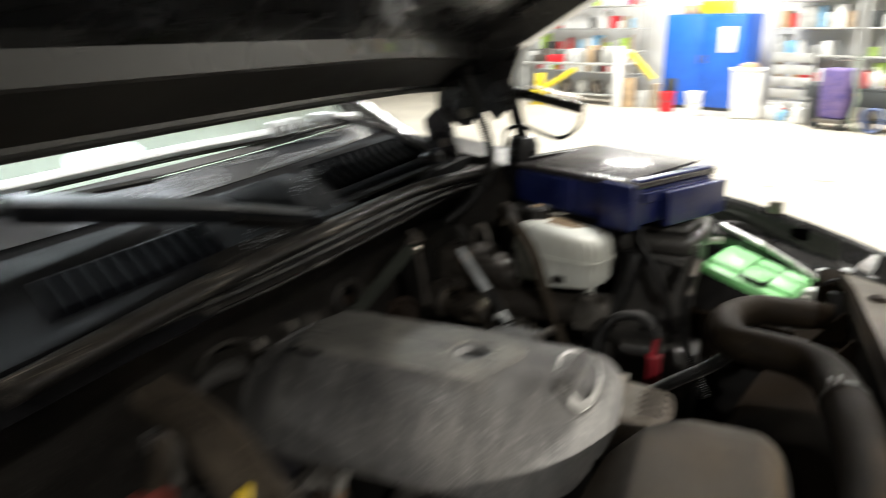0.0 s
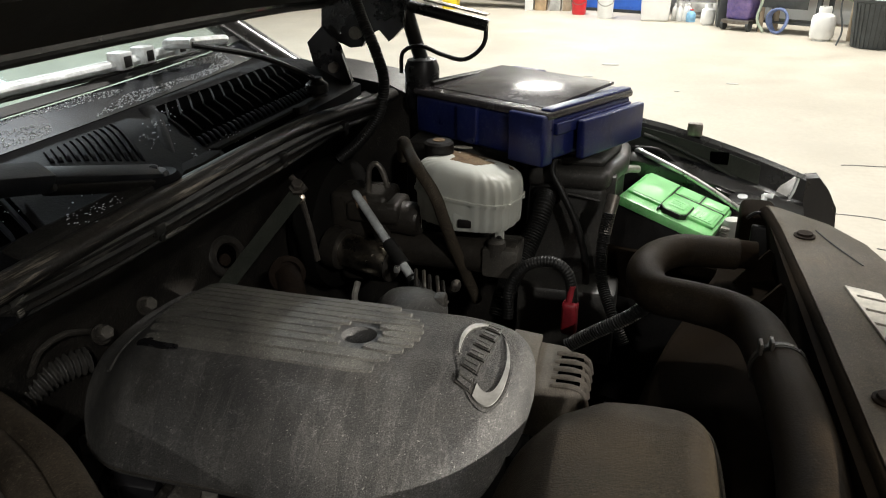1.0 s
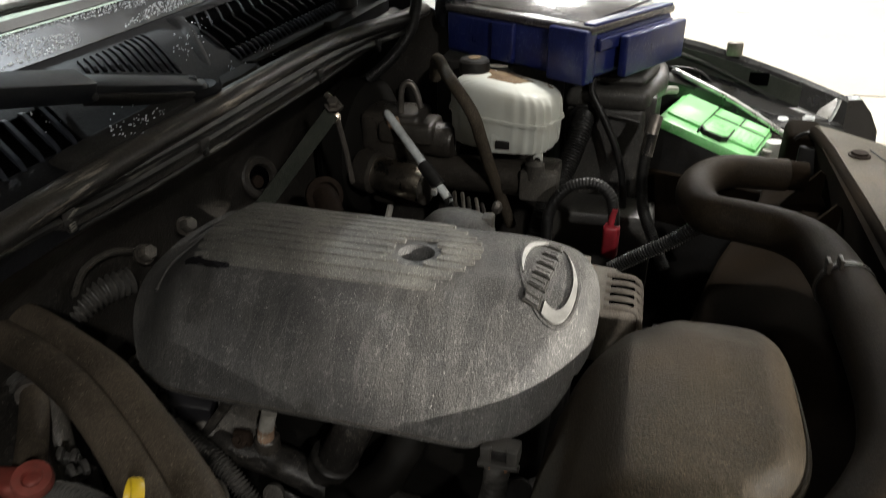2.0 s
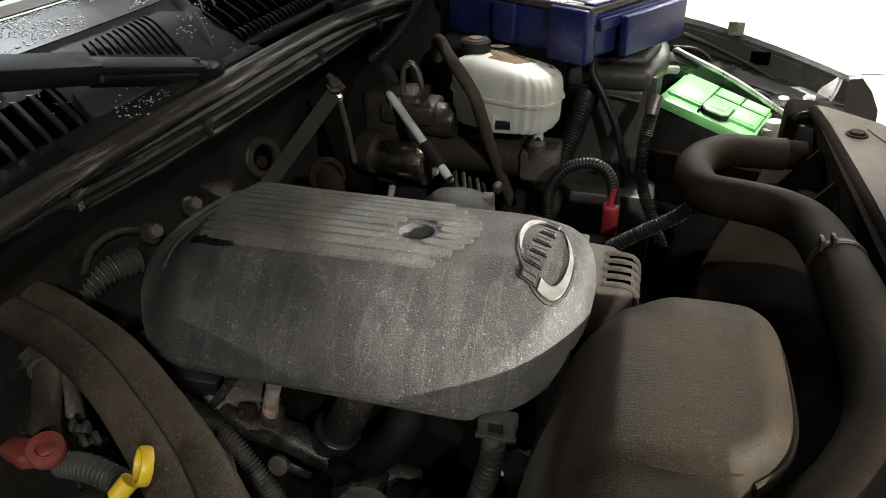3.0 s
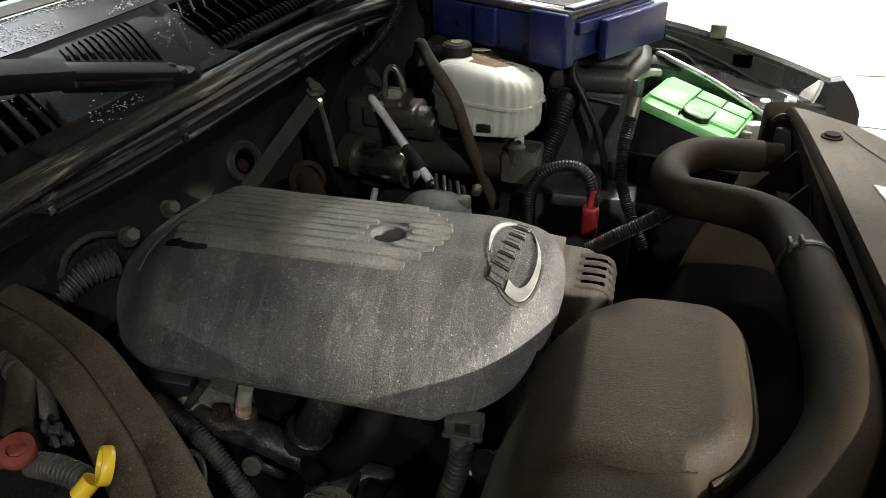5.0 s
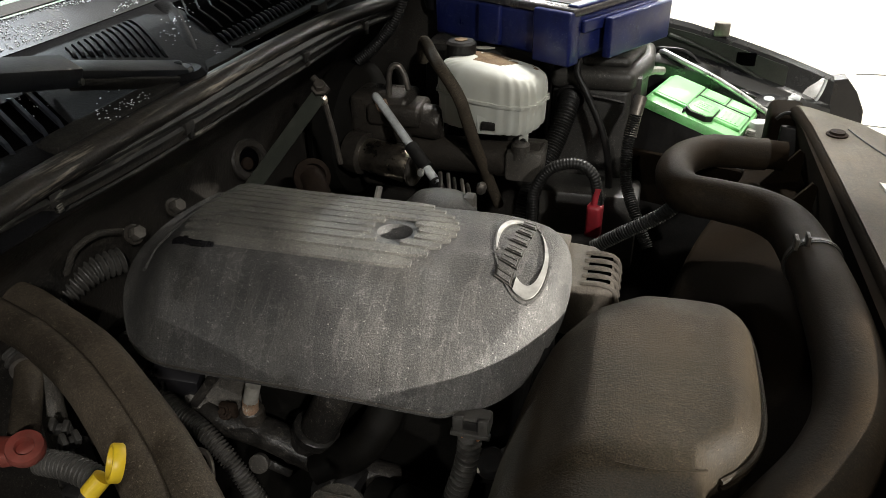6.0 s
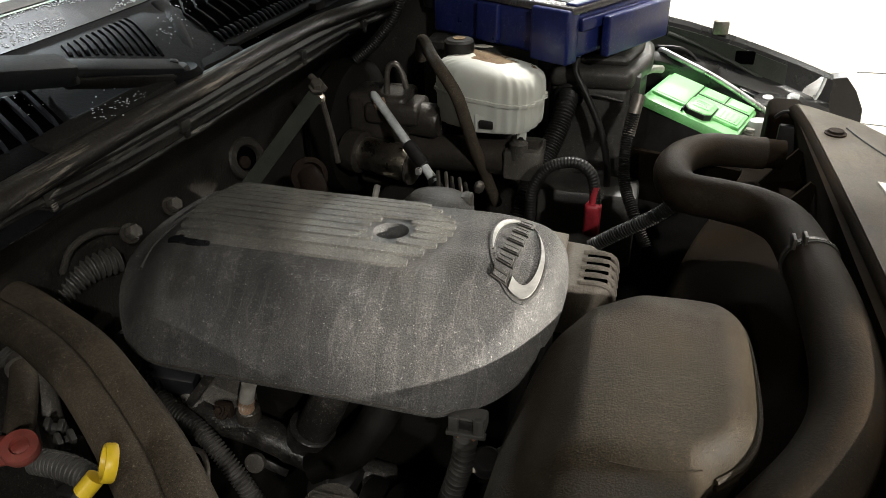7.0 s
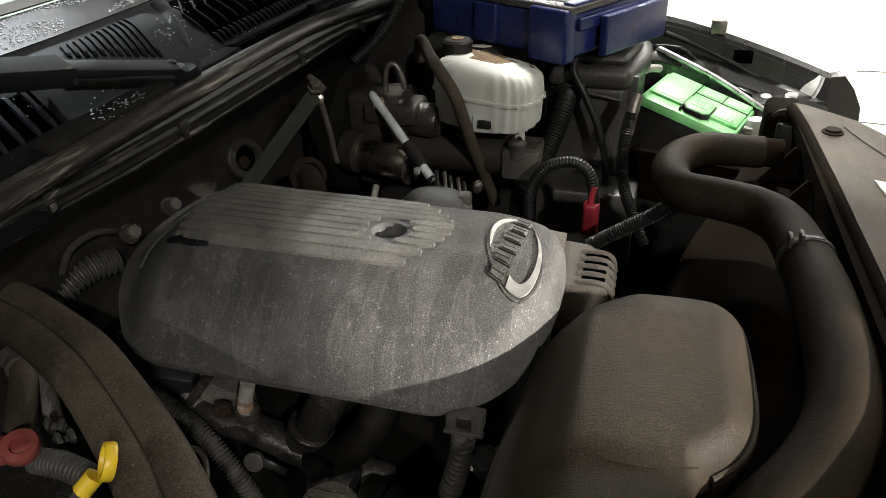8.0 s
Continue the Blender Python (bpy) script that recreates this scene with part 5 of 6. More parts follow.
    part("flange", lathe([(0.022, 0), (0.028, 0.003), (0.028, 0.010), (0.020, 0.014), (0.018, 0.004)], (-0.500, 1.000, 1.026), (0.65, -0.65, 0.35), 24), M_BROWN, m)
    part("tube", tube([(-0.498, 0.998, 1.026), (-0.486, 0.986, 1.018), (-0.472, 0.970, 0.985), (-0.462, 0.955, 0.92)], 0.019, 16, 0.02), M_BROWN, m)


make_rods()


def make_battery():
    m = Matrix.Translation((0.075, 1.488, 1.020)) @ pose(0, 0, 0, 0, 0, -18) @ pose(0, 0, 0, 0, 15, 0)
    b = thing("battery", (0.075, 1.488, 0.86), "bright green topped car battery with pale labels", "battery")
    part("case", box(-0.088, -0.076, -0.16, 0.088, 0.076, -0.022, 0.006, m=m), M_BLACK, b, "black battery case")
    lid = part("lid", box(-0.092, -0.082, -0.024, 0.090, 0.079, -0.004, 0.006, m=m), M_GREEN, b, "green battery lid")
    part("raised_panel", box(-0.084, -0.052, -0.005, 0.084, 0.072, 0.002, 0.003, m=m), M_GREEN, lid)
    for x0, y0, x1, y1 in ((-0.080, -0.048, -0.020, 0.068), (0.036, -0.046, 0.078, 0.008), (-0.010, 0.028, 0.030, 0.066), (0.040, 0.030, 0.078, 0.064)):
        part("label", box(x0, y0, 0.0018, x1, y1, 0.0035, 0.001, m=m), M_LABEL, lid, "pale label")
    part("outline", prism([(-0.018, -0.014), (-0.008, -0.001), (0.024, -0.001), (0.034, -0.014), (0.034, -0.060), (0.024, -0.073), (-0.008, -0.073), (-0.018, -0.060)], -0.006, 0.0055, 0.001, 2, m), M_BLACK, lid, "dark gap round the vent cover")
    part("vent_block", prism([(-0.016, -0.015), (-0.007, -0.003), (0.023, -0.003), (0.032, -0.015), (0.032, -0.059), (0.023, -0.071), (-0.007, -0.071), (-0.016, -0.059)], -0.006, 0.0078, 0.002, 2, m), M_GREEN, lid, "raised green vent cover")
    part("label", box(-0.008, -0.052, 0.0078, 0.024, -0.016, 0.0092, 0.001, m=m), M_LABEL, lid, "pale label")
    for x0, x1, y in ((-0.004, 0.020, -0.026), (-0.004, 0.016, -0.034), (-0.004, 0.019, -0.042)):
        part("bar", box(x0, y - 0.0014, 0.0091, x1, y + 0.0014, 0.0099, 0, m=m), M_GREEN, lid)
    for k in range(4):
        part("bar", box(0.042 + 0.009 * k, -0.040, 0.0034, 0.046 + 0.009 * k, -0.004, 0.0044, 0, m=m), M_GREEN, lid)
    for x0, y0, x1, y1 in ((-0.018, 0.0195, 0.084, 0.0225), (0.0335, 0.020, 0.0360, 0.072), (-0.0185, -0.074, -0.016, 0.072)):
        part("groove", box(x0, y0, -0.004, x1, y1, 0.0030, 0, m=m), M_BLACK, lid)
    part("terminal", lathe([(0.017, 0), (0.018, 0.004), (0.018, 0.024), (0.014, 0.033), (0.005, 0.035)], (0.176, 1.463, 0.968), (-0.1, 0.0, 1), 20), M_WHITEPL, b, "pale rounded terminal cap")
    part("ridges", tube([(0.158, 1.445, 0.955), (0.160, 1.445, 0.990)], 0.009, 12, ridges=0.005), M_PALE, b)
    part("lead", tube([(-0.050, 1.47, 1.03), (-0.042, 1.505, 1.056), (-0.025, 1.53, 1.062), (-0.005, 1.555, 1.056)], 0.008, 8, 0.01), M_PALE, b)
    m = Matrix.Translation((0.075, 1.47, 0.0)) @ pose(0, 0, 0, 0, 0, -18)
    t = thing("battery_tray", (0.06, 1.42, 0.6), "black plastic battery tray and hold-down", "battery tray")
    part("tray", box(-0.115, -0.11, 0.62, 0.115, 0.10, 0.87, 0.012, m=m), M_BLACK, t)
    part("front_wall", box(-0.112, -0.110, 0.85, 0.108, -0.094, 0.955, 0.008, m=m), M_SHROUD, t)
    r = thing("prop_rod", (0.11, 1.58, 0.97), "bare metal rod lying across the battery", "rod")
    part("rod", tube([(0.006, 1.622, 1.070), (0.105, 1.578, 1.036), (0.205, 1.522, 0.991)], 0.0058, 10, 0.03), M_BARE, r)
    part("hook", tube([(0.008, 1.622, 1.070), (-0.006, 1.626, 1.075), (-0.012, 1.632, 1.072)], 0.005, 8, 0.01), M_BARE, r)
    w = thing("ratchet_head", (0.20, 1.57, 0.98), "black ratchet with a worn bright face lying beside the battery", "ratchet")
    part("body", lathe([(0.030, 0), (0.033, 0.004), (0.033, 0.010), (0.028, 0.015), (0.010, 0.016)], (0.203, 1.572, 0.992), (-0.05, -0.15, 1), 28, 1.0), M_BLACKG, w)
    part("face", lathe([(0.010, 0), (0.010, 0.0015), (0.003, 0.002)], (0.199, 1.574, 1.0085), (-0.05, -0.15, 1), 9), M_BLADE, w, "worn bright face")
    part("tail", beam((0.190, 1.590, 0.998), (0.150, 1.612, 1.010), 0.016, 0.010, (0, 0, 1), 0.003), M_BLACKG, w)
    k = thing("metal_hook", (0.24, 1.575, 0.98), "pale bent metal hook at the fender corner", "hook")
    part("upright", beam((0.236, 1.560, 0.990), (0.240, 1.584, 1.012), 0.012, 0.004, (0.3, -0.9, 0.3), 0.001), M_BLADE, k)
    part("tongue", beam((0.238, 1.584, 1.012), (0.256, 1.583, 1.010), 0.010, 0.004, (0.1, -0.6, 0.8), 0.001), M_BLADE, k)


make_battery()


def make_toolbox():
    m = Matrix.Translation((-0.158, 1.303, 0)) @ pose(0, 0, 0, 0, 0, -29)
    # local x runs from the near corner to the far left one, negative; local y away
    t = thing("tool_case", (-0.2, 1.45, 1.13), "scuffed dark blue plastic tool case with dusty lid", "tool case")
    L0, W0, z0, z1 = -0.315, 0.262, 1.132, 1.218
    part("case", box(L0, 0, z0, 0, W0, z1 - 0.012, 0.008, 3, m=m), M_BLUE, t)
    lid = part("lid", box(L0 - 0.003, -0.003, z1 - 0.014, 0.003, W0 + 0.003, z1, 0.005, 3, m=m), M_BLUETOP, t, "dusty worn blue lid")
    # panel tilted so that it mirrors an added light at the back
    part("lid_panel", box(-0.155, -0.108, -0.004, 0.120, 0.105, 0.002, 0.0015, m=m @ Matrix.Translation((-0.145, 0.135, z1 + 0.006)) @ pose(0, 0, 0, 3.4, 0, 0)), M_BLUETOP, lid, "worn glossy lid panel with dust")
    part("rim_rail", box(-0.022, 0.01, z1 - 0.002, 0.0, W0, z1 + 0.004, 0.003, 3, m=m), M_BLUE, lid)
    part("front_block", box(-0.075, -0.012, z0 - 0.006, 0.002, 0.02, z1 - 0.004, 0.005, 3, m=m), M_BLUE, t)
    part("front_block", box(-0.20, -0.008, z0 + 0.004, -0.15, 0.02, z1 - 0.014, 0.004, 3, m=m), M_BLUE, t)
    part("side_rail", box(-0.002, 0.02, z0 + 0.045, 0.008, W0 - 0.01, z1 - 0.02, 0.003, 3, m=m), M_BLUE, t)
    part("side_panel", box(0.010, 0.072, z0 - 0.004, 0.026, W0 + 0.008, z1 - 0.022, 0.004, 3, m=m), M_BLUE, t, "clipped on blue side panel")
    part("side_hinge", box(-0.002, 0.09, z0 + 0.03, 0.014, 0.13, z0 + 0.05, 0.003, m=m), M_BLUE, t)
    part("back_rail", box(L0 + 0.03, W0 - 0.02, z1 - 0.002, -0.20, W0 + 0.003, z1 + 0.012, 0.004, m=m), M_BLUE, lid)
    part("left_rail", box(L0, 0.03, z1 - 0.002, L0 + 0.022, W0, z1 + 0.010, 0.004, m=m), M_BLACK, lid, "dark rail along the lid")
    f = thing("fuse_box", (-0.11, 1.47, 0.75), "black plastic under-hood fuse box", "fuse box")
    part("body", prism([(-0.195, 1.385), (-0.060, 1.385), (-0.030, 1.50), (-0.030, 1.60), (-0.20, 1.60)], 0.75, 1.065, 0.010, 3), M_FUSE, f)
    part("lid", prism([(-0.200, 1.378), (-0.055, 1.378), (-0.022, 1.50), (-0.022, 1.605), (-0.205, 1.605)], 1.062, 1.100, 0.014, 3), M_FUSE, f, "rounded black lid")
    part("lid_step", prism([(-0.15, 1.405), (-0.065, 1.405), (-0.04, 1.51), (-0.04, 1.58), (-0.15, 1.58)], 1.098, 1.118, 0.010, 3), M_FUSE, f)
    part("crease", tube([(-0.183, 1.3765, 1.052), (-0.12, 1.375, 1.056), (-0.066, 1.376, 1.046)], 0.0025, 6, 0.02), M_FUSE, f)
    part("lower_box", box(-0.20, 1.30, 0.75, -0.02, 1.39, 0.90, 0.010), M_FUSE, f, "dusty lower housing")
    part("latch", box(-0.062, 1.40, 1.02, -0.040, 1.43, 1.085, 0.004), M_FUSE, f)
    part("support", box(-0.44, 1.40, 0.75, -0.22, 1.60, 1.128, 0.012), M_BAY, f, "dark bracket behind the reservoir")
    s = solo("folded_tag", prism([(-0.345, 1.372), (-0.315, 1.368), (-0.300, 1.376), (-0.318, 1.384)], 1.129, 1.1315, 0.0006), M_STICKER, "small torn white paper tag", "tag")


make_toolbox()


def make_lines():
    def hose(name, pts, r, material, label, **kw):
        return solo(name, tube(pts, r, **kw), material, label, "hose")
    hose("vacuum_hose", [(-0.425, 1.345, 1.11), (-0.414, 1.318, 1.150), (-0.372, 1.235, 1.145), (-0.324, 1.195, 1.1025), (-0.310, 1.200, 1.06), (-0.299, 1.215, 1.010), (-0.285, 1.25, 0.94), (-0.270, 1.285, 0.868)], 0.0105, M_HEATER, "dusty black rubber hose crossing the reservoir")
    hose("washer_hose", [(-0.52, 1.375, 1.40), (-0.49, 1.352, 1.345), (-0.468, 1.342, 1.302), (-0.455, 1.342, 1.25), (-0.468, 1.340, 1.19), (-0.505, 1.335, 1.14), (-0.545, 1.33, 1.105)], 0.0105, M_LOOM, "black corrugated washer hose hanging from the hood", ridges=0.0045, depth=0.05)
    hose("battery_cable", [(-0.150, 1.375, 1.118), (-0.152, 1.362, 1.10), (-0.128, 1.352, 1.06), (-0.098, 1.345, 1.0), (-0.080, 1.340, 0.93), (-0.076, 1.33, 0.84)], 0.0065, M_BLACK, "black battery cable hanging from the fuse box")
    hose("wiring_loom", [(-0.162, 1.385, 1.052), (-0.163, 1.348, 1.040), (-0.171, 1.32, 1.008), (-0.187, 1.28, 0.965), (-0.203, 1.235, 0.932), (-0.212, 1.20, 0.885)], 0.0190, M_LOOM, "thick black corrugated wiring loom", ridges=0.0052, depth=0.07, sides=20)
    solo("loom_grommet", lathe([(0.021, 0), (0.026, 0.001), (0.027, 0.004), (0.024, 0.007), (0.020, 0.006)], (-0.162, 1.381, 1.050), (0, -1, -0.35), 28), M_BLACK, "black rubber grommet in the fuse box wall", "grommet")
    hose("starter_cable", [(-0.192, 1.175, 0.90), (-0.190, 1.180, 0.955), (-0.165, 1.182, 0.995), (-0.125, 1.182, 1.007), (-0.098, 1.180, 0.99), (-0.088, 1.178, 0.95), (-0.088, 1.176, 0.92)], 0.0095, M_LOOM, "black taped starter cable", ridges=0.005, depth=0.03)
    hose("wiring_loom", [(-0.085, 1.10, 0.905), (-0.045, 1.10, 0.935), (0.005, 1.10, 0.97), (0.035, 1.10, 1.00)], 0.0115, M_LOOM, "black corrugated wiring loom", ridges=0.004)
    hose("wiring_loom", [(-0.045, 1.31, 1.05), (-0.052, 1.29, 1.0), (-0.046, 1.26, 0.945), (-0.022, 1.22, 0.90), (0.0, 1.20, 0.86)], 0.0105, M_LOOM, "black corrugated wiring loom", ridges=0.004)
    hose("cable_plug", [(-0.040, 1.33, 1.075), (-0.045, 1.315, 1.05), (-0.05, 1.30, 1.015)], 0.011, M_STEEL, "dull metal cable end")
    b = solo("terminal_boot", prism([(-0.105, 1.165), (-0.080, 1.160), (-0.075, 1.182), (-0.100, 1.188)], 0.885, 0.945, 0.007, 3), M_RED, "red rubber terminal boot", "cable boot")
    solo("boot_post", tube([(-0.092, 1.172, 0.94), (-0.089, 1.175, 0.972)], 0.006, 10, curve=False), M_RED, "red rubber cable collar", "cable boot")
    # left front corner: double hoses, looms, dipsticks
    upper = [(-0.76, 0.606, 1.046), (-0.703, 0.604, 1.050), (-0.638, 0.590, 1.052), (-0.592, 0.573, 1.052), (-0.5115, 0.538, 1.052), (-0.438, 0.491, 1.052), (-0.374, 0.447, 1.049), (-0.326, 0.408, 1.045), (-0.27, 0.36, 1.03)]
    lower = [(-0.74, 0.584, 1.042), (-0.672, 0.571, 1.048), (-0.639, 0.559, 1.050), (-0.580, 0.540, 1.050), (-0.503, 0.502, 1.050), (-0.440, 0.461, 1.050), (-0.384, 0.420, 1.047), (-0.353, 0.394, 1.044), (-0.30, 0.345, 1.03)]
    for pts in (upper, lower):
        hh = thing("heater_hose", (pts[4][0], pts[4][1], 1.0), "dusty black rubber heater hose", "hose", "pair of heater hoses")
        part("hose", tube(pts, 0.0185, 18), M_HEATER, hh)
        part("clamp", tube([pts[0], Vector(pts[0]).lerp(Vector(pts[1]), 0.14)], 0.0205, 18, curve=False), M_STEEL, hh, "steel hose clamp")
        part("joint", tube([pts[-1], Vector(pts[-1]) + Vector((0.05, -0.05, -0.03))], 0.016, 14, curve=False), M_STEEL, hh)
    hose("wiring_loom", [(-0.622, 0.722, 1.028), (-0.640, 0.688, 1.028), (-0.660, 0.645, 1.012)], 0.017, M_LOOMG, "grey corrugated wiring loom", ridges=0.0075)
    hose("wiring_loom", [(-0.567, 0.640, 0.985), (-0.532, 0.610, 0.965), (-0.487, 0.588, 0.945), (-0.437, 0.571, 0.930), (-0.395, 0.555, 0.900), (-0.36, 0.545, 0.85)], 0.0105, M_LOOMG, "grey corrugated wiring loom", ridges=0.0042)
    hose("wiring_loom", [(-0.525, 0.455, 0.985), (-0.49, 0.452, 0.990), (-0.455, 0.448, 0.985)], 0.0125, M_LOOMG, "grey corrugated wiring loom", ridges=0.0045)
    hose("wiring_loom", [(-0.161, 0.600, 0.975), (-0.163, 0.595, 0.94), (-0.172, 0.592, 0.90), (-0.185, 0.59, 0.85)], 0.0125, M_LOOMG, "grey corrugated wiring loom", ridges=0.0065)
    d = thing("dipstick", (-0.40, 0.39, 0.9), "yellow plastic dipstick ring handle", "dipstick")
    bm = lathe([(0.0112, -0.0042), (0.0132, -0.0042), (0.0140, -0.003), (0.0140, 0.003), (0.0132, 0.0042), (0.0112, 0.0042), (0.0106, 0.003), (0.0106, -0.003), (0.0112, -0.0042)], (-0.370, 0.390, 1.090), (-0.61, -0.50, 0.36), 36)
    part("ring_handle", bm, M_YELLOW, d)
    part("stub", tube([(-0.379, 0.384, 1.080), (-0.387, 0.376, 1.070)], 0.0072, 14, curve=False), M_YELLOW, d)
    part("tube", tube([(-0.385, 0.378, 1.072), (-0.400, 0.372, 1.045), (-0.44, 0.375, 0.95), (-0.47, 0.40, 0.8)], 0.0062, 12, 0.02), M_ALLOY, d, "dusty metal guide tube")
    r = thing("transmission_dipstick", (-0.55, 0.45, 0.9), "faded red lever cap on a dusty stem", "dipstick")
    part("cap", prism([(-0.575, 0.440), (-0.545, 0.432), (-0.525, 0.442), (-0.520, 0.458), (-0.535, 0.464), (-0.572, 0.456)], 0.992, 1.008, 0.005, 3), M_REDD, r)
    part("eye", lathe([(0.0075, 0), (0.0155, 0.0), (0.0165, 0.003), (0.0165, 0.009), (0.0155, 0.012), (0.0085, 0.012), (0.0075, 0.010), (0.0075, 0)], (-0.531, 0.451, 1.000), (0.3, -0.3, 1), 24), M_REDD, r)
    part("stem", tube([(-0.62, 0.555, 1.0), (-0.585, 0.51, 0.995), (-0.550, 0.462, 0.99)], 0.014, 12, 0.02), M_HEATER, r)
    for i, (x, y, z) in enumerate(((-0.515, 0.475, 0.97), (-0.50, 0.46, 0.955), (-0.475, 0.44, 0.955), (-0.535, 0.50, 0.965), (-0.56, 0.56, 0.95), (-0.50, 0.42, 0.955))):
        solo("connector", joined(box(x - 0.012, y - 0.010, z - 0.05, x + 0.012, y + 0.010, z, 0.003), box(x - 0.007, y - 0.013, z - 0.02, x + 0.007, y - 0.008, z - 0.004, 0.001)), M_BLACK if i % 2 else M_LOOM, "dark plastic wiring connector", "connector", "connectors beside the hoses")
    # plug with bare wires at the cover's front corner
    p = thing("sensor_plug", (-0.157, 0.598, 0.95), "pale grey sensor plug with bare coloured wires", "connector")
    part("shell", box(-0.176, 0.588, 0.983, -0.140, 0.606, 1.000, 0.003), M_PLUG, p)
    for x in (-0.170, -0.146):
        part("cheek", box(x - 0.005, 0.584, 0.984, x + 0.005, 0.590, 1.002, 0.0015), M_PLUG, p)
    part("ledge", box(-0.177, 0.583, 0.980, -0.139, 0.590, 0.985, 0.001), M_PLUG, p)
    part("window", box(-0.168, 0.586, 0.987, -0.150, 0.590, 0.997, 0.001), M_BLACK, p)
    for k in range(5):
        x = -0.172 + 0.007 * k
        part("wire", tube([(x, 0.595, 0.985), (x * 0.6 - 0.161 * 0.4, 0.593, 0.972), (-0.163, 0.595, 0.955)], 0.0016, 6, 0.006), (M_COPPER, M_PLUG)[k % 2], p)
    q = thing("sensor", (-0.140, 0.61, 0.90), "ribbed dark sensor body with pale rim", "connector")
    part("body", lathe([(0.014, 0), (0.015, 0.004), (0.015, 0.016), (0.012, 0.02), (0.006, 0.021)], (-0.143, 0.606, 0.925), (0.2, -0.4, 0.9), 18), M_BLACK, q)
    for k in range(4):
        part("bar", box(-0.152 + 0.005 * k, 0.5895, 0.930, -0.1495 + 0.005 * k, 0.5905, 0.936, 0), M_STICKER, q)
    part("arm", tube([(-0.135, 0.61, 0.935), (-0.115, 0.615, 0.95), (-0.105, 0.62, 0.955)], 0.006, 10, 0.01), M_PLUG, q)
    for x, y, z in ((-0.600, 0.810, 1.058), (-0.600, 0.727, 1.063)):
        n = thing("pipe_nut", (x, y, z), "dusty steel nut on a pipe stub", "nut", "nuts on the firewall")
        part("nut", lathe([(0.0085, 0), (0.0095, 0.002), (0.0095, 0.013), (0.008, 0.015)], (x, y, z), (0.7, -0.2, 0.4), 6), M_ALLOY, n)
        part("washer", lathe([(0.0125, -0.003), (0.0125, 0.0), (0.008, 0.0)], (x, y, z), (0.7, -0.2, 0.4), 18), M_GRIME, n)
    c = solo("curved_bracket", tube([(-0.645, 0.660, 1.045), (-0.632, 0.668, 1.072), (-0.622, 0.695, 1.078), (-0.622, 0.730, 1.062)], 0.010, 8, 0.01, flat=0.4), M_ALLOY, "worn curved steel bracket on the firewall", "bracket")


make_lines()


def make_under_cover():
    """What shows in the dark below the cover's front lip and between the hoses."""
    b = thing("alternator_bracket", (-0.43, 0.62, 0.93), "grimy cast bracket with a rusty bolt under the engine cover", "bracket")
    part("web", slab_x([(0.600, 0.940), (0.612, 0.985), (0.640, 0.990), (0.645, 0.930)], -0.452, -0.404, 3, lambda x: (0.0, -0.35 * (x + 0.43))), M_ALLOY, b)
    part("rib", beam((-0.470, 0.600, 0.935), (-0.435, 0.606, 0.985), 0.010, 0.010, (0, -1, 0.2), 0.002), M_BAY, b)
    part("pad", lathe([(0.0070, 0), (0.0078, 0.002), (0.0078, 0.006), (0.005, 0.008)], (-0.422, 0.592, 0.944), (0.1, -0.7, 0.7), 18), M_BROWN, b)
    part("bolt", bolt((-0.422, 0.586, 0.951), 0.0042, 0.006, (0.1, -0.7, 0.7)), M_BROWN, b)
    c = thing("coolant_crossover", (-0.33, 0.61, 0.86), "dark cast coolant crossover tube below the cover", "pipe")
    part("elbow", tube([(-0.360, 0.606, 0.898), (-0.335, 0.602, 0.918), (-0.316, 0.602, 0.950), (-0.302, 0.615, 0.985)], 0.020, 14, 0.015), M_BAY, c)
    part("flange", lathe([(0.023, 0), (0.025, 0.003), (0.025, 0.012), (0.021, 0.015)], (-0.330, 0.602, 0.925), (0.4, 0.0, 0.9), 22), M_BAY, c)
    part("lug", lathe([(0.006, 0), (0.011, 0.001), (0.011, 0.007), (0.006, 0.008)], (-0.392, 0.590, 0.882), (0.1, -0.9, 0.4), 18), M_ALLOY, c)
    part("lug_arm", beam((-0.385, 0.592, 0.880), (-0.360, 0.596, 0.866), 0.010, 0.006, (0, -0.8, 0.5), 0.002), M_BAY, c)
    d = thing("throttle_sensor", (-0.30, 0.59, 0.85), "round black sensor can below the cover", "sensor")
    part("can", lathe([(0.024, 0), (0.026, 0.003), (0.026, 0.040), (0.023, 0.044), (0.010, 0.045)], (-0.318, 0.590, 0.880), (0.95, -0.2, -0.1), 26), M_BLACK, d)
    part("band", lathe([(0.0268, 0), (0.0275, 0.001), (0.0275, 0.006), (0.0268, 0.007)], (-0.302, 0.5868, 0.8785), (0.95, -0.2, -0.1), 26), M_BAY, d)
    e = thing("ignition_connector", (-0.505, 0.615, 0.95), "dark blue-black ribbed plastic connector under the cover", "connector")
    part("body", box(-0.030, -0.016, -0.022, 0.030, 0.016, 0.022, 0.004, m=Matrix.Translation((-0.493, 0.612, 0.962)) @ pose(0, 0, 0, 20, 12, 14)), M_BLACKG, e)
    for k in range(4):
        part("ridge", box(-0.029 + 0.007 * k, -0.019, -0.012, -0.026 + 0.007 * k, -0.015, 0.018, 0.001, m=Matrix.Translation((-0.493, 0.612, 0.962)) @ pose(0, 0, 0, 20, 12, 14)), M_BLACK, e)
    part("latch", box(-0.052, -0.010, -0.004, -0.028, 0.010, 0.006, 0.002, m=Matrix.Translation((-0.493, 0.612, 0.970)) @ pose(0, 0, 0, 20, 12, 14)), M_LOOMG, e)
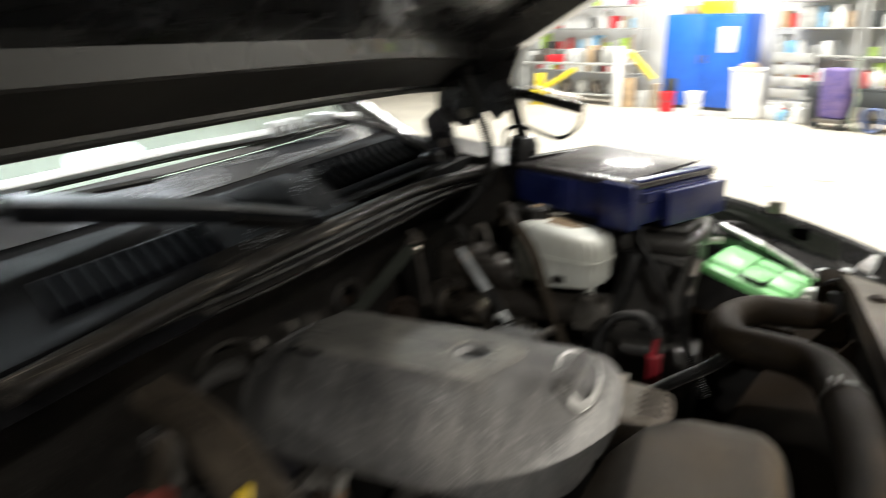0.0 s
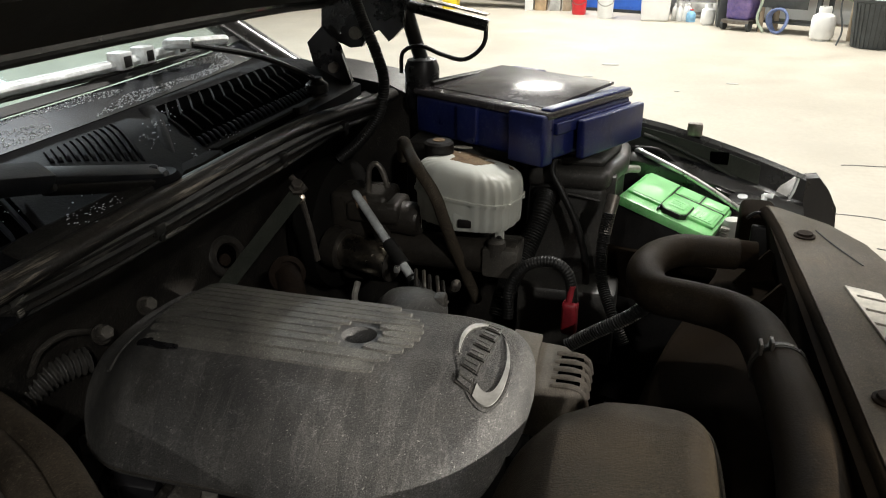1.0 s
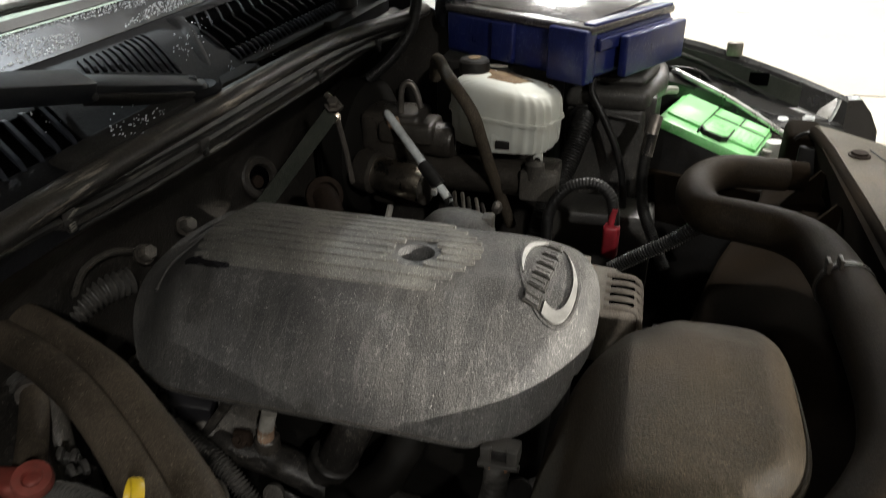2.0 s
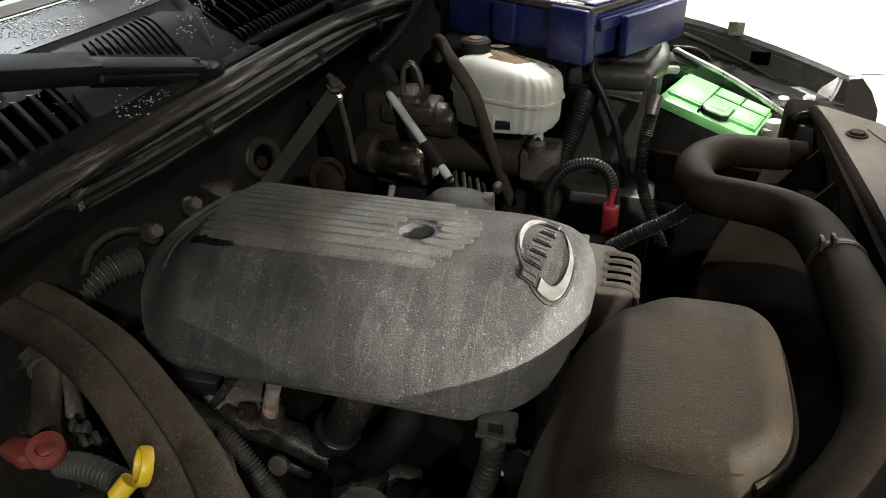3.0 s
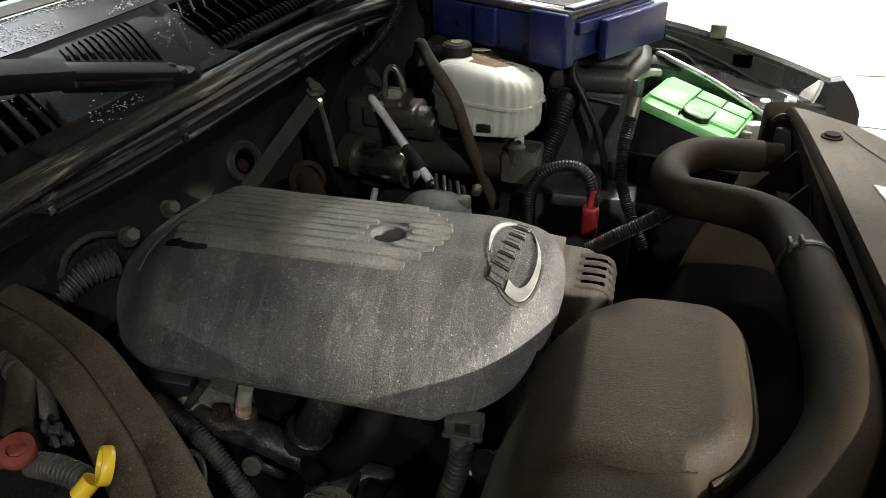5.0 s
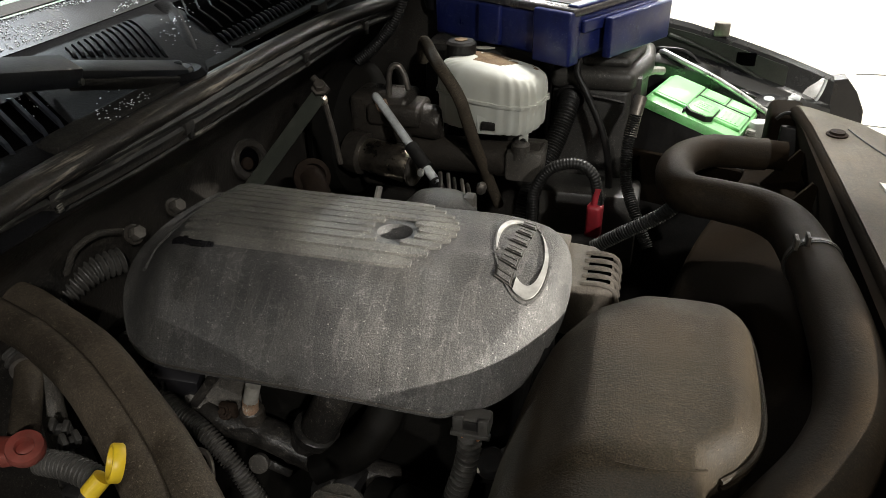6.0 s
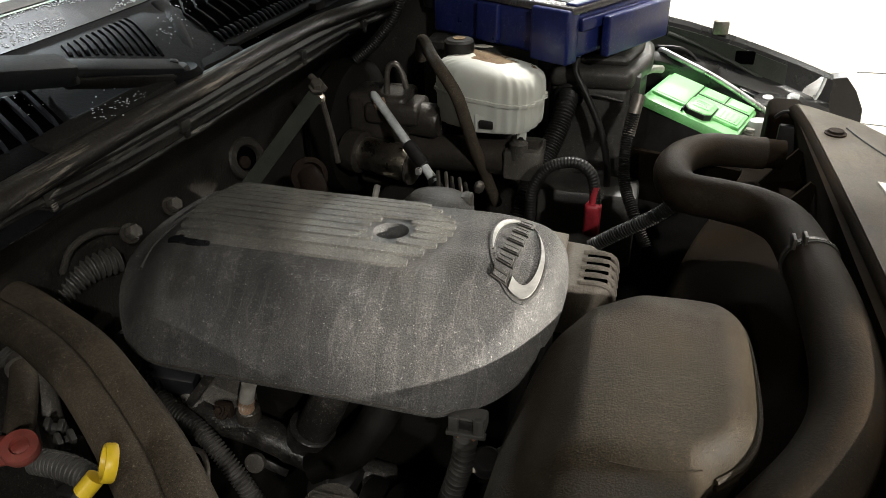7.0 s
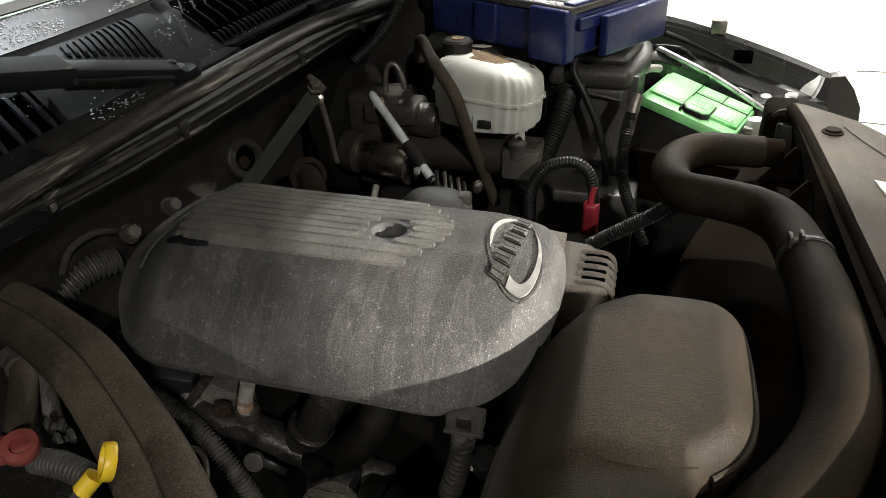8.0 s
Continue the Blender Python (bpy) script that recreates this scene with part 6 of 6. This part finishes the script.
    part("neck", tube([(-0.520, 0.606, 0.965), (-0.545, 0.615, 0.955), (-0.57, 0.635, 0.93)], 0.011, 12, ridges=0.0045), M_LOOMG, e)
    h = thing("hose_hook", (-0.40, 0.51, 0.93), "thin bent steel hook holding the loom", "hook")
    part("wire", tube([(-0.425, 0.530, 0.952), (-0.404, 0.524, 0.958), (-0.392, 0.512, 0.950), (-0.388, 0.498, 0.938), (-0.394, 0.488, 0.92)], 0.0028, 8, 0.006), M_STEEL, h)
    part("tip", tube([(-0.392, 0.505, 0.945), (-0.402, 0.500, 0.943), (-0.408, 0.492, 0.938)], 0.0026, 8, 0.006), M_STEEL, h)
    t = thing("dusty_tube", (-0.58, 0.53, 0.9), "dusty grey metal tube beside the red cap", "pipe")
    part("tube", tube([(-0.612, 0.560, 0.995), (-0.590, 0.540, 0.985), (-0.568, 0.516, 0.955), (-0.555, 0.50, 0.90)], 0.012, 14, 0.012), M_ALLOY, t)
    part("clip_band", tube([(-0.622, 0.553, 1.0005), (-0.616, 0.546, 1.0)], 0.0158, 18, curve=False), M_STEEL, t)
    for x, y, z, turn in ((-0.540, 0.497, 0.985, 20), (-0.522, 0.487, 0.982, 60), (-0.508, 0.470, 0.975, 10)):
        k = thing("wire_clip", (x, y, z - 0.02), "small pale grey plastic wire clip", "clip", "clips beside the hoses")
        mm = Matrix.Translation((x, y, z)) @ pose(0, 0, 0, 25, 10, turn)
        part("base", box(-0.010, -0.004, -0.016, 0.010, 0.004, 0.0, 0.002, m=mm), M_PLUG, k)
        part("jaw", box(-0.009, -0.008, -0.004, -0.003, 0.006, 0.008, 0.002, m=mm), M_PLUG, k)
        part("jaw", box(0.003, -0.008, -0.004, 0.009, 0.006, 0.006, 0.002, m=mm), M_PLUG, k)
    solo("wiring_loom", tube([(-0.72, 0.60, 0.985), (-0.688, 0.585, 0.998), (-0.660, 0.570, 0.995), (-0.635, 0.566, 0.975), (-0.62, 0.57, 0.94)], 0.014, ridges=0.006), M_LOOMG, "grey corrugated wiring loom arching under the hoses", "hose")


make_under_cover()


# ---------- along the back wall ----------
M_BLUECAB = mat("blue_painted_steel", (0.02, 0.13, 0.62), 0.4, scale=4, fine=40, bump=0.05, vary=0.15)
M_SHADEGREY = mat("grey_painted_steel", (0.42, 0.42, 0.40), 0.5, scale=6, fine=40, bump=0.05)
M_WHITEB = mat("white_plastic", (0.80, 0.80, 0.78), 0.4, scale=8, fine=40, bump=0.03, vary=0.06)
M_YEL = mat("yellow_painted_steel", (0.80, 0.62, 0.03), 0.4, scale=8, fine=40, bump=0.03, vary=0.1)
M_REDB = mat("red_plastic", (0.62, 0.02, 0.03), 0.4, scale=8, fine=40, bump=0.03, vary=0.1)
M_WOOD = mat("worn_timber", (0.34, 0.27, 0.19), 0.7, scale=10, fine=60, bump=0.2)
M_PURPLE = mat("purple_blue_cloth", (0.07, 0.06, 0.24), 0.8, dust=(0.30, 0.20, 0.35), dust_amt=0.5, scale=14, fine=60, bump=0.3)
M_DARKBIN = mat("dark_grey_bin", (0.05, 0.055, 0.055), 0.6, scale=8, fine=50, bump=0.1)
M_PALEHOSE = mat("pale_green_hose", (0.36, 0.42, 0.33), 0.5, scale=10, fine=60, bump=0.05)
M_LBLUE = mat("light_blue_liquid_jug", (0.25, 0.50, 0.72), 0.4, scale=10, fine=40, bump=0.02)
M_TANCARD = mat("brown_cardboard", (0.42, 0.30, 0.18), 0.8, scale=8, fine=50, bump=0.1)
M_ROPE = mat("blue_grey_rope", (0.12, 0.16, 0.30), 0.7, scale=20, fine=80, bump=0.2)
M_LIME = mat("lime_plastic", (0.45, 0.65, 0.12), 0.5, scale=20, fine=80, bump=0.1)


def at_wall(x, y, turn=-33):
    return Matrix.Translation((x, y, 0)) @ pose(0, 0, 0, 0, 0, turn)


def bottle(m, x, y, z, r, h, material, label, group=""):
    p = m @ Vector((x, y, z))
    t = thing("bottle", p, label, "bottle", group)
    part("body", lathe([(r * 0.92, 0), (r, 0.02 * h), (r, 0.62 * h), (r * 0.75, 0.75 * h), (r * 0.36, 0.84 * h), (r * 0.36, 0.90 * h)], p, (0, 0, 1), 14), material, t)
    part("cap", lathe([(r * 0.42, 0), (r * 0.42, 0.09 * h), (r * 0.3, 0.1 * h)], p + Vector((0, 0, 0.9 * h)), (0, 0, 1), 12), M_REDB if r > 0.06 else M_WHITEB, t)
    return t


def bucket(x, y, r, h, material, label):
    t = thing("bucket", (x, y, 0), label, "bucket")
    part("body", lathe([(r * 0.84, 0.0), (r * 0.86, 0.01), (r * 0.98, h * 0.9), (r * 1.04, h * 0.91), (r * 1.04, h * 0.97), (r, h), (r * 0.93, h), (r * 0.80, 0.02)], (x, y, 0), (0, 0, 1), 28), material, t)
    part("handle", tube([(x - r, y - 0.02, h * 0.9), (x - r * 0.8, y - 0.08, h * 0.62), (x, y - r * 1.02, h * 0.5), (x + r * 0.8, y - 0.08, h * 0.62), (x + r, y - 0.02, h * 0.9)], 0.006, 6, 0.03), M_STEEL, t)
    return t


def gas_cylinder(x, y, r, h, label):
    t = thing("gas_cylinder", (x, y, 0), label, "gas cylinder", "gas cylinders by the wall")
    part("foot_ring", lathe([(r * 0.72, 0), (r * 0.75, 0.04), (r * 0.6, 0.05)], (x, y, 0), (0, 0, 1), 24), M_WHITEB, t)
    part("tank", lathe([(r * 0.6, 0.03 * h), (r * 0.9, 0.07 * h), (r, 0.16 * h), (r, 0.58 * h), (r * 0.9, 0.70 * h), (r * 0.5, 0.78 * h), (r * 0.2, 0.80 * h)], (x, y, 0), (0, 0, 1), 28), M_WHITEB, t)
    part("valve", lathe([(r * 0.14, 0), (r * 0.14, 0.1 * h), (r * 0.22, 0.11 * h), (r * 0.22, 0.16 * h)], (x, y, 0.79 * h), (0, 0, 1), 12), M_STEEL, t)
    part("collar", lathe([(r * 0.52, 0), (r * 0.54, 0.14 * h), (r * 0.50, 0.2 * h), (r * 0.48, 0.2 * h), (r * 0.49, 0)], (x, y, 0.76 * h), (0, 0, 1), 22), M_WHITEB, t)


def bench(name, m, w, d, h, top_mat, leg_mat, label):
    t = thing(name, m @ Vector((0, 0, 0)), label, "bench")
    part("top", box(-w / 2, -d / 2, h - 0.05, w / 2, d / 2, h, 0.006, m=m), top_mat, t)
    part("shelf", box(-w / 2 + 0.05, -d / 2 + 0.04, h * 0.22, w / 2 - 0.05, d / 2 - 0.04, h * 0.22 + 0.03, 0.004, m=m), leg_mat, t)
    for sx in (-1, 1):
        for sy in (-1, 1):
            x, y = sx * (w / 2 - 0.05), sy * (d / 2 - 0.05)
            part("leg", box(x - 0.03, y - 0.03, 0, x + 0.03, y + 0.03, h - 0.05, 0.004, m=m), leg_mat, t)
    return t


def make_background():
    rng = random.Random(7)
    # long bench with clutter
    m = at_wall(-3.2, 15.35, -12)
    bench("workbench", m, 2.3, 0.6, 0.82, M_SHADEGREY, M_SHADEGREY, "grey steel workbench loaded with parts and boxes")
    for i in range(13):
        x = -1.05 + i * 0.17
        h = rng.uniform(0.12, 0.36)
        mt = rng.choice([M_WHITEB, M_SHADEGREY, M_TANCARD, M_REDB, M_STEEL, M_WHITEB])
        solo("parts_box", box(x - 0.065, -0.15 + rng.uniform(-0.1, 0.1), 0.82, x + 0.065, 0.12, 0.82 + h, 0.008, m=m), mt, "small storage box standing on the workbench", "box", "boxes on the workbench")
    for i in range(6):
        x = -0.9 + i * 0.34
        solo("engine_part", joined(lathe([(0.09, 0), (0.12, 0.05), (0.11, 0.2), (0.05, 0.26)], m @ Vector((x, -0.05, 0.21)), (0, 0, 1), 14), box(x - 0.1, -0.1, 0.21, x + 0.12, 0.1, 0.28, 0.01, m=m)), M_SHADEGREY if i % 2 else M_STEEL, "greasy spare part on the lower shelf", "spare part", "parts under the bench")
    # yellow stand with sloping beam
    y = thing("yellow_stand", (-3.85, 14.75, 0), "yellow steel support stand with a sloping beam", "stand")
    part("leg", box(-4.00, 14.66, 0, -3.70, 14.90, 0.36, 0.02), M_YEL, y)
    part("head", box(-3.94, 14.70, 0.36, -3.76, 14.86, 0.62, 0.02), M_YEL, y)
    part("beam", tube([(-3.80, 14.72, 0.30), (-3.10, 14.60, 0.72)], 0.05, 4, curve=False), M_YEL, y)
    # upright white panel and cartons
    solo("leaning_board", box(-2.38, 14.75, 0, -2.22, 14.80, 1.15, 0.006), M_WHITEB, "narrow white board leaning upright by the bench", "board")
    for k, (x, w, h, mt, lab) in enumerate(((-2.08, 0.22, 0.55, M_TANCARD, "brown cardboard carton on the floor"), (-1.80, 0.20, 0.32, M_SHADEGREY, "grey steel box on the floor"), (-1.58, 0.16, 0.45, M_WOOD, "worn timber block standing on the floor"))):
        solo("carton", box(x - w / 2, 14.75, 0, x + w / 2, 14.98, h, 0.01), mt, lab, "box", "cartons by the bench")
    solo("yellow_board", tube([(-2.10, 14.70, 1.05), (-1.62, 14.72, 0.55)], 0.05, 4, curve=False), M_YEL, "yellow bar leaning over the cartons", "bar")
    solo("timber_prop", tube([(-2.2, 14.9, 0.0), (-2.14, 14.9, 1.0)], 0.03, 4, curve=False), M_WOOD, "rough timber prop by the wall", "timber")
    bucket(-1.30, 14.25, 0.14, 0.36, M_REDB, "red plastic bucket on the floor")
    bucket(-0.80, 13.72, 0.15, 0.42, M_WHITEB, "white plastic bucket on the floor")
    # tall blue cabinet
    m = at_wall(-0.75, 14.75, -25)
    c = thing("blue_cabinet", (-0.75, 14.75, 0), "tall blue painted steel cabinet with double doors", "cabinet")
    part("body", box(-0.80, -0.02, 0.06, 0.80, 0.55, 1.72, 0.01, m=m), M_BLUECAB, c)
    for x0 in (-0.79, 0.005):
        d = part("door", box(x0, -0.05, 0.10, x0 + 0.785, -0.022, 1.69, 0.008, m=m), M_BLUECAB, c)
        part("handle", box(x0 + (0.70 if x0 < 0 else 0.04), -0.075, 0.85, x0 + (0.74 if x0 < 0 else 0.08), -0.05, 1.0, 0.006, m=m), M_STEEL, d)
    part("plinth", box(-0.78, 0.0, 0, 0.78, 0.5, 0.06, 0.004, m=m), M_DARKBIN, c)
    part("notice", box(0.30, -0.056, 1.05, 0.62, -0.052, 1.50, 0.001, m=m), M_WHITEB, c, "pale notice sheet")
    part("vent", box(-0.70, -0.056, 0.25, -0.48, -0.052, 0.55, 0.002, m=m), M_DARKBIN, c)
    solo("yellow_case", box(-0.2, 0.1, 1.72, 0.35, 0.4, 1.95, 0.02, m=m), M_YEL, "yellow case on top of the cabinet", "case")
    solo("tan_carton", box(-0.55, 0.08, 1.72, -0.25, 0.38, 1.88, 0.01, m=m), M_TANCARD, "brown carton on top of the cabinet", "box")
    # white bin
    w = thing("white_bin", (0.06, 13.55, 0), "tall white plastic waste bin", "bin")
    part("body", box(-0.22, 13.35, 0, 0.30, 13.75, 0.80, 0.04, 3, taper=0.86), M_WHITEB, w)
    part("rim", box(-0.235, 13.335, 0.78, 0.315, 13.765, 0.84, 0.02, 3), M_WHITEB, w)
    part("bag", lathe([(0.02, 0), (0.16, 0.01), (0.14, 0.06), (0.05, 0.09)], (0.05, 13.55, 0.835), (0, 0, 1), 12), M_TANCARD, w)
    # grey locker and jugs
    m = at_wall(0.72, 13.95)
    g = thing("grey_rack", (0.72, 13.95, 0), "grey slatted steel rack against the wall", "rack")
    for i in range(5):
        part("board", box(-0.35, -0.02 - 0.002 * i, 0.12 + i * 0.20, 0.35, 0.03, 0.27 + i * 0.20, 0.006, m=m), M_SHADEGREY, g)
    for x in (-0.33, 0.33):
        part("post", box(x - 0.03, 0.03, 0, x + 0.03, 0.09, 1.2, 0.004, m=m), M_SHADEGREY, g)
    ident = Matrix.Identity(4)
    for k, (x, y2, r, h, mt) in enumerate(((0.36, 13.60, 0.05, 0.27, M_WHITEB), (0.44, 13.52, 0.055, 0.28, M_WHITEB), (0.53, 13.52, 0.055, 0.28, M_WHITEB), (0.62, 13.45, 0.075, 0.2, M_LBLUE), (0.58, 13.58, 0.055, 0.28, M_WHITEB))):
        bottle(ident, x, y2, 0, r, h, mt, "light blue fluid jug on the floor" if mt is M_LBLUE else "white plastic fluid jug on the floor", "jugs by the wall")
    gas_cylinder(0.86, 13.05, 0.11, 0.34, "small white gas cylinder on the floor")
    # cart hung with a purple cloth
    m = at_wall(1.32, 12.55)
    k = thing("hand_cart", (1.32, 12.55, 0), "steel hand cart draped with a purple and blue cloth", "cart")
    part("deck", box(-0.22, -0.22, 0.10, 0.22, 0.22, 0.16, 0.006, m=m), M_STEEL, k)
    part("drape", box(-0.20, -0.20, 0.16, 0.20, 0.18, 0.90, 0.05, 3, m=m, taper=0.9), M_PURPLE, k, "purple and blue cloth")
    part("handle", tube([m @ Vector((-0.2, 0.2, 0.15)), m @ Vector((-0.2, 0.25, 1.0)), m @ Vector((0.2, 0.25, 1.0)), m @ Vector((0.2, 0.2, 0.15))], 0.018, 8, curve=False), M_STEEL, k)
    for x in (-0.2, 0.2):
        part("wheel", lathe([(0.03, -0.02), (0.08, -0.02), (0.08, 0.02), (0.03, 0.02)], m @ Vector((x, -0.15, 0.08)), m.to_3x3() @ Vector((1, 0, 0)), 18), M_DARKBIN, k)
    solo("pale_hose", tube([(1.55, 12.35, 1.1), (1.48, 12.3, 0.8), (1.55, 12.28, 0.5), (1.50, 12.25, 0.2), (1.60, 12.2, 0.012)], 0.02, 8, 0.03), M_PALEHOSE, "pale hose hanging down to the floor", "hose")
    solo("wooden_stool", joined(box(1.52, 12.28, 0.50, 1.82, 12.5, 0.55, 0.006), box(1.54, 12.30, 0, 1.60, 12.36, 0.5, 0.004), box(1.75, 12.30, 0, 1.81, 12.36, 0.5, 0.004), box(1.54, 12.42, 0, 1.60, 12.48, 0.5, 0.004), box(1.75, 12.42, 0, 1.81, 12.48, 0.5, 0.004)), M_WOOD, "worn wooden stool by the wall", "stool")
    solo("dark_engine", joined(box(0.98, 12.75, 0, 1.12, 13.05, 0.42, 0.03), lathe([(0.15, 0), (0.15, 0.2), (0.08, 0.25)], (1.02, 12.9, 0.42), (0.2, 0, 1), 16)), M_DARKBIN, "dark greasy machine part on the floor", "machine")
    # table of white bottles
    m = at_wall(2.02, 12.3)
    bench("bottle_table", m, 0.92, 0.5, 0.62, M_DARKBIN, M_DARKBIN, "dark low table crowded with white bottles")
    for i in range(9):
        bottle(m, -0.38 + i * 0.095, -0.12 + 0.10 * (i % 2), 0.62, 0.043, rng.uniform(0.22, 0.34), M_WHITEB if i % 4 else rng.choice([M_LBLUE, M_REDB]), "white plastic bottle on the dark table", "bottles on the table")
    solo("dark_skirt", box(-0.40, -0.262, 0.36, 0.28, -0.252, 0.58, 0.002, m=m), M_DARKBIN, "black panel under the table top", "panel")
    r = thing("rope_coil", m @ Vector((-0.1, -0.30, 0.02)), "blue-grey rope coil lying against the table", "rope")
    for i in range(5):
        a = m @ Vector((-0.1, -0.34 + 0.012 * i, 0.19))
        part("turn", tube([a + m.to_3x3() @ Vector((0.15 * math.cos(q) * (1 - 0.06 * i), 0.03 * math.sin(q * 2), 0.165 * math.sin(q))) for q in [2 * math.pi * j / 16 for j in range(17)]], 0.018, 8, 0.02), M_ROPE, r)
    gas_cylinder(2.27, 11.55, 0.155, 0.47, "white propane cylinder on the floor")
    # dark ribbed bin with hoses
    b = thing("dark_bin", (2.82, 11.05, 0), "dark grey ribbed plastic bin full of hose and rags", "bin")
    prof = [(0.27, 0), (0.28, 0.01), (0.33, 0.56), (0.35, 0.57), (0.35, 0.60), (0.31, 0.60), (0.29, 0.50), (0.02, 0.48)]
    part("body", lathe(prof, (2.82, 11.05, 0), (0, 0, 1), 30), M_DARKBIN, b)
    for i in range(14):
        g = -math.pi * (0.1 + 0.8 * i / 13)
        part("rib", tube([(2.82 + 0.285 * math.cos(g), 11.05 + 0.285 * math.sin(g), 0.02), (2.82 + 0.332 * math.cos(g), 11.05 + 0.332 * math.sin(g), 0.55)], 0.008, 6, curve=False), M_DARKBIN, b)
    part("rag", lathe([(0.02, 0), (0.2, 0.01), (0.17, 0.10), (0.06, 0.16)], (2.9, 11.0, 0.52), (0, 0, 1), 14), M_WHITEB, b, "white rag")
    h = thing("hose_coil", (2.6, 11.35, 0.0), "pale green hose looped and hanging on the wall", "hose")
    part("stand", box(2.60, 11.52, 0, 2.68, 11.60, 1.5, 0.005), M_WOOD, h)
    for i in range(6):
        c0 = Vector((2.64 + 0.03 * i, 11.45 - 0.02 * i, 0.92 + 0.03 * i))
        part("loop", tube([c0 + Vector(((0.28 + 0.02 * i) * math.cos(q), -0.1 * math.sin(q), (0.40 + 0.03 * (i % 3)) * math.sin(q))) for q in [2 * math.pi * j / 18 for j in range(19)]], 0.016, 8, 0.04), M_PALEHOSE, h)
    part("tail", tube([(2.45, 11.3, 0.9), (2.38, 11.2, 0.5), (2.42, 11.1, 0.2), (2.36, 11.0, 0.016)], 0.012, 8, 0.04), M_DARKBIN, h)
    # wall shelves with pale goods, and shelving further along
    for s, (x, y2, wd) in enumerate(((-3.3, 16.55, 3.0), (1.1, 14.25, 1.4), (2.6, 13.3, 1.9), (4.6, 12.0, 2.0))):
        m = at_wall(x, y2)
        sh = thing("wall_shelf", (x, y2, 0), "grey steel shelving stacked with pale goods", "shelf", "shelving on the wall")
        for z in (0.55, 1.0, 1.45, 1.9, 2.4):
            part("board", box(-wd / 2, -0.2, z, wd / 2, 0.2, z + 0.03, 0.004, m=m), M_SHADEGREY, sh)
        for x2 in (-wd / 2, wd / 2):
            for y3 in (-0.18, 0.18):
                part("post", box(x2 - 0.02, y3 - 0.02, 0, x2 + 0.02, y3 + 0.02, 2.6, 0.003, m=m), M_SHADEGREY, sh)
        n = int(wd / 0.16)
        for z in (0.58, 1.03, 1.48, 1.93):
            for i in range(n):
                if rng.random() < 0.12:
                    continue
                xx = -wd / 2 + 0.1 + i * 0.16
                hh = rng.uniform(0.14, 0.36)
                mt = rng.choice([M_WHITEB, M_WHITEB, M_SHADEGREY, M_TANCARD, M_LBLUE, M_REDB, M_DARKBIN, M_WHITEB, M_LIME])
                if rng.random() < 0.5:
                    solo("stored_box", box(xx - 0.06, -0.14, z, xx + 0.06, 0.1, z + hh, 0.006, m=m), mt, "stored box on the steel shelving", "box", "goods on the shelving")
                else:
                    solo("stored_can", lathe([(0.05, 0), (0.055, 0.01), (0.055, hh * 0.85), (0.03, hh), (0.01, hh)], m @ Vector((xx, -0.05, z)), (0, 0, 1), 12), mt, "stored can on the steel shelving", "can", "goods on the shelving")
    # cracks and stains on the floor
    for k in range(5):
        p0 = Vector((rng.uniform(-1.5, 2.0), rng.uniform(3.2, 5.5), 0.004))
        pts = [p0]
        for i in range(7):
            pts.append(pts[-1] + Vector((rng.uniform(0.05, 0.22), rng.uniform(-0.07, 0.03), 0)))
        cr = solo("floor_crack", tube(pts, 0.0035, 5, 0.05), M_DARKBIN, "thin dark crack in the concrete floor", "crack", "cracks in the floor")
        cr["kind"] = "structure"
    for x, y2, r in ((-0.42, 9.0, 0.10), (-0.6, 8.2, 0.05), (0.85, 8.1, 0.06), (0.3, 7.6, 0.03)):
        st = solo("floor_stain", lathe([(0.01, 0.006), (r, 0.006), (r * 1.02, 0.009), (r * 0.4, 0.010)], (x, y2, 0), (0, 0, 1), 18, 0.5), M_SHADEGREY, "small dark oil stain on the floor", "stain", "stains on the floor")
        st["kind"] = "structure"


make_background()
